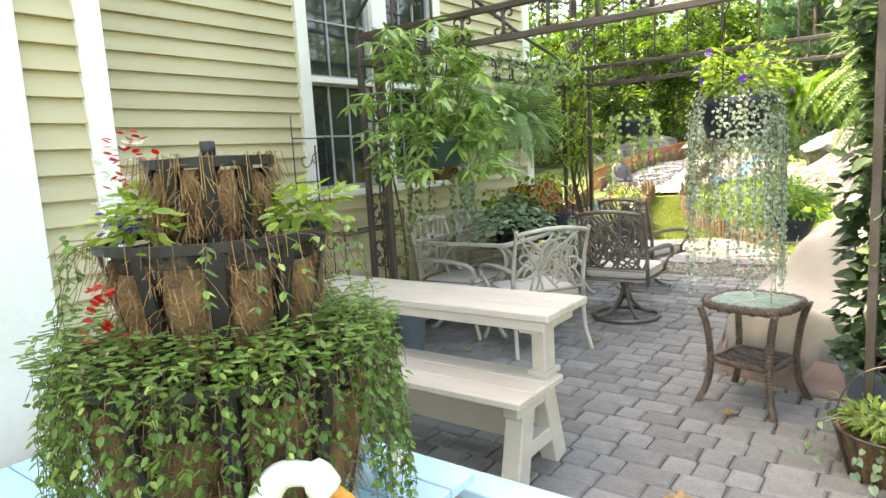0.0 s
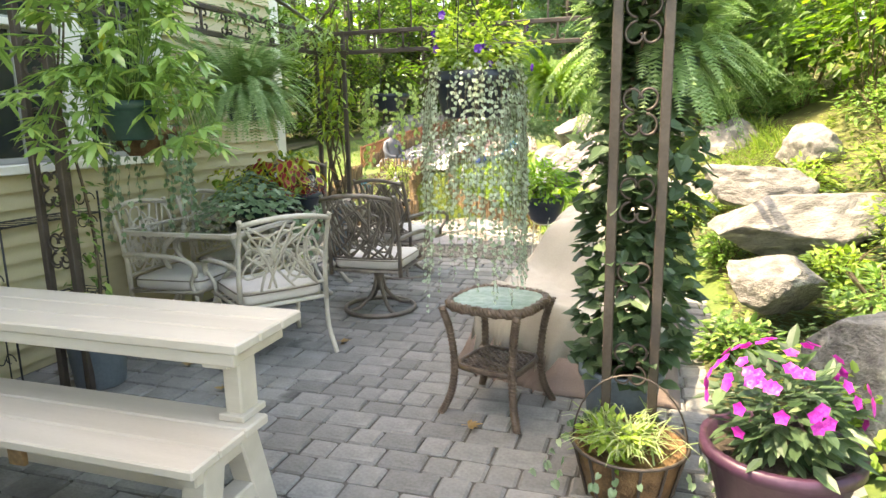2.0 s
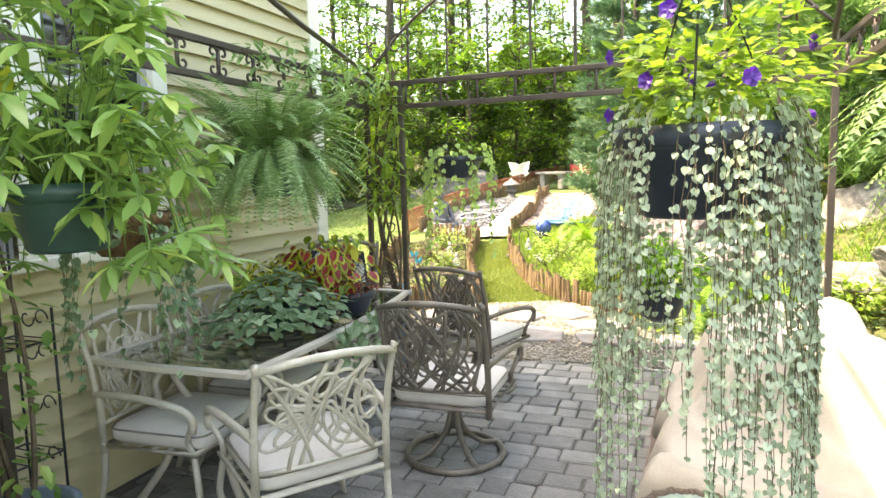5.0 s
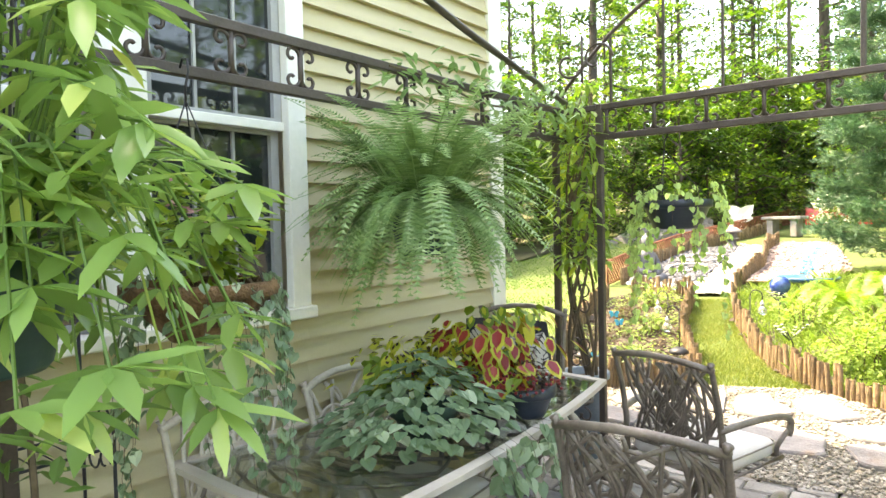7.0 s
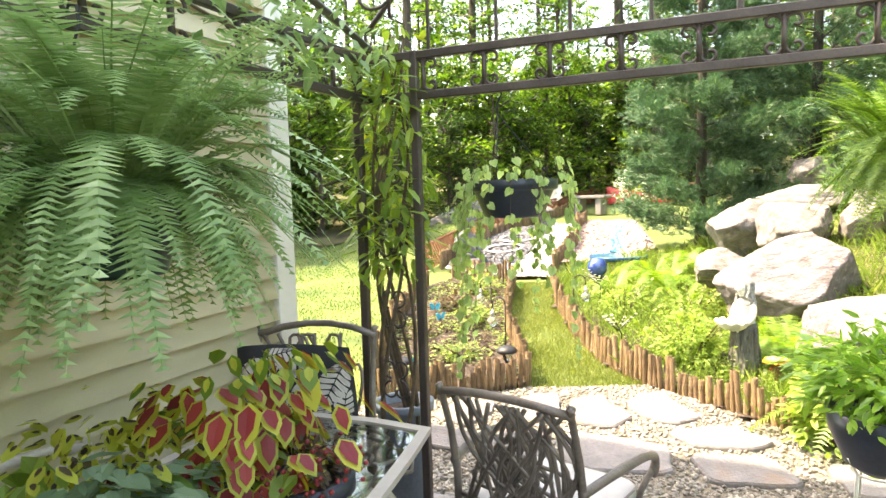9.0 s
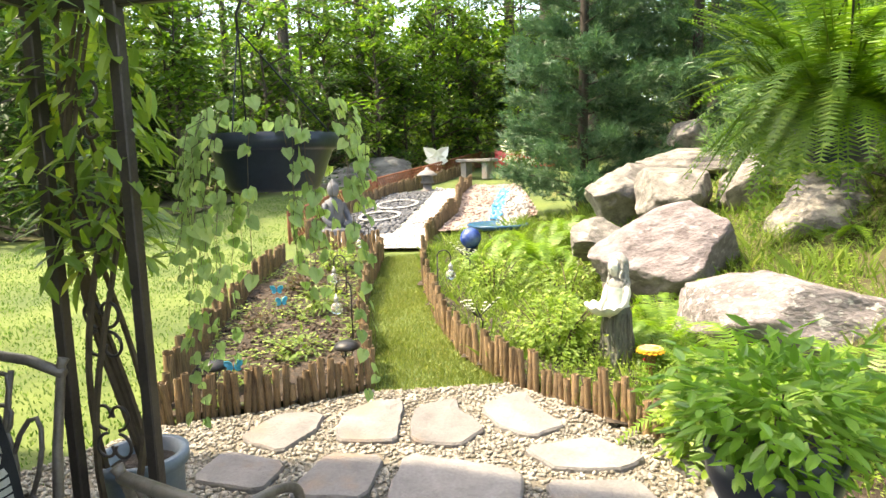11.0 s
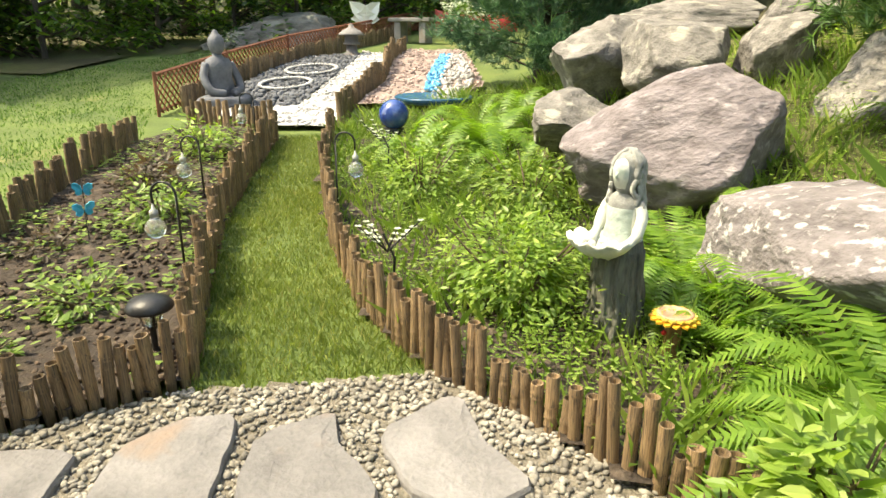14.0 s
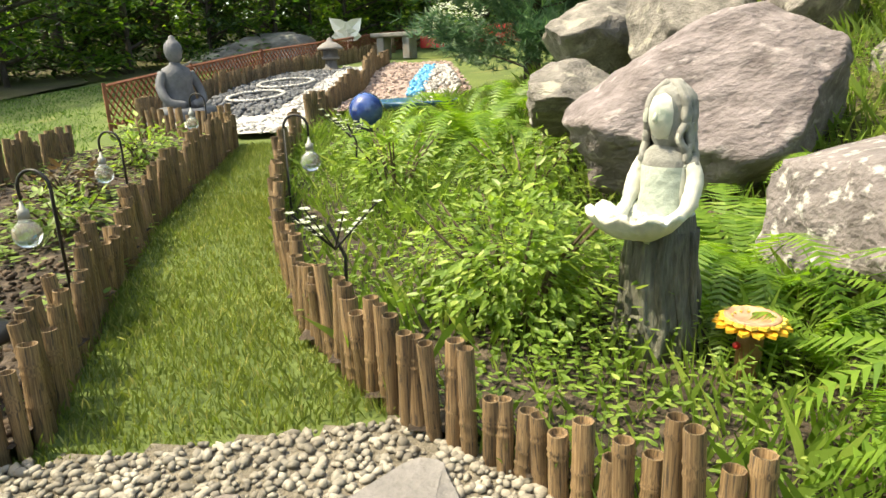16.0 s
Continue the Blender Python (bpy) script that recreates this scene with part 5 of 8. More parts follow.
L_SOFTPINK = leafmat("soft_pink_petal", (0.6, 0.25, 0.33), (0.7, 0.4, 0.45))
L_DEAD = leafmat("fallen_tan_leaf", (0.3, 0.17, 0.07), (0.45, 0.28, 0.13))
L_BLADE = leafmat("pale_sedge_blade", (0.22, 0.3, 0.12), (0.42, 0.47, 0.24), (0.55, 0.58, 0.4))
UP = Vector((0, 0, 1))


def away(r, up=0.0):
    a = r.uniform(0, 2 * math.pi)
    return Vector((math.cos(a), math.sin(a), up))


def frond(mb, p, d, length, rise, fall, r, width=0.09, pairs=20):
    """One arching fern frond with paired leaflets."""
    d = Vector((d.x, d.y, 0)).normalized()
    side = Vector((-d.y, d.x, 0))
    last = None
    pts = []
    for i in range(pairs + 1):
        t = i / pairs
        pts.append(Vector(p) + d * length * (t - 0.18 * t * t * fall) + UP * length * (rise * t - (rise * 0.9 + fall) * t * t))
    mb.tube([pts[0], pts[pairs // 2], pts[-1]], [0.003, 0.0025, 0.001], 3)
    for i in range(1, pairs + 1):
        t = i / pairs
        w = width * math.sin(math.pi * min(0.97, 0.12 + 0.84 * t)) ** 0.6
        tan = (pts[i] - pts[i - 1]).normalized()
        nn = side.cross(tan)
        for s in (1, -1):
            q = (side * s + tan * 0.35 - UP * r.uniform(0.0, 0.25)).normalized()
            o = len(mb.v)
            a = pts[i]
            h = length / pairs * 0.5
            mb.v += [tuple(a - tan * h), tuple(a + q * w), tuple(a + tan * h)]
            mb.f.append((o, o + 1, o + 2))


def fern_mass(n, length, r, low=-0.1, wide=0.11, pairs=34):
    mb = MB()
    for i in range(n):
        f = i / n
        L = length * r.uniform(0.7, 1.1)
        rise = r.uniform(1.0, 2.1) if f < 0.45 else r.uniform(0.3, 1.1)
        fall = r.uniform(-0.6, 0.05) if f < 0.45 else r.uniform(0.0, 0.55)
        if f < 0.45:
            L, rise, fall = L * 0.72, r.uniform(1.2, 2.3), r.uniform(-1.0, -0.1)
        if f > 0.68:
            L, rise, fall = L * 0.8, r.uniform(0.0, 0.5), r.uniform(0.45, 1.1)
        d = away(r)
        frond(mb, d * r.uniform(0.02, 0.11) + UP * r.uniform(low, 0.02), d, L, rise, fall, r, wide * r.uniform(0.8, 1.1), pairs)
    return mb


def leafmass(n, rx, ry, rz, r, l0, l1, ratio=0.45, shape="leaf", hollow=0.25, droop=0.2, flat=0.4):
    """A crown: leaves on the outer part of an uneven lump, pointing outwards."""
    mb = MB()
    off = Vector((r.uniform(0, 50), r.uniform(0, 50), 0))
    k = 0
    while k < n:
        d = Vector((r.gauss(0, 1), r.gauss(0, 1), r.gauss(0, 1))).normalized()
        s = 0.72 + 0.5 * noise.noise(d * 2.1 + off)
        q = s * (hollow + (1 - hollow) * r.random() ** 0.5)
        p = Vector((d.x * rx * q, d.y * ry * q, d.z * rz * q))
        if noise.noise(Vector((p.x, p.y, p.z)) * (1.6 / max(rx, rz)) * 2 + off) < -0.28:
            k += 0.2
            continue
        k += 1
        v = Vector((d.x + r.gauss(0, 0.5), d.y + r.gauss(0, 0.5), d.z * flat + r.gauss(0, 0.3)))
        L = r.uniform(l0, l1)
        if shape == "leaf":
            mb.leaf(p, v, UP + Vector((r.gauss(0, 0.3), r.gauss(0, 0.3), 0)), L, L * ratio, droop)
        else:
            mb.roundleaf(p, v, UP + Vector((r.gauss(0, 0.3), r.gauss(0, 0.3), 0)), L, L * ratio, droop)
    return mb


def strand(leaves, stems, p, length, r, size, ratio=0.7, shape="round", sway=0.05, every=0.035, out=None):
    """A shoot that spills over an edge and hangs, with leaves in pairs."""
    p = Vector(p)
    o = out or away(r)
    n = max(3, int(length / every))
    pts = []
    for i in range(n + 1):
        t = i / n
        pts.append(p + o * (0.06 * min(1, t * 4) + sway * t * r.uniform(0.7, 1.2)) - UP * max(0, t * length - 0.03) + Vector((r.gauss(0, 0.004), r.gauss(0, 0.004), 0)))
    stems.tube(pts[:: max(1, n // 8)] + [pts[-1]], 0.001, 3)
    for i in range(1, n + 1):
        pts[i] = pts[i] + UP * r.uniform(-0.5, 0.5) * every
        for s in (1, -1):
            if r.random() < 0.12:
                continue
            d = away(r, -0.5)
            L = size * r.uniform(0.7, 1.15)
            if shape == "round":
                leaves.roundleaf(pts[i], d * 0.6 - UP * r.uniform(0.3, 1.0), o + d * 0.7 + UP * 0.5, L, L * ratio * 1.2)
            else:
                leaves.leaf(pts[i], d, UP, L, L * ratio, 0.2)


def pot_profile(r0, r1, h, lip=0.015):
    return [(r0 * 0.92, 0), (r0, 0.01), (r1 * 0.97, h - 0.05), (r1, h - 0.045), (r1 + lip, h - 0.04), (r1 + lip, h), (r1 - 0.012, h), (r1 - 0.02, h - 0.05)]


def hanging(name, label, x, y, zpot, hook, r0, r1, h, potmat, fill, potlabel=""):
    """A pot on three wires from a hook on the rail; fill adds the plants, with the pot's rim at z = 0."""
    t = thing(name, label, "hanging plant", x, y, zpot, 0, "hanging baskets")
    pot = MB().lathe([(a, b - h) for a, b in pot_profile(r0, r1, h)], 28)
    part("pot", pot, potmat, t, potlabel, True)
    top = hook[2] - zpot
    hx, hy = hook[0] - x, hook[1] - y
    for k in range(3):
        a = k * 2.094 + 0.4
        part("wire", MB().tube([(r1 * math.cos(a), r1 * math.sin(a), -0.01), (hx, hy, top - 0.1)], 0.0025, 4), M_BLACKMETAL, t)
    part("hook", MB().tube([(hx, hy, top - 0.12), (hx, hy, top - 0.06), (hx + 0.02, hy, top - 0.02), (hx + 0.015, hy, top + 0.02), (hx - 0.01, hy, top + 0.025), (hx - 0.025, hy, top)], 0.004, 5), M_BLACKMETAL, t, "", True)
    fill(t, random.Random(int(abs(x) * 91 + y * 13)))
    return t


def fill_fern(length, n, material, wide=0.12):
    def f(t, r):
        part("fronds", fern_mass(n, length, r, 0.0, wide), material, t)
    return f


hanging("boston_fern", "big lush green Boston fern hanging from the iron rail", -2.9, 4.93, 1.65, (-2.98, 4.92, 2.06), 0.11, 0.15, 0.2, M_POTGREEN, fill_fern(0.5, 320, L_FERN, 0.056))
hanging("boston_fern", "green Boston fern hanging by the ivy-clad post", 0.0, 3.72, 1.66, (0.03, 3.72, 2.06), 0.11, 0.15, 0.2, M_POTGREEN, fill_fern(0.45, 230, L_FERN, 0.056))
hanging("boston_fern", "fern with sun-toned yellow-green fronds hanging at the garden side", -0.88, 6.75, 1.7, (-0.95, 6.47, 2.06), 0.08, 0.105, 0.14, M_POTBLACK, fill_fern(0.38, 190, L_FERNY, 0.046))


def fill_long(t, r):
    mb, st = MB(), MB()

    def whorl(p, way, n, l0, l1):
        """A spray of long leaves round a shoot's tip, the tips hanging."""
        a0 = r.uniform(0, 6.28)
        for k in range(n):
            a = a0 + 6.28 * k / n + r.gauss(0, 0.25)
            d = Vector((math.cos(a), math.sin(a), r.uniform(-0.55, 0.45))) + way * 0.7
            q = r.uniform(l0, l1)
            mb.leaf(p, d, UP + Vector((r.gauss(0, 0.2), r.gauss(0, 0.2), 0)), q, q * r.uniform(0.27, 0.36), r.uniform(0.15, 0.5), 0.45, 0.16)

    for i in range(132):
        d = away(r, 0)
        top = r.random() ** 0.8 * 0.92 - 0.26 if i < 92 else r.uniform(-0.24, 0.08)
        reach = r.uniform(0.1, 0.36) * (1.15 if top < 0.35 else 0.8) * (0.85 if d.x > 0 else 1.0)
        tip = d * (0.1 + reach) + UP * top + Vector((-0.06, 0, 0))
        mid = d * (0.1 + reach * 0.45) + UP * (max(0.1, top * 0.75) + 0.05)
        pts = curve([d * 0.06, mid, tip], 4)
        st.tube(pts, 0.0022, 4)
        whorl(tip, d * 0.5 - UP * 0.15, r.randint(5, 8), 0.07, 0.125)
        for k in (3, 5, 6):
            whorl(pts[k], d * 0.3, r.randint(2, 3), 0.06, 0.1)
    part("foliage", mb, L_LAUREL, t, "long pointed glossy green leaves", True)
    part("stem_growth", st, L_VINCA, t)
    ye = MB()
    for i in range(7):
        p = away(r, 0) * 0.2 + UP * r.uniform(0.1, 0.5)
        ye.leaf(p, away(r, -0.8), UP, 0.1, 0.033, 0.2, 0.45)
    part("yellow_leaves", ye, L_COLY, t, "a few yellowed leaves")


hanging("hanging_planter", "dark green pot of long-leaved bushy plant hanging from the near rail", -2.34, 3.2, 1.54, (-2.34, 3.27, 2.06), 0.1, 0.132, 0.18, M_POTGREEN, fill_long)


def fill_petunia(t, r):
    mb, st, fl, tw = MB(), MB(), MB(), MB()
    for i in range(150):
        a = r.uniform(0, 6.28)
        strand(mb, st, (0.17 * math.cos(a), 0.17 * math.sin(a), r.uniform(-0.02, 0.06)), r.uniform(0.25, 0.85) if r.random() < 0.75 else r.uniform(0.8, 1.05), r, 0.0155, 0.9, "round", 0.03, 0.026, Vector((math.cos(a), math.sin(a), 0)) * 0.7)
    tw = leafmass(1300, 0.3, 0.3, 0.22, r, 0.02, 0.04, 0.6)
    tw.v = [(x, y, z + 0.1) for x, y, z in tw.v]
    for i in range(12):
        d = away(r, 0.3)
        p = d * r.uniform(0.2, 0.28) + UP * r.uniform(-0.06, 0.16)
        for k in range(5):
            a = k * 1.257
            fl.leaf(p, (d * 0.25 + Vector((-d.y, d.x, 0)) * math.cos(a) + UP * math.sin(a)), d, 0.019, 0.02, 0.0, 0.7)
    part("trailing_foliage", mb, L_SILVER, t, "silver-green trailing strands")
    part("foliage", tw, L_BUSH, t)
    part("stem_growth", st, M_STEM, t)
    part("flowers", fl, L_VIOLET, t, "small violet petunia flowers")


hanging("hanging_planter", "dark blue pot of violet petunias and silver trailing vines", -0.75, 3.46, 1.62, (-0.76, 3.29, 2.06), 0.13, 0.175, 0.19, M_POTBLACK, fill_petunia)


def fill_begonia(t, r):
    mb = leafmass(330, 0.22, 0.22, 0.24, r, 0.05, 0.09, 0.5)
    mb.v = [(x, y, z + 0.16) for x, y, z in mb.v]
    part("foliage", mb, L_WIST, t)
    tr, st = MB(), MB()
    for i in range(30):
        a = r.uniform(0, 6.28)
        strand(tr, st, (0.2 * math.cos(a), 0.2 * math.sin(a), 0.02), r.uniform(0.2, 0.75), r, 0.034, 0.8, "round", 0.04, 0.045, Vector((math.cos(a), math.sin(a), 0)) * 0.6)
    part("trailing_foliage", tr, L_VAR, t, "trailing variegated leaves")
    part("stem_growth", st, M_STEM, t)
    fl = MB()
    for i in range(14):
        p = Vector((r.gauss(0, 0.12), r.gauss(0, 0.12), r.uniform(0.12, 0.36)))
        for k in range(5):
            fl.leaf(p, away(r, r.uniform(-0.4, 0.6)), UP, 0.026, 0.02, 0, 0.6)
    part("flowers", fl, L_SOFTPINK, t, "soft pink begonia flowers")


hanging("hanging_basket", "fibre-lined basket of pink begonia and trailing variegated vine", -2.93, 3.93, 1.42, (-2.98, 3.93, 2.06), 0.1, 0.21, 0.17, M_COCO, fill_begonia, "brown coconut-fibre liner")


def fill_heart(t, r):
    tr, st = MB(), MB()
    for i in range(46):
        a = r.uniform(0, 6.28)
        strand(tr, st, (0.18 * math.cos(a), 0.18 * math.sin(a), r.uniform(0.0, 0.12)), r.uniform(0.1, 0.5) if r.random() < 0.7 else r.uniform(0.5, 1.0), r, 0.038, 0.85, "round", 0.06, 0.06, Vector((math.cos(a), math.sin(a), 0)) * 0.8)
    part("trailing_foliage", tr, L_HEART, t, "pale green heart-shaped leaves on hanging shoots")
    part("stem_growth", st, M_STEM, t)


hanging("hanging_planter", "dark pot spilling pale heart-shaped leaves at the garden side", -2.4, 6.54, 1.68, (-2.44, 6.46, 2.06), 0.13, 0.175, 0.16, M_POTBLACK, fill_heart)


# climbers on the posts
def climber(name, label, x, y, z0, z1, rad, n, leafm, size, seed, ratio=0.95, shape="round", twist=3):
    t = thing(name, label, "climbing plant", x, y, 0)
    r = random.Random(seed)
    st, mb = MB(), MB()
    for k in range(twist):
        a0 = r.uniform(0, 6)
        pts = [Vector((rad * 0.35 * math.cos(a0 + 5 * u + k), rad * 0.35 * math.sin(a0 + 5 * u + k), z0 * 0.4 + (z1 - z0 * 0.4) * u)) for u in [i / 16 for i in range(17)]]
        st.tube(pts, [0.012 - 0.008 * i / 16 for i in range(17)], 5)
    for i in range(n):
        u = r.random()
        z = z0 + (z1 - z0) * u
        q = rad * (0.75 + 0.5 * noise.noise((seed, z * 2.2, 0)))
        a = r.uniform(0, 6.28)
        s = r.random() ** 0.5
        p = Vector((q * s * math.cos(a), q * s * math.sin(a), z + r.gauss(0, 0.03)))
        d = Vector((math.cos(a) * 0.6 + r.gauss(0, 0.7), math.sin(a) * 0.6 + r.gauss(0, 0.7), r.uniform(-0.9, 0.5)))
        L = size * r.uniform(0.6, 1.2)
        if shape == "round":
            mb.roundleaf(p, d, UP + Vector((0, 0, 0.2)) + Vector((math.cos(a), math.sin(a), 0)), L, L * ratio)
        else:
            mb.leaf(p, d, UP, L, L * ratio, 0.35)
    part("stem_growth", st, M_STEM, t, "twisting brown stems")
    part("foliage", mb, leafm, t)
    return t


climber("ivy", "dense dark ivy climbing the iron gazebo post", -0.06, 3.52, 0.35, 2.25, 0.31, 2100, L_IVY, 0.074, 21)
climber("ivy", "light vine on the near iron post by the house", -2.95, 3.4, 0.35, 2.3, 0.2, 300, L_VINCA, 0.06, 22, 0.6, "leaf")
climber("wisteria", "wisteria twining up the far iron posts from a grey pot", -2.98, 6.52, 1.3, 2.35, 0.24, 620, L_WIST, 0.1, 23, 0.36, "leaf", 9)


def top_vine():
    t = thing("wisteria", "wisteria shoots lying along the upper iron rail", "climbing plant", -3.0, 5.6, 2.2)
    r = random.Random(9)
    mb, st = MB(), MB()
    for i in range(360):
        y = r.uniform(-0.75, 0.85)
        p = Vector((r.gauss(0, 0.09), y, r.gauss(0.0, 0.08) + 0.1 * noise.noise((y * 3, 1, 1))))
        L = r.uniform(0.05, 0.1)
        mb.leaf(p, away(r, r.uniform(-0.6, 0.3)), UP, L, L * 0.36, 0.3)
    st.tube([(0.02 * math.sin(u * 9), -0.75 + 1.6 * u, 0.03 * math.cos(u * 7)) for u in [i / 12 for i in range(13)]], 0.006, 5)
    part("foliage", mb, L_FERN, t)
    part("stem_growth", st, M_STEM, t)


top_vine()


def plant_pot(name, label, x, y, r0, r1, h, potmat, z=0.0):
    t = thing(name, label, "potted plant", x, y, z)
    part("pot", MB().lathe(pot_profile(r0, r1, h), 30), potmat, t, "", True)
    part("soil", MB().lathe([(r1 - 0.022, h - 0.06), (r1 - 0.022, h - 0.045), (0.02, h - 0.03)], 20), M_SOIL, t, "", True)
    return t


plant_pot("planter_pot", "slate blue pot at the foot of the ivy", -0.1, 3.5, 0.13, 0.17, 0.36, M_POTBLUE)
plant_pot("planter_pot", "slate blue pot on the pavers behind the bench", -2.93, 3.4, 0.13, 0.17, 0.42, M_POTBLUE)
plant_pot("planter_pot", "tall slate blue pot holding the wisteria stems", -3.02, 6.64, 0.115, 0.135, 0.62, M_POTBLUE)


def sedge_basket():
    t = thing("planter_basket", "low basket of sedge and creeping variegated leaves on the pavers", "potted plant", -0.05, 3.1, 0.0)
    part("basket", MB().lathe([(0.15, 0), (0.16, 0.01), (0.205, 0.19), (0.21, 0.2), (0.195, 0.2), (0.185, 0.17)], 30), M_COCO, t, "brown fibre basket", True)
    for k in range(14):
        a = k * 0.449
        part("cage_wire", MB().tube([(0.165 * math.cos(a), 0.165 * math.sin(a), 0), (0.218 * math.cos(a), 0.218 * math.sin(a), 0.21)], 0.006, 5), M_IRON, t)
    part("cage_rim", MB().tube([(0.218 * math.cos(a), 0.218 * math.sin(a), 0.205) for a in [i * 0.2618 for i in range(24)]], 0.007, 5, True), M_IRON, t, "", True)
    part("wire_handle", MB().tube([(0.21 * math.cos(a), 0, 0.2 + 0.27 * math.sin(a)) for a in [math.pi * i / 18 for i in range(19)]], 0.004, 5), M_IRON, t, "", True)
    r = random.Random(3)
    gr, va = MB(), MB()
    for i in range(150):
        d = away(r, 0)
        L = r.uniform(0.14, 0.3)
        p = Vector((r.gauss(0, 0.05), r.gauss(0, 0.05), 0.18))
        pts = [p + d * L * 0.8 * u + UP * L * (1.1 * u - 0.8 * u * u) for u in (0, 0.35, 0.7, 1)]
        s = Vector((-d.y, d.x, 0)) * 0.0035
        for a, b, w, v in ((pts[0], pts[1], 1, 1), (pts[1], pts[2], 1, 0.8), (pts[2], pts[3], 0.8, 0.1)):
            o = len(gr.v)
            gr.v += [tuple(a - s * w), tuple(a + s * w), tuple(b + s * v), tuple(b - s * v)]
            gr.f.append((o, o + 1, o + 2, o + 3))
    part("grass_blades", gr, L_BLADE, t)
    y = leafmass(260, 0.17, 0.17, 0.09, r, 0.03, 0.06, 0.4)
    y.v = [(a - 0.06, b - 0.04, c + 0.24) for a, b, c in y.v]
    part("foliage", y, L_BUSH, t, "yellow-green leaves")
    st = MB()
    for i in range(16):
        a = r.uniform(0, 6.28)
        strand(va, st, (0.2 * math.cos(a), 0.2 * math.sin(a), 0.2), r.uniform(0.08, 0.18), r, 0.035, 0.8, "round", 0.1, 0.03, Vector((math.cos(a), math.sin(a), 0)))
    part("trailing_foliage", va, L_VAR, t)


sedge_basket()


def impatiens():
    t = plant_pot("impatiens_pot", "purple glazed pot of magenta impatiens beside the patio", 0.44, 2.96, 0.16, 0.24, 0.34, M_POTPURPLE)
    r = random.Random(8)
    mb = leafmass(360, 0.29, 0.29, 0.24, r, 0.06, 0.11, 0.42)
    mb.v = [(a, b, c + 0.43) for a, b, c in mb.v]
    part("foliage", mb, L_IVY, t)
    fl = MB()
    for i in range(46):
        d = Vector((r.gauss(0, 1), r.gauss(-0.3, 1), r.gauss(0.5, 0.6))).normalized()
        p = Vector((d.x * 0.25, d.y * 0.25, 0.49 + d.z * 0.2))
        s = d.cross(UP).normalized()
        u = s.cross(d)
        for k in range(5):
            a = k * 1.257 + 0.3
            fl.roundleaf(p, s * math.cos(a) + u * math.sin(a) + d * 0.15, d, 0.025, 0.031, 0.05)
    part("flowers", fl, L_PINKF, t, "vivid magenta flowers")


impatiens()


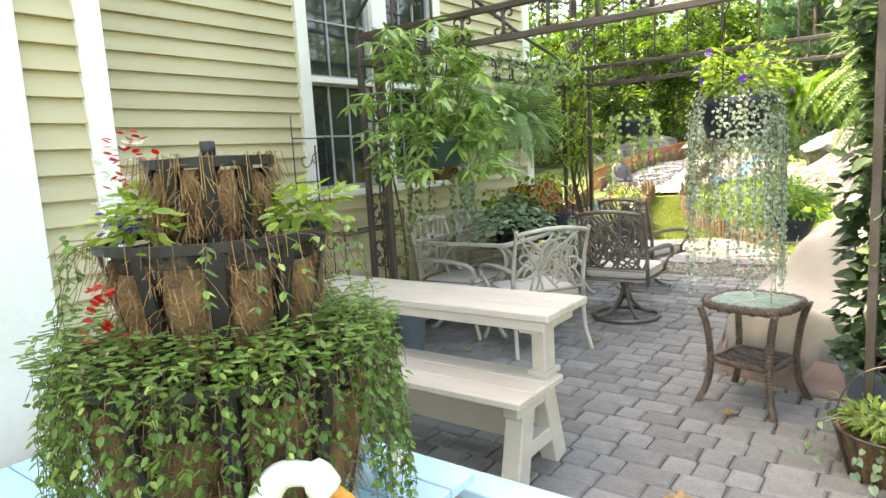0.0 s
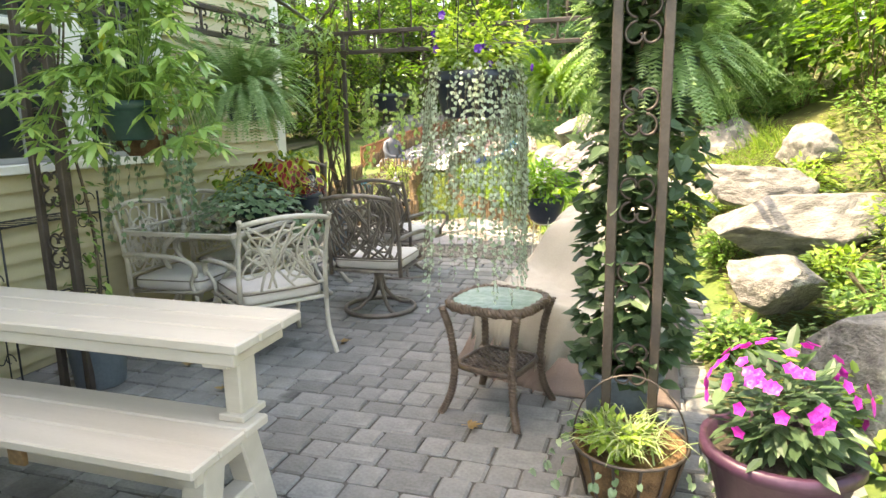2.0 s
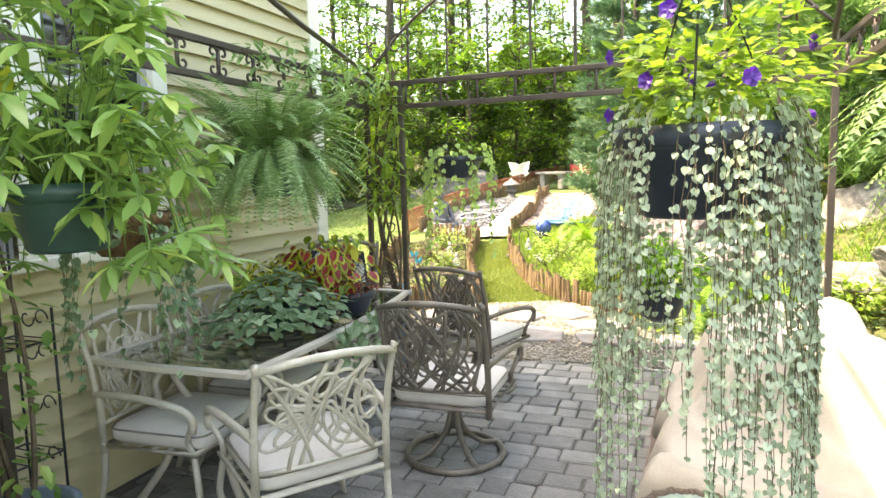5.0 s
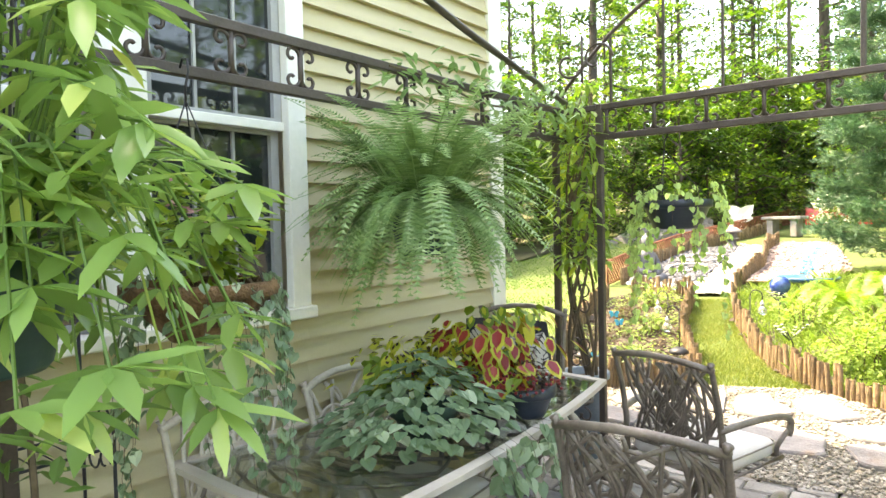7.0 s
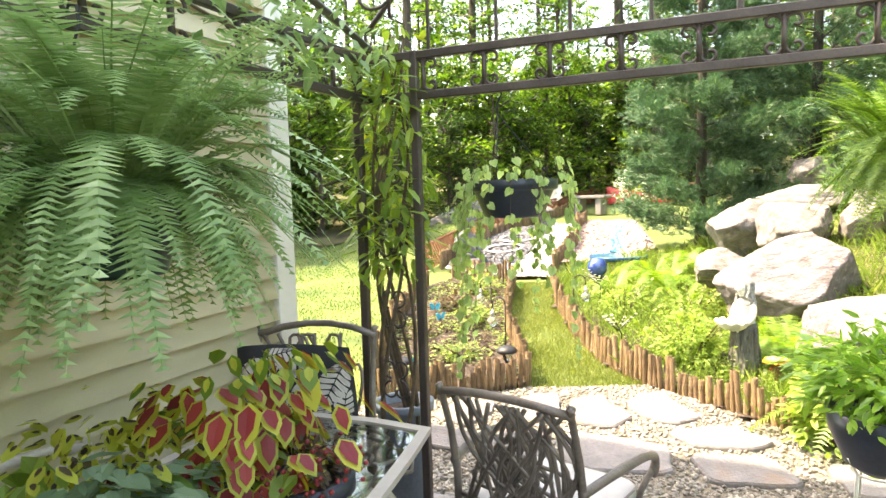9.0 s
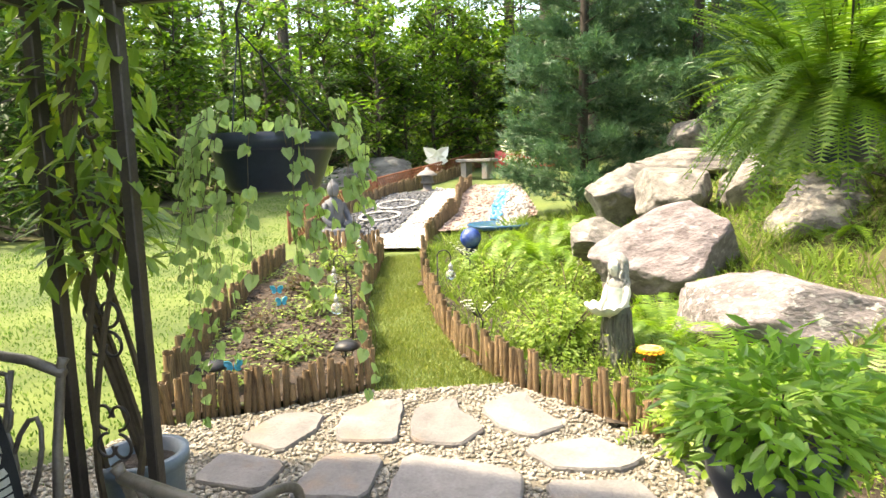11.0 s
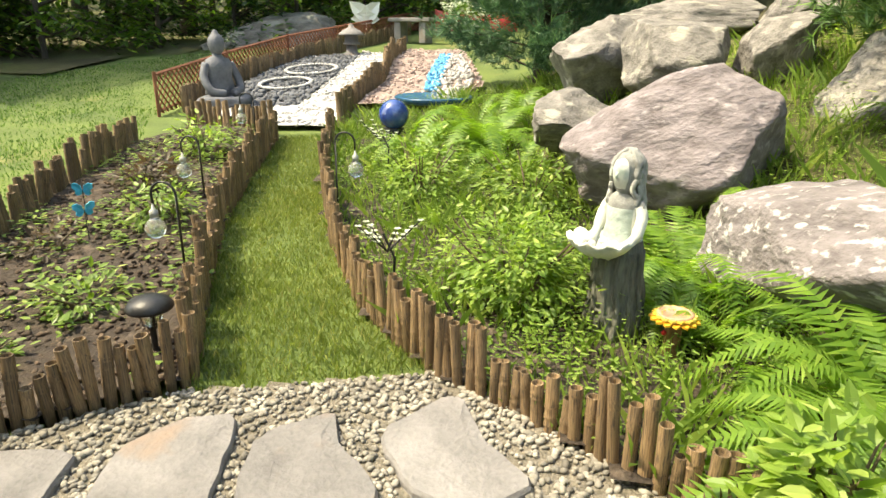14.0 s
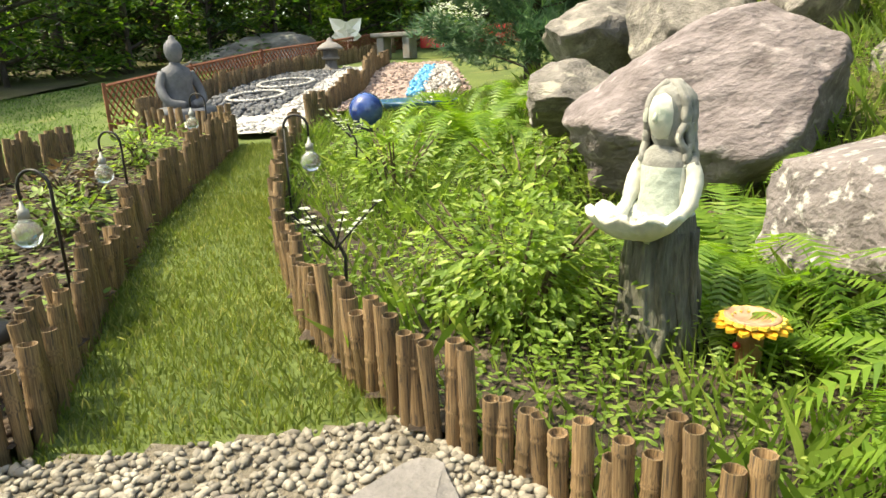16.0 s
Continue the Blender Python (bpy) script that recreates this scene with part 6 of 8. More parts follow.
# the tiered planter on the blue table
def tier_planter():
    t = thing("tiered_planter", "three-tier fibre-lined planter with trailing vinca and begonias on the blue table", "planter", -1.4, 0.94, 0.45)
    r = random.Random(12)
    for zr, rr, h in ((1.0, 0.142, 0.2), (0.82, 0.265, 0.3), (0.54, 0.365, 0.42)):
        tier = part("tier", MB().lathe([(rr + 0.012, zr - 0.022), (rr + 0.014, zr), (rr - 0.004, zr), (rr - 0.004, zr - 0.022)], 40, cap=False), M_BLACKMETAL, t, "flat black metal tier rim")
        part("fibre_liner", MB().lathe([(rr * 0.6, zr - h), (rr * 0.74, zr - h * 0.75), (rr * 0.86, zr - h * 0.3), (rr * 0.9, zr - 0.03), (rr * 0.8, zr - 0.04), (0.02, zr - 0.06)], 32), M_SOIL, tier, "dark soil-stained fibre lining", True)
        n, fz = 10, MB()
        for k in range(n):
            a = 2 * math.pi * k / n
            w = Matrix.Rotation(a, 4, "Z")
            bar = MB().add([w @ Vector(p) for p in ((rr * 1.0, -0.017, zr), (rr * 1.0, 0.017, zr), (rr * 0.76, 0.017, zr - h), (rr * 0.76, -0.017, zr - h), (rr + 0.008, -0.017, zr), (rr + 0.008, 0.017, zr), (rr * 0.76 + 0.008, 0.017, zr - h), (rr * 0.76 + 0.008, -0.017, zr - h))],
                     [(0, 1, 2, 3), (4, 7, 6, 5), (0, 4, 5, 1), (3, 2, 6, 7), (1, 5, 6, 2), (0, 3, 7, 4)])
            part("cage_bar", bar, M_BLACKMETAL, tier)
            tuft = MB()
            # a bundle of fibre pressed out between two bars
            b0 = a + math.pi / n
            half = math.pi / n * 0.8
            top, low = zr - h * r.uniform(0.12, 0.3), zr - h * r.uniform(0.86, 1.0)
            o = len(tuft.v)
            for i in range(9):
                u = i / 8
                z = top + (low - top) * u
                q0 = rr * (0.98 - 0.24 * (zr - z) / h)
                for j in range(9):
                    v = j / 4 - 1
                    bulge = (1 - v * v) ** 0.5 * math.sin(math.pi * min(0.94, 0.1 + u * 0.9)) ** 0.6
                    q = q0 - 0.02 + 0.045 * bulge + 0.008 * noise.noise((k + v * 2, u * 5, zr * 9))
                    g = b0 + half * v * (0.75 + 0.25 * math.sin(math.pi * u))
                    tuft.v.append((q * math.cos(g), q * math.sin(g), z))
            tuft.f += [(o + i * 9 + j, o + i * 9 + j + 1, o + (i + 1) * 9 + j + 1, o + (i + 1) * 9 + j) for i in range(8) for j in range(8)]
            part("fibre_tuft", tuft, M_COCO, tier, "", True)
            for i in range(80):
                g, z = b0 + half * r.uniform(-1, 1), top + (low - top) * r.uniform(-0.12, 1.0)
                q = rr * (0.98 - 0.24 * (zr - z) / h) + 0.02 * (1 - ((g - b0) / half) ** 2) + r.uniform(-0.01, 0.012)
                p = Vector((q * math.cos(g), q * math.sin(g), z))
                d = Vector((math.cos(g), math.sin(g), 0)) * r.uniform(0.1, 0.5) + Vector((-math.sin(g), math.cos(g), 0)) * r.gauss(0, 0.35) - UP * r.uniform(0.2, 1.2)
                e = r.uniform(0.03, 0.07)
                fz.tube([p, p + d * e * 0.5 + UP * 0.006, p + d * e], 0.0009, 3)
        for i in range(60):
            g = r.uniform(0, 6.28)
            p = Vector((rr * math.cos(g), rr * math.sin(g), zr))
            d = Vector((math.cos(g) * 0.25 + r.gauss(0, 0.2), math.sin(g) * 0.25 + r.gauss(0, 0.2), 0))
            e = r.uniform(0.03, 0.1)
            fz.tube([p, p + d * 0.06 + UP * 0.01, p + d * 0.09 - UP * e], 0.001, 3)
        part("fibre_strands", fz, M_STRAW, tier, "loose straw-coloured fibres")
    part("top_plate", MB().lathe([(0.142, 0.985), (0.142, 1.0), (0.03, 1.005)], 30), M_BLACKMETAL, t, "", True)
    part("spout", MB().lathe([(0.018, 1.0), (0.018, 1.04), (0.012, 1.04), (0.012, 1.01)], 14), M_BLACKMETAL, t, "", True)
    part("post", MB().lathe([(0.025, 0.0), (0.025, 1.0)], 10), M_BLACKMETAL, t)
    lv, st = MB(), MB()
    for i in range(300):
        a = r.uniform(0, 6.28)
        q = 0.35 + r.uniform(-0.04, 0.03)
        strand(lv, st, (q * math.cos(a), q * math.sin(a), 0.55 + r.uniform(-0.02, 0.06)), r.uniform(0.08, 0.58) if r.random() < 0.8 else 0.62, r, 0.024, 0.62, "leaf", 0.03, 0.026, Vector((math.cos(a), math.sin(a), 0)) * 0.8)
    for i in range(34):
        a = r.uniform(0, 6.28)
        strand(lv, st, (0.27 * math.cos(a), 0.27 * math.sin(a), 0.82), r.uniform(0.06, 0.3), r, 0.026, 0.6, "leaf", 0.05, 0.04, Vector((math.cos(a), math.sin(a), 0)))
    for i in range(2300):
        a, q = r.uniform(0, 6.28), r.uniform(0.22, 0.44)
        L = r.uniform(0.02, 0.036)
        lv.leaf((q * math.cos(a), q * math.sin(a), 0.56 + r.uniform(-0.03, 0.1) * (1 - abs(q - 0.33) * 4)), away(r, 0.2), UP, L, L * 0.55, 0.2)
    part("trailing_vinca", lv, L_VINCA, t, "small glossy trailing leaves")
    part("stem_growth", st, M_STEM, t)
    tp = MB()
    for cx, cy, n in ((-0.22, -0.05, 240), (0.2, 0.1, 150), (0.03, -0.22, 70), (-0.05, 0.2, 60)):
        m = leafmass(n, 0.12, 0.12, 0.09, r, 0.025, 0.05, 0.6)
        tp.add([(a + cx, b + cy, c + 0.87) for a, b, c in m.v], m.f)
    part("begonia_foliage", tp, L_BUSH, t, "light green begonia leaves")
    for mtl, n, spots in ((L_REDF, 12, ((-0.3, -0.06, 0.97), (-0.22, -0.12, 1.03), (-0.2, -0.06, 1.04), (0.05, -0.32, 0.72), (0.08, -0.33, 0.66))), (L_WHITEF, 10, ((-0.16, -0.12, 1.03), (-0.26, -0.08, 0.95), (-0.2, -0.16, 0.98), (-0.22, -0.14, 0.9))), (L_VIOLET, 8, ((-0.04, -0.24, 0.86), (0.1, -0.25, 0.85)))):
        fl = MB()
        for p in spots:
            for k in range(n):
                fl.leaf(Vector(p) + Vector((r.gauss(0, 0.016), r.gauss(0, 0.016), r.gauss(0, 0.016))), away(r, r.uniform(-0.3, 0.8)), UP, 0.026, 0.02, 0, 0.6)
        part("flowers", fl, mtl, t)


tier_planter()


def blue_table():
    t = thing("blue_table", "pale blue painted board table with a lower bench", "table")
    for i in range(9):
        y = 0.38 + i * 0.13
        part("board", MB().box(-2.5, -1.08, y, y + 0.125, 0.415, 0.45, 0.004), M_BLUE, t)
    for x in (-2.35, -1.2):
        for y in (0.45, 1.3):
            part("leg", MB().box(x - 0.04, x + 0.04, y - 0.04, y + 0.04, 0, 0.415, 0.004), M_BLUE, t)
    b = thing("blue_bench", "pale blue painted board bench beside the table", "bench")
    for i in range(1):
        y = 1.565
        part("board", MB().box(-2.3, -0.7, y, y + 0.125, 0.33, 0.365, 0.004), M_BLUE, b)
    for x in (-2.15, -0.95):
        part("leg", MB().box(x - 0.04, x + 0.04, 1.58, 1.68, 0, 0.33, 0.004), M_BLUE, b)


blue_table()


def swan(x, y, z, s, rz, material, label, beak=None):
    t = thing("swan_ornament", label, "ornament", x, y, z, rz)
    body = MB()
    prof = [(0.02, -0.2), (0.075, -0.17), (0.11, -0.08), (0.115, 0.02), (0.09, 0.1), (0.045, 0.15), (0.01, 0.17)]
    body.lathe([(a * s, b * s) for a, b in prof], 18, Matrix.Translation((0, 0, 0.1 * s)) @ Matrix.Rotation(radians(80), 4, "X"))
    neck = curve([(0, -0.12 * s, 0.13 * s), (0, -0.2 * s, 0.2 * s), (0, -0.16 * s, 0.33 * s), (0, -0.2 * s, 0.4 * s), (0, -0.27 * s, 0.39 * s), (0, -0.3 * s, 0.35 * s)], 6)
    k = len(neck)
    body.tube(neck, [s * (0.05 - 0.022 * min(1, i / k * 1.4)) + (0.012 * s if i > k - 8 else 0) for i in range(k)], 10)
    part("body", body, material, t, "", True)
    if beak:
        part("beak", MB().tube([(0, -0.3 * s, 0.355 * s), (0, -0.34 * s, 0.325 * s), (0, -0.375 * s, 0.30 * s)], [0.022 * s, 0.015 * s, 0.004 * s], 8), beak, t, "orange beak", True)


swan(-1.12, 0.62, 0.45, 0.9, 140, M_WHITE, "white swan ornament with orange beak on the blue table", mat("orange_paint", (0.6, 0.22, 0.02), (0.7, 0.3, 0.05), 0.5))
swan(-1.5, 1.44, 0.45, 0.52, 40, mat("grey_cast_stone", (0.32, 0.38, 0.4), (0.48, 0.53, 0.54), 0.8, 10, 0.4, 60), "pale grey stone swan planter on the blue table")


def squirrel():
    mb = MB().lathe([(0.01, 0), (0.03, 0.005), (0.033, 0.03), (0.022, 0.06), (0.016, 0.068), (0.02, 0.082), (0.012, 0.1), (0.003, 0.103)], 12)
    mb.tube([(0, 0.03, 0.01), (0, 0.05, 0.04), (0, 0.045, 0.075), (0, 0.055, 0.095)], [0.012, 0.02, 0.018, 0.008], 8)
    single("squirrel_ornament", mb, M_WHITE, "small white squirrel ornament on the blue table", "ornament", -1.3, 1.43, 0.45, 30, smooth=True)


squirrel()


def driftwood():
    t = thing("plant_rack", "thin dark iron plant rack with scrolled sides against the house wall", "rack", -3.3, 3.45, 0)
    for y in (-0.32, 0.32):
        side = MB()
        for x in (-0.1, 0.12):
            side.tube([(x, y, 0), (x, y, 1.55 if x < 0 else 1.05)], 0.006, 5)
        for z in (0.2, 0.42, 0.64, 0.86, 1.0):
            for w in (1, -1):
                side.tube(spiral(0.01 + 0.04 * w, z, 0.045, 5, 0, w, y, "xz", 12), 0.004, 4)
        part("side_frame", side, M_BLACKMETAL, t, "", True)
    for z in (0.45, 0.92):
        sh = MB()
        for i in range(13):
            y = -0.32 + 0.64 * i / 12
            sh.tube([(-0.1, y, z), (0.12, y, z)], 0.003, 4)
        sh.tube([(-0.1, -0.32, z), (-0.1, 0.32, z), (0.12, 0.32, z), (0.12, -0.32, z)], 0.005, 5, True)
        part("shelf", sh, M_BLACKMETAL, t)
    tr = MB()
    tr.tube([(-0.12, -0.5, 0), (-0.12, -0.5, 1.75)], 0.005, 4).tube([(-0.12, -0.2, 0), (-0.12, -0.2, 1.75)], 0.005, 4)
    for z in (0.6, 0.95, 1.3, 1.6):
        tr.tube([(-0.12, -0.5, z), (-0.12, -0.2, z)], 0.004, 4)
        for w in (1, -1):
            tr.tube(spiral(-0.35 + 0.05 * w, z - 0.15, 0.06, 5, 0, w, -0.12, "yz", 12), 0.004, 4)
    part("trellis", tr, M_BLACKMETAL, t, "", True)
    boulder(-2.72, 2.25, 0.77, 0.17, 0.1, 0.035, 20, M_BOULDER, "weathered grey driftwood slab on the bench", 31)


driftwood()


def table_plants():
    r = random.Random(5)
    t = thing("potted_coleus", "pot of red coleus with yellow leaf margins on the glass table", "potted plant", -2.76, 5.16, 0.757)
    part("pot", MB().lathe(pot_profile(0.08, 0.11, 0.15), 24), M_POTBLACK, t, "", True)
    ye, re, gr, st = MB(), MB(), MB(), MB()

    def coleus(a, b, p, d, L, k):
        """One leaf with a broad margin of one colour round a centre of another."""
        up = UP + d * 0.4 + Vector((r.gauss(0, 0.15), r.gauss(0, 0.15), 0))
        a.leaf(p, d, up, L, L * 0.66, 0.22, 0.42, 0.04)
        nn = d.cross(up).normalized().cross(d)
        b.leaf(p + d * L * 0.1 + nn * 0.0045, d, up, L * k, L * 0.66 * k * 0.86, 0.2, 0.42, 0.04)

    for i in range(170):
        p = Vector((r.gauss(0.02, 0.11), r.gauss(0.02, 0.13), r.uniform(0.16, 0.47)))
        d = Vector((p.x * 3 + r.gauss(0.15, 0.4), p.y * 3 + r.gauss(-0.2, 0.4), r.uniform(-1.2, -0.1))).normalized()
        if p.z > 0.42:
            coleus(gr, ye, p, d, r.uniform(0.05, 0.08), 0.6)
        else:
            coleus(ye, re, p, d, r.uniform(0.065, 0.11), 0.76)
    for i in range(30):
        L = r.uniform(0.06, 0.1)
        gr.roundleaf(Vector((r.gauss(0, 0.12), r.gauss(0, 0.12), r.uniform(0.1, 0.35))), away(r, -0.4), UP, L, L * 0.7)
    y2 = thing("potted_coleus", "pot of yellow frilled coleus with dark centres on the glass table", "potted plant", -2.98, 4.92, 0.757)
    part("pot", MB().lathe(pot_profile(0.07, 0.1, 0.13), 24), M_POTGREEN, y2, "", True)
    yy, yd, yg = MB(), MB(), MB()
    for i in range(210):
        p = Vector((r.gauss(0.02, 0.1), r.gauss(0.0, 0.13), r.uniform(0.12, 0.36)))
        d = Vector((p.x * 3 + r.gauss(0.1, 0.5), p.y * 3 + r.gauss(-0.2, 0.5), r.uniform(-0.9, 0.3))).normalized()
        coleus(yy, yd, p, d, r.uniform(0.035, 0.06), 0.6 if r.random() < 0.5 else 0.4)
    for i in range(12):
        L = r.uniform(0.08, 0.12)
        yg.roundleaf(Vector((r.uniform(-0.15, 0.05), r.uniform(-0.25, -0.1), r.uniform(0.12, 0.3))), away(r, -0.9), UP + Vector((0.6, -0.6, 0)), L, L * 0.75)
    part("yellow_leaves", yy, L_COLY, y2, "small frilled yellow leaves")
    part("red_leaves", yd, L_BERRY, y2, "dark leaf centres")
    part("green_leaves", yg, L_BUSH, y2, "broad light green leaves")
    part("yellow_leaves", ye, L_COLY, t, "yellow leaf margins")
    part("red_leaves", re, L_COLR, t, "dark red leaf centres")
    part("green_leaves", gr, L_COLG, t)
    v = thing("variegated_ivy", "grey-green variegated ivy sprawling over the glass table", "potted plant", -2.78, 4.76, 0.757)
    part("pot", MB().lathe(pot_profile(0.09, 0.12, 0.13), 24), M_POTGREEN, v, "", True)
    lv, st = MB(), MB()
    for i in range(540):
        a = r.uniform(0, 6.28)
        q = r.random() ** 0.6
        p = Vector((0.3 * q * math.cos(a), 0.45 * q * math.sin(a), 0.03 + 0.22 * (1 - q) + r.uniform(0, 0.1)))
        L = r.uniform(0.035, 0.066)
        lv.roundleaf(p, Vector((math.cos(a), math.sin(a), -0.3)) + away(r) * 0.6, UP, L, L * 0.95)
    for i in range(9):
        strand(lv, st, (0.34, -0.1 + 0.05 * i, 0.05), r.uniform(0.1, 0.35), r, 0.06, 0.9, "round", 0.04, 0.05, Vector((1, 0, 0)))
    part("foliage", lv, L_VAR, v, "grey-green leaves with pale edges")
    part("stem_growth", st, M_STEM, v)
    b = thing("berry_plant", "bronze-leaved plant with small red berries on the table", "potted plant", -2.6, 5.22, 0.757)
    part("pot", MB().lathe(pot_profile(0.08, 0.11, 0.13), 24), M_POTBLACK, b, "", True)
    m = leafmass(420, 0.17, 0.17, 0.09, r, 0.018, 0.034, 0.5)
    m.v = [(x, y, z + 0.15) for x, y, z in m.v]
    part("foliage", m, L_BERRY, b)
    be = MB()
    for i in range(70):
        d = Vector((r.gauss(0.2, 1), r.gauss(-0.4, 1), r.gauss(0, 0.6))).normalized() * r.uniform(0.13, 0.17)
        be.lathe([(0.001, -0.007), (0.006, -0.004), (0.0075, 0.001), (0.005, 0.005), (0.001, 0.007)], 8, Matrix.Translation((d.x, d.y, d.z * 0.6 + 0.16)))
    part("berries", be, mat("red_berry", (0.16, 0.01, 0.015), (0.28, 0.025, 0.03), 0.35), b, "shiny red berries", True)


table_plants()


def bush(name, label, x, y, rx, ry, rz, n, l0, l1, leafm, seed, ratio=0.45, lift=0.6, group="", shape="leaf"):
    z = ground_h(x, y)
    t = thing(name, label, "shrub", x, y, z, 0, group)
    r = random.Random(seed)
    m = leafmass(n, rx, ry, rz, r, l0, l1, ratio, shape, 0.15)
    m.v = [(a, b, max(0.02, c + rz * lift)) for a, b, c in m.v]
    st = MB()
    for i in range(9):
        d = away(r, 0)
        st.tube([(d.x * 0.03, d.y * 0.03, -0.05), (d.x * rx * 0.3, d.y * ry * 0.3, rz * 0.6), (d.x * rx * 0.6, d.y * ry * 0.6, rz * 1.1)], [0.008, 0.006, 0.003], 4)
    part("stem_growth", st, M_STEM, t)
    part("foliage", m, leafm, t)
    return t


bush("leafy_shrub", "bright green small-leaved shrub in the weedy bed", -1.78, 9.3, 0.5, 0.42, 0.33, 2400, 0.025, 0.05, L_BUSH, 41)
bush("leafy_shrub", "yellow-green shrub near the bamboo edging", -2.45, 10.7, 0.42, 0.5, 0.3, 900, 0.03, 0.06, L_BUSH, 42)
bush("leafy_shrub", "green shrub in front of the ferns", -1.75, 10.6, 0.5, 0.5, 0.28, 900, 0.03, 0.06, L_WEED, 43)
bush("leafy_shrub", "small green shrub in the mulched bed", -3.85, 10.0, 0.3, 0.35, 0.2, 500, 0.03, 0.06, L_WEED, 44)
bush("leafy_shrub", "pale green shrub at the back of the mulched bed", -4.35, 11.5, 0.4, 0.35, 0.24, 500, 0.03, 0.07, L_BUSH, 45)
bush("dark_heuchera", "dark purple-leaved plant in the mulched bed", -4.3, 10.6, 0.3, 0.3, 0.16, 260, 0.05, 0.09, L_BERRY, 46)
bush("red_heuchera", "dark red-leaved plant in the mulched bed", -4.2, 9.5, 0.25, 0.25, 0.12, 200, 0.03, 0.055, L_BERRY, 47)
bush("ground_cover", "low green leaves in the mulched bed", -3.6, 9.0, 0.3, 0.3, 0.12, 260, 0.03, 0.06, L_WEED, 48)
bush("ground_cover", "low green leaves by the front bamboo", -3.75, 8.5, 0.28, 0.2, 0.1, 160, 0.03, 0.06, L_WEED, 49)
bush("gold_shrub", "bright yellow-green shrub beyond the covered seat", -1.0, 8.0, 0.3, 0.28, 0.36, 700, 0.05, 0.09, L_BUSH, 50)
for i, (x, y, s) in enumerate(((0.9, 3.6, 0.35), (1.3, 4.8, 0.4), (1.7, 5.6, 0.5), (1.2, 5.5, 0.3), (0.5, 4.6, 0.3), (1.9, 6.8, 0.55), (1.3, 7.3, 0.4), (0.6, 6.4, 0.35), (2.3, 4.6, 0.6), (2.6, 6.0, 0.7), (2.2, 8.2, 0.6), (0.4, 7.6, 0.35))):
    bush("bank_shrub", "sunlit low shrub among the rocks of the bank", x, y, s, s, s * 0.7, 620, 0.04, 0.085, (L_BUSH, L_VINCA, L_WEED)[i % 3], 60 + i, group="bank planting")
for i, (x, y) in enumerate(((3.2, 5.0), (3.6, 7.4), (2.9, 9.4), (4.4, 6.2), (2.6, 3.4), (4.2, 9.6), (5.2, 8), (4.6, 3.8), (2.2, 8.9), (2.7, 10.0), (1.75, 9.9), (2.7, 7.7))):
    bush("bank_bush", "tall sunlit bush above the rock bank", x, y, 1.0, 1.0, 1.2, 900, 0.09, 0.17, L_BUSH if i % 2 else L_WOOD, 80 + i, lift=0.9, group="bank planting")


def laurel_pot():
    t = thing("laurel_pot", "glossy green shrub in a dark bowl on white wire stand", "potted plant", -0.97, 6.86, base_h(6.86))
    part("bowl", MB().lathe([(0.07, 0.4), (0.13, 0.44), (0.19, 0.58), (0.2, 0.66), (0.185, 0.66), (0.17, 0.6)], 28), M_POTBLACK, t, "dark blue glazed bowl", True)
    st = MB()
    for k in range(4):
        a = k * 1.571 + 0.5
        st.tube([(0.13 * math.cos(a), 0.13 * math.sin(a), 0), (0.1 * math.cos(a), 0.1 * math.sin(a), 0.4), (0.14 * math.cos(a), 0.14 * math.sin(a), 0.47)], 0.006, 5)
    for z, q in ((0.06, 0.125), (0.4, 0.1)):
        st.tube([(q * math.cos(a), q * math.sin(a), z) for a in [i * 0.3927 for i in range(16)]], 0.005, 5, True)
    part("wire_stand", st, M_WHITE, t, "white wire plant stand", True)
    r = random.Random(77)
    m = leafmass(1000, 0.42, 0.42, 0.3, r, 0.05, 0.095, 0.4, "leaf", 0.1)
    m.v = [(a, b, c + 0.79) for a, b, c in m.v]
    part("foliage", m, L_SHINY, t)
    s2 = MB()
    for i in range(12):
        d = away(r)
        s2.tube([(0, 0, 0.6), (d.x * 0.1, d.y * 0.1, 0.7), (d.x * 0.2, d.y * 0.2, 0.8)], 0.003, 4)
    part("stem_growth", s2, M_STEM, t)


laurel_pot()


def ground_fern(x, y, n, length, leafm, seed, label="light green fern growing by the boulders", rise=None):
    t = thing("garden_fern", label, "fern", x, y, ground_h(x, y), 0, "garden ferns")
    r = random.Random(seed)
    mb = MB()
    for i in range(n):
        d = away(r)
        frond(mb, d * 0.03, d, length * r.uniform(0.75, 1.15), r.uniform(1.0, 1.9), r.uniform(-0.1, 0.45), r, length * 0.15, 34)
    part("fronds", mb, leafm, t)


for i, (x, y, n, L) in enumerate(((-2.15, 12.0, 26, 0.75), (-1.05, 9.6, 22, 0.55), (-1.15, 9.3, 10, 0.35), (-0.55, 8.55, 34, 0.72), (-0.72, 8.22, 28, 0.62), (-0.2, 8.3, 26, 0.6), (-1.0, 9.5, 18, 0.55), (-2.6, 11.6, 14, 0.5), (-1.9, 11.3, 14, 0.5), (-0.55, 10.0, 10, 0.35), (-0.9, 8.9, 12, 0.4), (0.2, 10.2, 12, 0.4), (-1.9, 12.9, 16, 0.6))):
    ground_fern(x, y, n, L, L_FERNY, 100 + i)


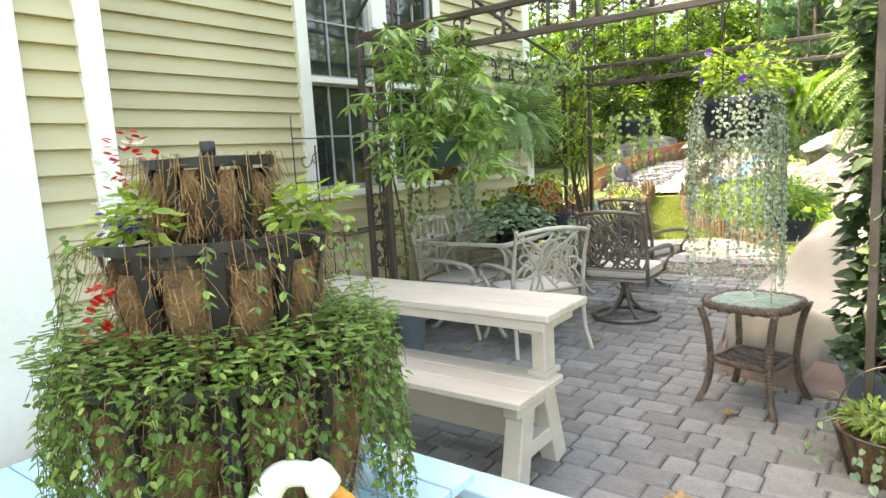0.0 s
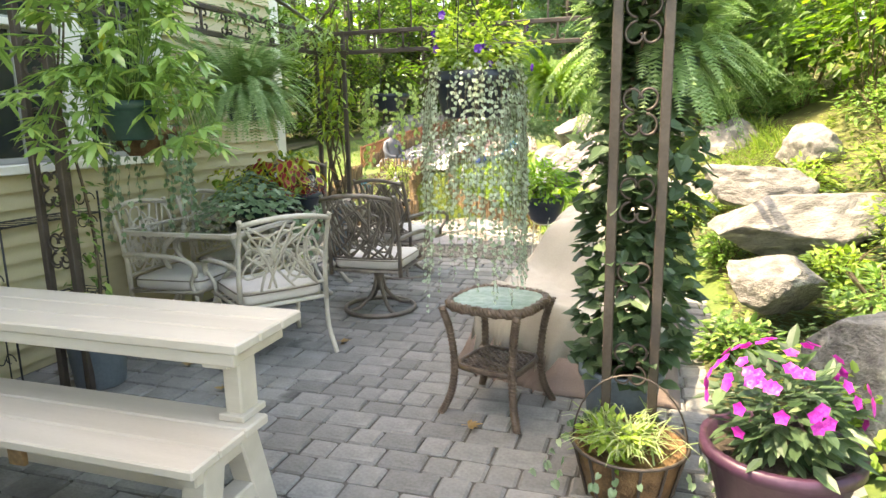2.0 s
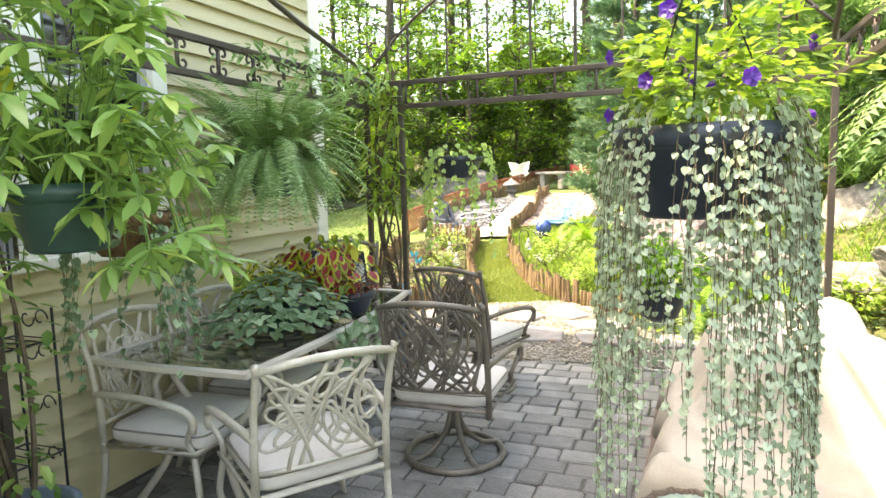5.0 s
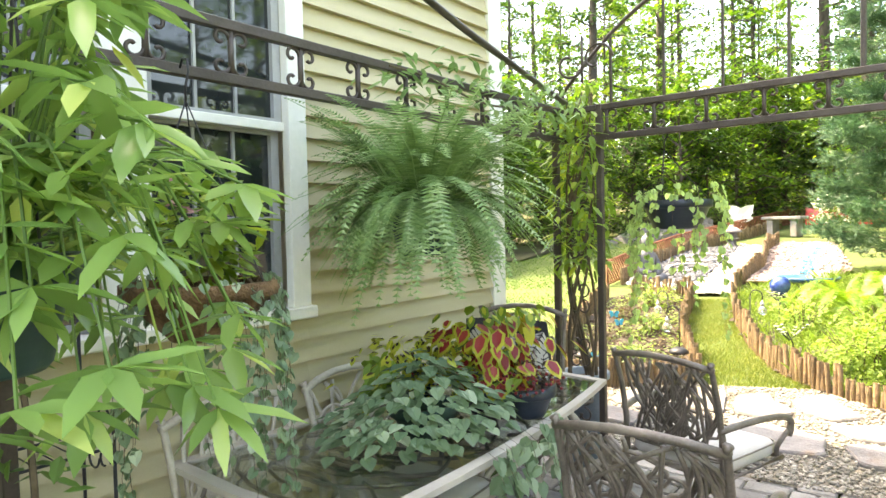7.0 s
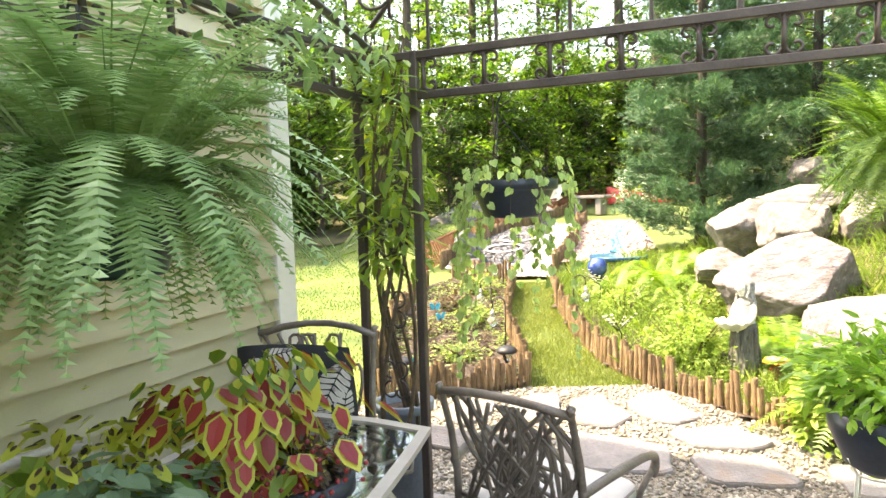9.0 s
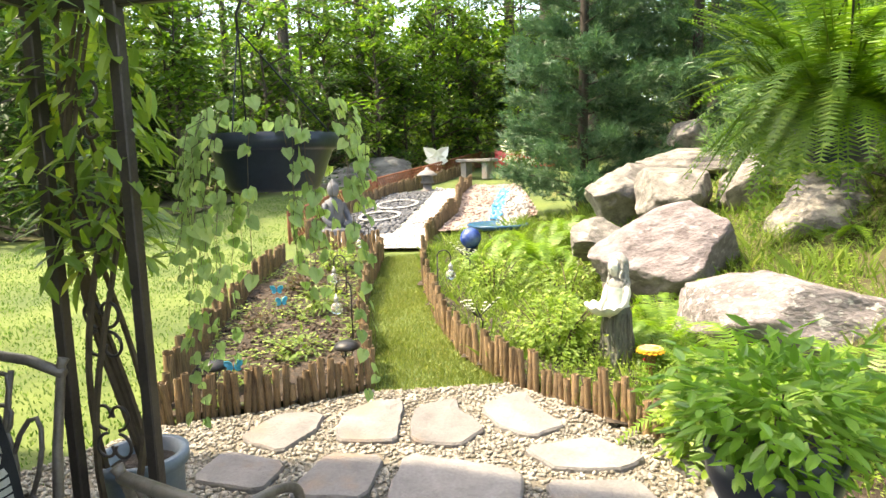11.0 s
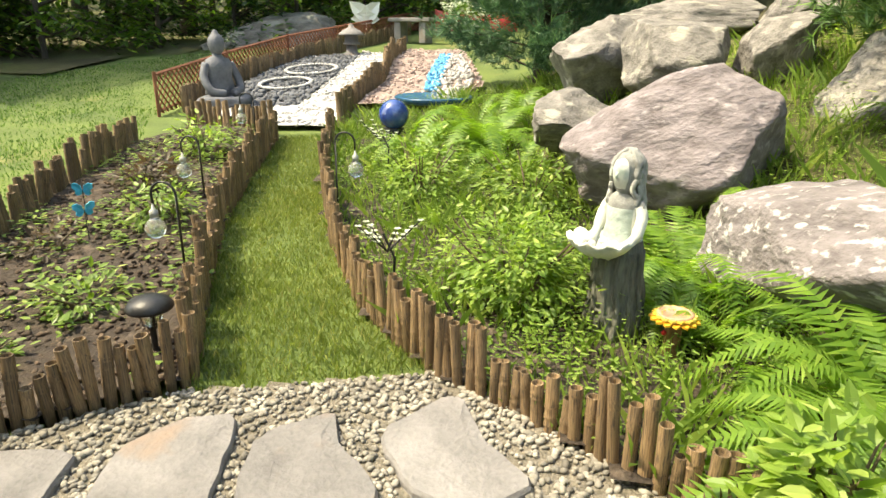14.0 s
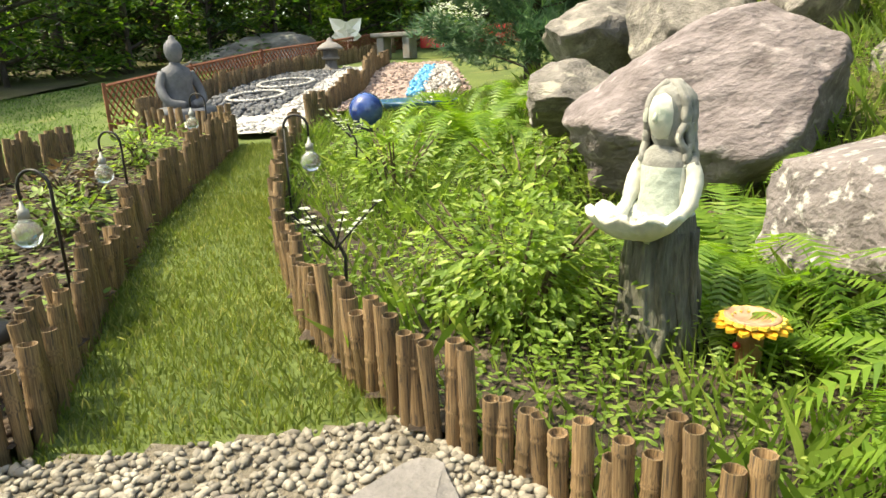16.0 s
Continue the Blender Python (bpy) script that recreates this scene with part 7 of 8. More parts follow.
# grass and weeds
def blades(name, poly, n, h0, h1, leafm, label, seed, w=0.004, avoid=(), lift=-0.02, thin=None):
    r = random.Random(seed)
    mb = MB()
    xs, ys = [p[0] for p in poly], [p[1] for p in poly]
    k = 0
    while k < n:
        x, y = r.uniform(min(xs), max(xs)), r.uniform(min(ys), max(ys))
        k += 0.25
        if not inside(x, y, poly) or any(inside(x, y, a) for a in avoid):
            continue
        k += 0.75
        h = r.uniform(h0, h1) * (0.75 + 0.6 * noise.noise((x * 2.1, y * 2.1, seed)))
        a = r.uniform(0, 6.28)
        c, s = math.cos(a) * w, math.sin(a) * w
        z = ground_h(x, y) + lift
        lx, ly = r.gauss(0, 0.35) * h, r.gauss(0, 0.35) * h
        o = len(mb.v)
        mb.v += [(x - c, y - s, z), (x + c, y + s, z), (x + lx * 0.4 + c * 0.7, y + ly * 0.4 + s * 0.7, z + h * 0.6), (x + lx, y + ly, z + h)]
        mb.f += [(o, o + 1, o + 2), (o, o + 2, o + 3)]
    single(name, mb, leafm, label, "grass", kind="stuff")


GPATH = [(-2.92, 8.5), (-2.4, 8.68), (-2.05, 8.8), (-2.46, 9.24), (-2.84, 9.99), (-3.22, 11.02), (-3.66, 12.6), (-4.1, 12.4), (-3.78, 11.1), (-3.53, 10.16), (-3.28, 9.5)]
blades("path_grass", GPATH, 30000, 0.02, 0.055, L_GRASS, "short green and straw grass of the garden path", 1, 0.0028)
LAWN = [(-4.1, 7.0), (-4.0, 7.9), (-4.4, 8.9), (-4.75, 9.9), (-5.05, 11.0), (-5.25, 12), (-5.9, 13.2), (-6.0, 15.2), (-6.0, 17.3), (-5.7, 19), (-8, 19), (-9.5, 15), (-10, 12), (-8, 8), (-5, 6.8)]
blades("lawn_grass", LAWN, 34000, 0.018, 0.042, L_LAWN, "mown green lawn grass", 2, 0.006)
blades("bed_weeds", RBED, 30000, 0.06, 0.24, L_WEED, "thin green weeds and grasses in the bed", 3, 0.0035)


def weeds(poly, n, leafm, seed, label, l0=0.02, l1=0.05, h=0.22, avoid=()):
    r = random.Random(seed)
    mb = MB()
    xs, ys = [p[0] for p in poly], [p[1] for p in poly]
    k = 0
    while k < n:
        x, y = r.uniform(min(xs), max(xs)), r.uniform(min(ys), max(ys))
        k += 0.1
        if not inside(x, y, poly) or noise.noise((x * 1.3, y * 1.3, seed)) < -0.15:
            continue
        k += 0.9
        H = r.uniform(0.05, h)
        z = ground_h(x, y)
        for i in range(7):
            u = i / 7
            L = r.uniform(l0, l1)
            mb.leaf((x + r.gauss(0, 0.02), y + r.gauss(0, 0.02), z + H * u), away(r, 0.3), UP, L, L * 0.45, 0.2)
    single("weed_leaves", mb, leafm, label, "weeds", kind="stuff")


weeds(RBED, 5200, L_BUSH, 5, "patchy bright green weeds in the bed", 0.014, 0.036)
weeds(RBED, 4200, L_WEED, 6, "darker weeds between the shrubs", 0.014, 0.034)
weeds(LBED, 620, L_WEED, 7, "scattered seedlings in the mulched bed", 0.03, 0.06, 0.12)
BANK = [(0.5, 3.2), (3.5, 3.0), (5, 8), (3, 12), (0.3, 13), (-1, 12.5), (-0.2, 10.5), (0.3, 8.2), (0.4, 6)]
weeds(BANK, 1700, L_BUSH, 8, "green ground cover over the bank", 0.03, 0.08, 0.2)
weeds([(0.35, 3.3), (2.2, 3.2), (2.6, 7.6), (0.5, 7.6)], 1500, L_IVY, 19, "dense dark creeping leaves between the rocks of the bank", 0.035, 0.07, 0.22)
weeds(BANK, 900, L_VINCA, 9, "darker creeping plants over the bank", 0.03, 0.07, 0.15)


# ---------- woods ----------
def crown_mesh(name, seed, n, z0, z1, rad, l0, l1, leafm, layers):
    r = random.Random(seed)
    mb = MB()
    mb.fine = False
    sprays = []
    for i in range(layers):
        z = z0 + (z1 - z0) * (i + r.random()) / layers
        a = r.uniform(0, 6.28)
        L = rad * r.uniform(0.5, 1.0) * (1 - 0.45 * (z - z0) / (z1 - z0))
        sprays.append((z, a, L))
    for i in range(n):
        z, a, L = sprays[r.randrange(layers)]
        u = r.random() ** 0.7
        w = r.gauss(0, 0.22) * (0.3 + u)
        p = Vector((math.cos(a) * L * u - math.sin(a) * w * L, math.sin(a) * L * u + math.cos(a) * w * L, z + 0.25 * L * u - 0.35 * L * u * u + r.gauss(0, 0.09)))
        q = r.uniform(l0, l1)
        mb.leaf(p, away(r, r.uniform(-0.6, 0.2)), UP + Vector((r.gauss(0, 0.3), r.gauss(0, 0.3), 0)), q, q * 0.55, 0.2)
    limbs = MB()
    for z, a, L in sprays:
        limbs.tube([(0, 0, z - 0.25), (math.cos(a) * L * 0.5, math.sin(a) * L * 0.5, z + 0.03), (math.cos(a) * L, math.sin(a) * L, z - 0.1 * L)], [0.035, 0.02, 0.006], 4)
    return mb, limbs


def tree_kind(seed, H, z0, rad, n, l0, l1, leafm, layers, tr, label):
    t = thing("tree", label, "tree", 0, 0, 0, 0, "woodland trees")
    r = random.Random(seed)
    pts = [(0.15 * math.sin(u * 3 + seed) * u, 0.12 * math.sin(u * 2.3 + seed * 2) * u, -0.3 + (H + 0.3) * u) for u in [i / 8 for i in range(9)]]
    trunk = part("trunk", MB().tube(pts, [tr * (1.25 - 1.0 * i / 8) for i in range(9)], 9), M_BARK, t, "", True)
    mb, limbs = crown_mesh("crown", seed, n, z0, H, rad, l0, l1, leafm, layers)
    part("branching", limbs, M_BARK, t)
    part("crown", mb, leafm, t)
    return t


KINDS = [
    tree_kind(1, 13, 1.8, 2.8, 2900, 0.13, 0.25, L_WOOD, 34, 0.13, "tall slim woodland tree with layered green leaves"),
    tree_kind(2, 11, 1.0, 2.6, 3000, 0.12, 0.24, L_WOOD, 36, 0.08, "slim young woodland tree with low green sprays"),
    tree_kind(3, 15, 3.0, 3.2, 2600, 0.14, 0.26, L_WOODD, 34, 0.19, "tall dark-trunked woodland tree with shade-toned leaves"),
    tree_kind(4, 4.5, 0.2, 2.0, 2600, 0.1, 0.2, L_WOOD, 26, 0.045, "understorey sapling in the woods"),
    tree_kind(5, 3.4, 0.1, 1.8, 2400, 0.1, 0.19, L_WOODD, 24, 0.04, "understorey shrub in the woods with shade-toned leaves"),
]
SPOTS = []
rw = random.Random(31)


def free(x, y, gap):
    return all((x - a) ** 2 + (y - b) ** 2 > gap * gap for a, b in SPOTS)


def in_woods(x, y):
    if -6.8 < x < -1.8 and y < 25.5:
        return False
    return (y > 21 and x > -30) or (x < -10.2 and y > 12.5 + max(0, (-x - 14)) * 0.2) or (x < -8.6 and y > 18.5) or (x > 1.5 and y > 15.5)


used = set()
for k in range(4000):
    if len(SPOTS) >= 132:
        break
    x, y = rw.uniform(-26, 14), rw.uniform(12, 46)
    if not in_woods(x, y) or not free(x, y, 1.6):
        continue
    SPOTS.append((x, y))
    u = rw.random()
    kind = 3 if u < 0.27 else 4 if u < 0.48 else 0 if u < 0.66 else 1 if u < 0.86 else 2
    m = pose(x, y, ground_h(x, y) - 0.1, 0, 0, rw.uniform(0, 360)) @ Matrix.Scale(rw.uniform(0.8, 1.2), 4)
    if kind in used:
        o = copy_thing(KINDS[kind], m)
        o.matrix_world = m
    else:
        KINDS[kind].matrix_world = m
        used.add(kind)
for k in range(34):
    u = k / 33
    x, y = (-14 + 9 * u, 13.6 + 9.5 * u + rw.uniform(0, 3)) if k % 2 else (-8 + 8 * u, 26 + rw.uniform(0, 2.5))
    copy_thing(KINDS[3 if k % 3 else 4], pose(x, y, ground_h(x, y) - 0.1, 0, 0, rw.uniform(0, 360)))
for x, y, kind in ((11, -3, 0), (12, 1, 1), (12, 5, 2), (7.5, 11, 1), (8, 13, 0), (4, -7, 2), (-1, -9, 0), (3.5, 13.5, 1), (5.5, 16, 2), (11, -1, 1)):
    o = copy_thing(KINDS[kind], pose(x, y, ground_h(x, y) - 0.1, 0, 0, x * 50))


def far_woods():
    r = random.Random(55)
    mb = MB()
    mb.fine = False
    for i in range(16000):
        a = r.uniform(-1.15, 0.75)
        d = r.uniform(48, 62)
        x, y = -2 + d * math.sin(a), 2 + d * math.cos(a)
        z = ground_h(x, y) - 0.5 + 8 * r.random() ** 1.5
        q = r.uniform(0.7, 1.5)
        mb.leaf((x, y, z), away(r, r.uniform(-0.6, 0.4)), UP, q, q * 0.7, 0.2)
    single("far_woods", mb, L_WOOD, "distant leafy woods behind the garden", "woods", kind="stuff")


far_woods()


def pine(x, y, H, rad, z0, leafm, seed, tufts, label, nl=0.13):
    t = thing("pine_tree", label, "pine tree", x, y, ground_h(x, y) - 0.05)
    r = random.Random(seed)
    part("trunk", MB().tube([(0, 0, 0), (0.03, 0.02, H * 0.5), (0, 0, H)], [0.09, 0.06, 0.015], 8), M_BARK, t, "", True)
    br, nd = MB(), MB()
    n = 70
    arms = []
    for i in range(n):
        u = i / n
        z = z0 + (H - z0) * u
        L = rad * (1 - u) ** 0.75 * r.uniform(0.7, 1.1) + 0.1
        a = i * 2.4 + r.uniform(-0.3, 0.3)
        pts = [Vector((math.cos(a) * L * s, math.sin(a) * L * s, z + L * (0.25 * s - 0.05 * s * s))) for s in (0, 0.33, 0.66, 1)]
        br.tube(pts, [0.014, 0.01, 0.007, 0.003], 4)
        arms.append((pts, L))
    tot = sum(L for _, L in arms)
    for pts, L in arms:
        for j in range(int(tufts * L / tot)):
            s = 0.2 + 0.8 * r.random() ** 0.6
            k = min(2, int(s * 3))
            p = pts[k].lerp(pts[k + 1], s * 3 - k) + Vector((r.gauss(0, 0.09), r.gauss(0, 0.09), r.gauss(0, 0.07))) * (0.5 + L * 0.5)
            d0 = (pts[3] - pts[0]).normalized() + Vector((r.gauss(0, 0.5), r.gauss(0, 0.5), r.gauss(0.25, 0.4)))
            for q in range(11):
                d = (d0 + Vector((r.gauss(0, 0.55), r.gauss(0, 0.55), r.gauss(0, 0.55)))).normalized() * nl * r.uniform(0.7, 1.1)
                w = d.cross(Vector((r.gauss(0, 1), r.gauss(0, 1), r.gauss(0, 1)))).normalized() * 0.006
                o = len(nd.v)
                nd.v += [tuple(p - w), tuple(p + w), tuple(p + d)]
                nd.f.append((o, o + 1, o + 2))
    part("branching", br, M_BARK, t)
    part("needles", nd, leafm, t, "soft bundles of long needles")


pine(-1.75, 14.6, 6.0, 1.45, 0.1, L_PINE, 1, 9500, "young white pine with soft blue-green needles beside the rocks", 0.16)
pine(-0.15, 15.0, 6.5, 1.7, 0.25, L_PINE, 2, 7500, "dark white pine behind the boulders", 0.16)
pine(1.5, 13.8, 6.0, 1.6, 0.2, L_PINE, 3, 6000, "shaded white pine on the bank", 0.16)
pine(0.75, 10.25, 3.4, 1.25, 0.2, L_PINEY, 4, 6500, "pale green pine above the boulders with sun-toned needles", 0.15)


# ---------- ornaments in the garden ----------
def shepherd(x, y, h, rz, label, hook=0.06):
    z = ground_h(x, y)
    t = thing("garden_hook", label, "garden light", x, y, z, rz, "glass ball lights on hooks")
    pts = [(0, 0, -0.1), (0, 0, h - 0.06)] + [(hook - hook * math.cos(a), 0, h - 0.06 + hook * math.sin(a)) for a in [math.pi * i / 10 for i in range(11)]] + [(hook * 2 - 0.002, 0, h - 0.1)]
    part("hook_pole", MB().tube(pts, 0.006, 6), M_BLACKMETAL, t, "black shepherd hook", True)
    c = (hook * 2, 0, h - 0.22)
    ball = [(0.004, -0.048), (0.022, -0.043), (0.04, -0.026), (0.048, 0), (0.042, 0.025), (0.026, 0.042), (0.018, 0.05), (0.018, 0.062)]
    b = part("glass_ball", MB().lathe(ball, 18, Matrix.Translation(c)), M_CRACKLE, t, "clear crackled glass ball", True)
    part("cap", MB().lathe([(0.019, 0.055), (0.019, 0.085), (0.01, 0.09), (0.003, 0.12)], 12, Matrix.Translation(c)), M_SASH, t, "", True)


M_CRACKLE = glassmat("crackled_glass", (0.93, 0.95, 0.93), 0.12, 0.12)
shepherd(-3.3, 9.28, 0.5, 180, "black shepherd hook with crackled glass ball in the mulched bed")
shepherd(-3.81, 10.43, 0.42, 180, "black shepherd hook with crackled glass ball farther up the bed")
shepherd(-2.89, 10.32, 0.5, 0, "black shepherd hook with crackled glass ball by the bamboo")
shepherd(-4.15, 12.0, 0.45, 180, "black shepherd hook with glass ball at the bed's end")


def solar_light(x, y):
    z = ground_h(x, y)
    t = thing("solar_light", "black domed solar path light standing in the mulch", "garden light", x, y, z)
    part("dome", MB().lathe([(0.085, 0.2), (0.088, 0.21), (0.07, 0.235), (0.035, 0.25), (0.002, 0.253)], 22), M_BLACKMETAL, t, "", True)
    part("lens", MB().lathe([(0.04, 0.14), (0.045, 0.2)], 16), M_CRACKLE, t, "", True)
    part("stake", MB().lathe([(0.012, -0.08), (0.012, 0.14)], 8), M_BLACKMETAL, t)
    for k in range(3):
        a = k * 2.09
        part("strut", MB().tube([(0.05 * math.cos(a), 0.05 * math.sin(a), 0.2), (0.014 * math.cos(a), 0.014 * math.sin(a), 0.12)], 0.005, 5), M_BLACKMETAL, t)


solar_light(-3.12, 8.72)
solar_light(-3.85, 8.3)


def sunflower():
    x, y = -1.17, 8.98
    t = thing("sunflower_dish", "yellow sunflower-shaped dish on a wooden stub", "ornament", x, y, ground_h(x, y) - 0.02)
    part("stub", MB().lathe([(0.04, 0), (0.04, 0.17), (0.035, 0.19)], 12), mat("stub_wood", (0.2, 0.1, 0.04), (0.34, 0.19, 0.09), 0.8, 8, 0.4), t, "brown wooden stub", True)
    for ring_, (n, q0, L, z, lift) in enumerate(((15, 0.058, 0.058, 0.205, 0.1), (15, 0.055, 0.045, 0.217, 0.25))):
        for k in range(n):
            a = k * 2 * math.pi / n + 0.2 * ring_
            pt = MB()
            pt.leaf((q0 * math.cos(a), q0 * math.sin(a), z), (math.cos(a), math.sin(a), lift), UP, L, 0.036, 0.15, 0.6, 0.1)
            p = part("petal", pt, M_YGLAZE if ring_ else M_OGLAZE, t)
            p.modifiers.new("thick", "SOLIDIFY").thickness = 0.009
    part("dish", MB().lathe([(0.01, 0.18), (0.05, 0.188), (0.083, 0.212), (0.085, 0.224), (0.072, 0.226), (0.056, 0.212), (0.002, 0.206)], 30), mat("tan_glaze", (0.34, 0.18, 0.11), (0.5, 0.32, 0.22), 0.5, 20, 0.2), t, "tan pitted hollow", True)
    part("ladybird", MB().lathe([(0.001, -0.012), (0.011, -0.006), (0.013, 0.003), (0.008, 0.01), (0.001, 0.013)], 12, Matrix.Translation((-0.046, -0.02, 0.14))), mat("red_enamel", (0.4, 0.01, 0.015), (0.5, 0.03, 0.03), 0.3), t, "small red ladybird", True)
    t.scale = (0.8, 0.8, 0.92)


M_YGLAZE = mat("yellow_glaze", (0.62, 0.42, 0.05), (0.78, 0.6, 0.14), 0.4, 12)
M_OGLAZE = mat("orange_yellow_glaze", (0.55, 0.27, 0.02), (0.72, 0.42, 0.05), 0.4, 12)
sunflower()


def buddha():
    mb = MB()
    mb.lathe([(0.3, 0), (0.32, 0.03), (0.27, 0.1), (0.2, 0.13)], 24, Matrix.Diagonal((1.0, 0.8, 1, 1)))
    mb.lathe([(0.19, 0.11), (0.17, 0.22), (0.15, 0.34), (0.165, 0.44), (0.14, 0.52), (0.06, 0.56), (0.05, 0.6)], 20, Matrix.Diagonal((1.0, 0.75, 1, 1)))
    mb.lathe([(0.045, 0.58), (0.075, 0.62), (0.09, 0.68), (0.085, 0.74), (0.055, 0.785), (0.035, 0.8), (0.03, 0.825), (0.005, 0.84)], 18)
    for s in (1, -1):
        mb.tube(curve([(s * 0.15, 0, 0.48), (s * 0.21, -0.03, 0.34), (s * 0.19, -0.12, 0.2), (s * 0.05, -0.18, 0.16)], 5), 0.045, 8)
        mb.tube(curve([(s * 0.1, 0.0, 0.09), (s * 0.28, -0.1, 0.08), (s * 0.12, -0.22, 0.07), (-s * 0.05, -0.22, 0.06)], 5), 0.065, 8)
    ob = single("statue", mb, M_BUDDHA, "dark grey stone seated meditating figure by the pebble bed", "statue", -5.32, 13.72, ground_h(-5.32, 13.72) + 0.02, 60, smooth=True)


buddha()


def lantern():
    x, y = -5.05, 18.1
    t = thing("stone_lantern", "small pale stone lantern with rounded cap", "stone lantern", x, y, ground_h(x, y))
    part("base", MB().lathe([(0.17, 0), (0.17, 0.05), (0.1, 0.08), (0.09, 0.2)], 18), M_FLAG, t, "", True)
    part("light_box", MB().lathe([(0.14, 0.2), (0.15, 0.24), (0.12, 0.25), (0.12, 0.36)], 18), M_FLAG, t, "", True)
    part("cap", MB().lathe([(0.22, 0.36), (0.21, 0.39), (0.13, 0.45), (0.05, 0.49), (0.04, 0.53), (0.002, 0.55)], 18), M_FLAG, t, "", True)
    bx, by = -4.45, 20.6
    b = thing("stone_bench", "pale stone garden bench on two blocks", "bench", bx, by, ground_h(bx, by) - 0.02, -20)
    part("seat", MB().box(-0.5, 0.5, -0.2, 0.2, 0.42, 0.5, 0.015), M_FLAG, b)
    for s in (1, -1):
        part("leg", MB().box(s * 0.3 - 0.08, s * 0.3 + 0.08, -0.15, 0.15, 0, 0.42, 0.012), M_FLAG, b)
    c = thing("butterfly_ornament", "white metal butterfly ornament by the lattice", "ornament", -5.45, 20.6, ground_h(-5.45, 20.6), 30)
    w = MB()
    for s in (1, -1):
        w.roundleaf((0, 0, 0.5), (s, 0.1, 0.9), (0, -1, 0), 0.45, 0.34)
        w.roundleaf((0, 0, 0.48), (s, 0.1, -0.1), (0, -1, 0), 0.32, 0.26)
    wi = part("wings", w, M_WHITE, c)
    wi.modifiers.new("thick", "SOLIDIFY").thickness = 0.01
    part("stake", MB().tube([(0, 0, -0.1), (0, 0, 0.6)], 0.012, 6), M_WHITE, c)
    f = thing("white_hydrangea", "bush of white flower heads beyond the stone bench", "shrub", -3.3, 21.0, ground_h(-3.3, 21))
    r = random.Random(6)
    m = leafmass(500, 0.75, 0.6, 0.55, r, 0.08, 0.14, 0.6)
    m.v = [(a, q, d + 0.5) for a, q, d in m.v]
    part("foliage", m, L_WOOD, f)
    fl = leafmass(700, 0.75, 0.6, 0.5, r, 0.05, 0.08, 0.9, "leaf", 0.75)
    fl.v = [(a, q - 0.05, d + 0.6) for a, q, d in fl.v]
    part("flowers", fl, L_WHITEF, f, "clusters of white flowers")
    # Made-up hull shape, standing in for red that is probably lattice fence.
    cn = thing("red_canoe", "red hull-shaped stand-in for red fencing behind the stone bench", "boat", -3.4, 23.2, ground_h(-3.4, 23.2), 10)
    h = MB()
    for i in range(13):
        u = i / 6 - 1
        wd = 0.42 * (1 - u * u) ** 0.6 + 0.01
        for j in range(9):
            a = math.pi * j / 8
            h.v.append((u * 1.0, 0.7 * wd * math.cos(a), (0.36 + 0.14 * u * u) * math.sin(a)))
    h.f = [(i * 9 + j, i * 9 + j + 1, (i + 1) * 9 + j + 1, (i + 1) * 9 + j) for i in range(12) for j in range(8)]
    part("hull", h, mat("red_stand_in_paint", (0.45, 0.03, 0.03), (0.55, 0.06, 0.05), 0.35), cn, "", True)


lantern()


def globe_and_pond():
    x, y = -2.92, 12.0
    g = ground_h(x, y)
    t = thing("gazing_globe", "blue mottled glass gazing globe among the shrubs", "ornament", x, y, g)
    part("ball", MB().lathe([(max(0.003, 0.125 * math.sin(a)), 0.3 - 0.125 * math.cos(a)) for a in [math.pi * i / 14 for i in range(15)]], 26), mat("blue_glass", (0.012, 0.03, 0.16), (0.04, 0.09, 0.3), 0.08, 12, 0.05, 40, spec=0.8, coat=0.5), t, "", True)
    part("stand", MB().lathe([(0.08, -0.02), (0.05, 0.06), (0.04, 0.12), (0.09, 0.19)], 16), M_BLACKMETAL, t, "", True)
    px, py = -2.95, 14.2
    p = thing("pond_basin", "shallow blue pond basin ending a blue pebble stream", "pond", px, py, ground_h(px, py) + 0.03)
    part("basin", MB().lathe([(0.4, 0.0), (0.46, 0.06), (0.43, 0.075), (0.38, 0.05), (0.02, 0.04)], 26), mat("dark_blue_rim", (0.01, 0.05, 0.12), (0.03, 0.12, 0.22), 0.3, 10), p, "", True)
    BLUE = [(-3.15, 14.6), (-2.98, 14.6), (-3.1, 16.0), (-3.3, 18.0), (-3.45, 18.0), (-3.3, 16.0)]
    pebbles("blue_stream", BLUE, 420, 0.02, 0.045, mat("blue_glass_pebbles", (0.05, 0.25, 0.5), (0.15, 0.45, 0.7), 0.15, 10, 0.1, 50, rand=0.3, island=True), "stream of blue glass pebbles", 0.07, 9)
    W2 = [(-3.0, 14.3), (-2.7, 14.0), (-2.6, 15.5), (-3.1, 18.0), (-3.3, 18.0)]
    pebbles("white_stream_pebbles", W2, 500, 0.02, 0.04, M_WHITEPEB, "white pebbles beside the blue stream", 0.06, 10)


globe_and_pond()


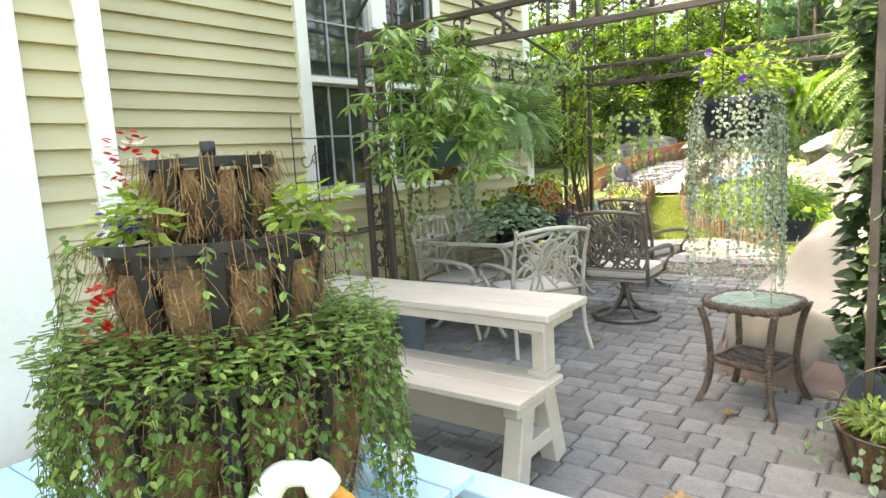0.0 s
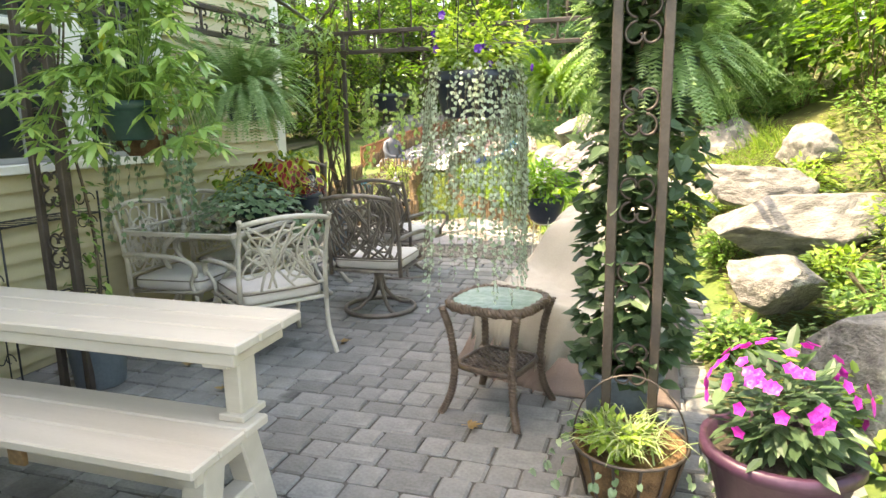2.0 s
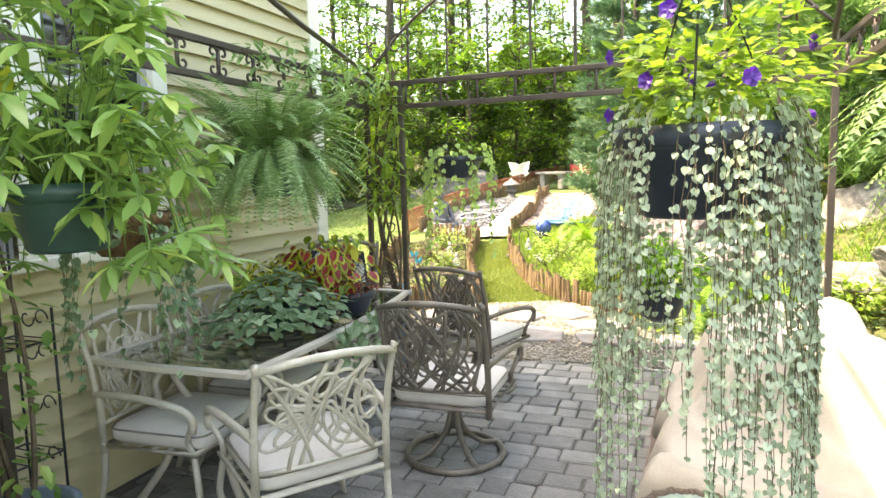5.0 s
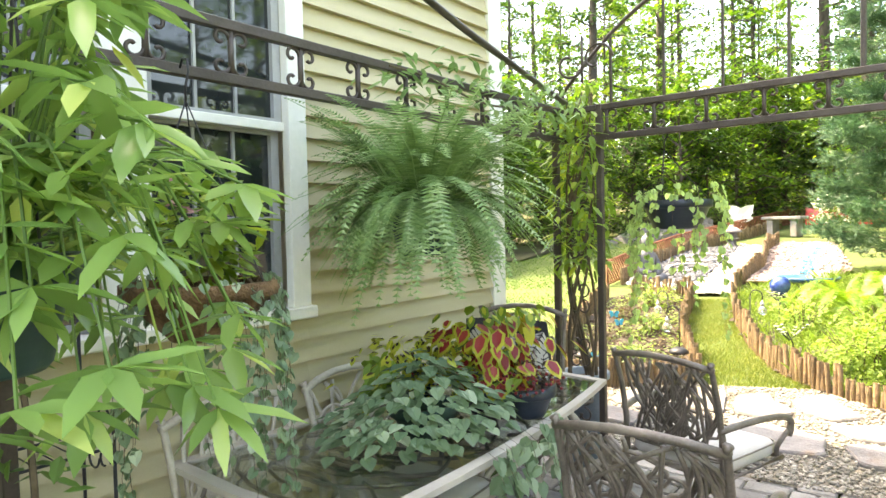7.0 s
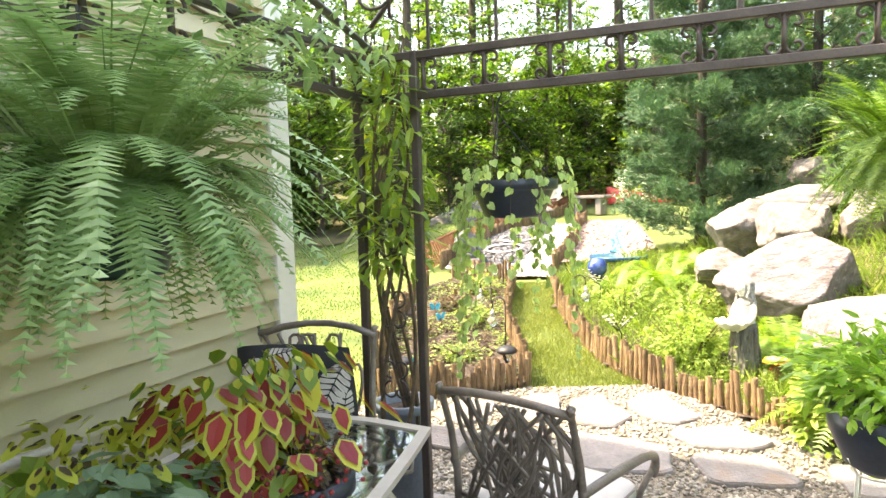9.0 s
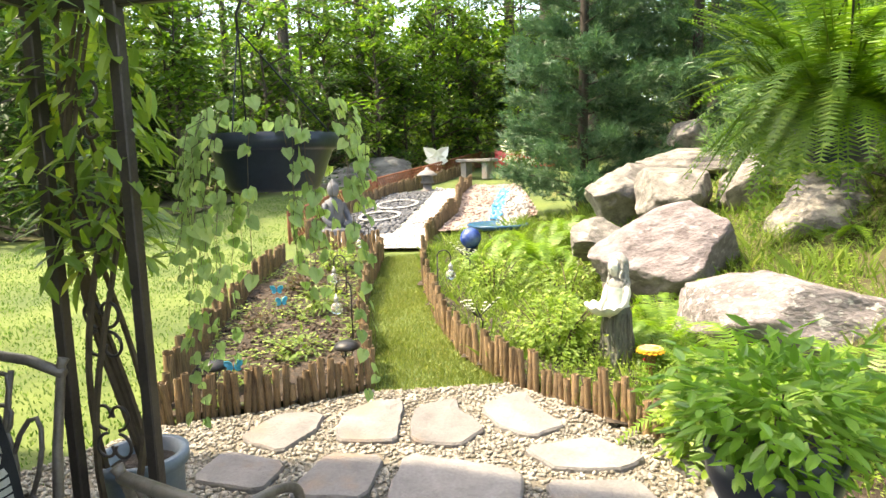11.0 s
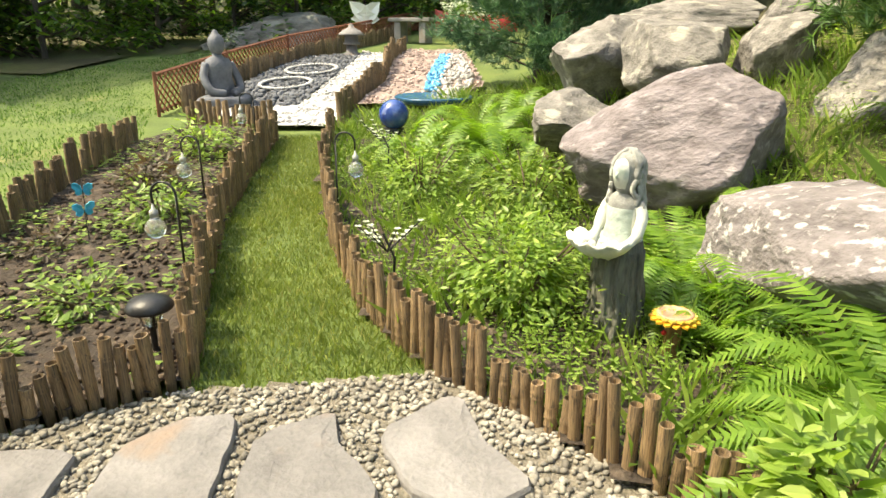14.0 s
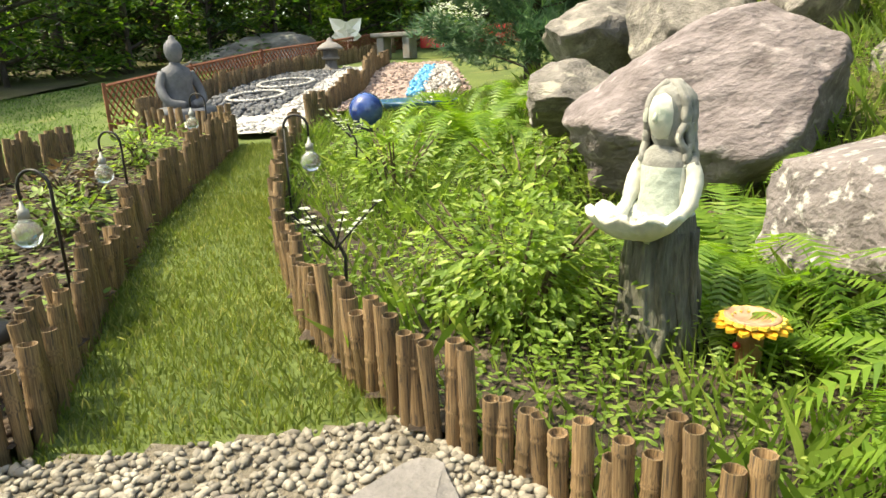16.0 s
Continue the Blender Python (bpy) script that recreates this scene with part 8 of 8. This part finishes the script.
def small_ornaments():
    bl = mat("turquoise_enamel", (0.02, 0.3, 0.5), (0.05, 0.45, 0.65), 0.3, 10)
    for x, y, h in ((-3.72, 8.32, 0.2), (-4.25, 9.9, 0.22), (-4.1, 9.7, 0.18)):
        t = thing("butterfly_stake", "turquoise butterfly on a stake in the mulched bed", "ornament", x, y, ground_h(x, y), rng.uniform(0, 90), "butterfly stakes")
        for s in (1, -1):
            for up, L, wd in ((0.8, 0.07, 0.045), (-0.3, 0.045, 0.035)):
                w = MB()
                w.leaf((s * 0.002, 0, h), (s, 0, up), (0, -1, 0), L, wd, 0, 0.6)
                part("wing", w, bl, t).modifiers.new("thick", "SOLIDIFY").thickness = 0.004
        part("stake", MB().tube([(0, 0, -0.08), (0, 0, h + 0.01)], 0.003, 5), M_BLACKMETAL, t)
    r = random.Random(2)
    for x, y, h in ((-2.3, 9.18, 0.5), (-2.75, 11.0, 0.5)):
        t = thing("blossom_light", "black twig light with small white blossoms by the bamboo", "garden light", x, y, ground_h(x, y))
        tw, fl = MB(), MB()
        tw.tube([(0, 0, -0.08), (0.02, 0, h * 0.5), (-0.03, 0.01, h * 0.7)], 0.006, 5)
        for k in range(9):
            d = away(r, 1.0) * r.uniform(0.08, 0.16)
            p = Vector((-0.01, 0, h * 0.55))
            tw.tube([p, p + d * 0.6, p + d], 0.003, 4)
            for f in (0.55, 0.8, 1.0):
                for s in range(5):
                    a = s * 1.257
                    fl.roundleaf(p + d * f, (math.cos(a), math.sin(a), 0.3), UP, 0.018, 0.017)
        part("twigs", tw, M_BLACKMETAL, t)
        part("blossoms", fl, L_WHITEF, t, "small white blossoms")
    for x, y, s, rz in ((-0.78, 3.42, 0.055, 20), (-0.72, 2.42, 0.075, 100), (-0.55, 2.5, 0.03, 50), (-2.6, 3.75, 0.05, 200), (-2.2, 3.5, 0.045, 300), (-1.9, 4.35, 0.05, 20)):
        mb = MB()
        for k in range(5):
            a = (k - 2) * 0.6
            mb.leaf((0, 0, 0.006), (math.cos(a), math.sin(a), 0.12), UP, s * (1.3 if k == 2 else 1), s * 0.45, 0.05, 0.5)
        mb.tube([(0, 0, 0.006), (-s * 0.6, 0, 0.01)], 0.0015, 4)
        ob = single("fallen_leaf", mb, L_DEAD, "dry tan maple leaf lying on the pavers", "leaf", x, y, 0.012, rz, "fallen leaves")


small_ornaments()


# ---------- patio ----------
def build_patio():
    x0, x1, y0, y1 = PATIO
    base = single("floor", MB().box(x0 - 0.03, x1, y0, y1, -0.2, -0.012), M_JOINT, "grey weathered concrete paver patio in running bond", "patio", kind="structure")
    r = random.Random(17)
    meshes = []
    for w in (0.135, 0.2, 0.235):
        for v in range(3):
            g = 0.005
            mb = MB().box(g, w - g, g, 0.15 - g, -0.05, 0.0, 0.009)
            mb.v = [(a + r.gauss(0, 0.0012), b + r.gauss(0, 0.0012), c + r.gauss(0, 0.0008)) for a, b, c in mb.v]
            me = bpy.data.meshes.new("paver")
            me.from_pydata(mb.v, [], mb.f)
            me.materials.append(M_PAVER)
            meshes.append((w, me, mb))
    rest = MB()
    n = 0
    y = y0
    while y < y1 - 0.1:
        x = x0 + r.uniform(0, 0.1)
        while x < x1 - 0.24:
            w, me, mb = meshes[r.randrange(9)]
            m = Matrix.Translation((x, y, max(base_h(y), 0) + r.gauss(0, 0.0018))) @ Euler((r.gauss(0, 0.006), r.gauss(0, 0.006), r.gauss(0, 0.006))).to_matrix().to_4x4()
            if -2.0 < x < 0.15 and 2.2 < y < 5.6 and n < 300 and ((x + 2.0) + (y - 2.2)) >= 0:
                piece("paver", me, base, m)
                n += 1
            else:
                rest.add(mb.v, mb.f, m)
            x += w
        y += 0.15
    ob = part("pavers", rest, mat("weathered_paver_far", (0.15, 0.145, 0.135), (0.27, 0.262, 0.245), 0.85, 4, 0.5, 70, rand=0.2, island=True, c3=(0.09, 0.088, 0.08), c3at=0.66), base)
    ob["kind"] = "stuff"


build_patio()
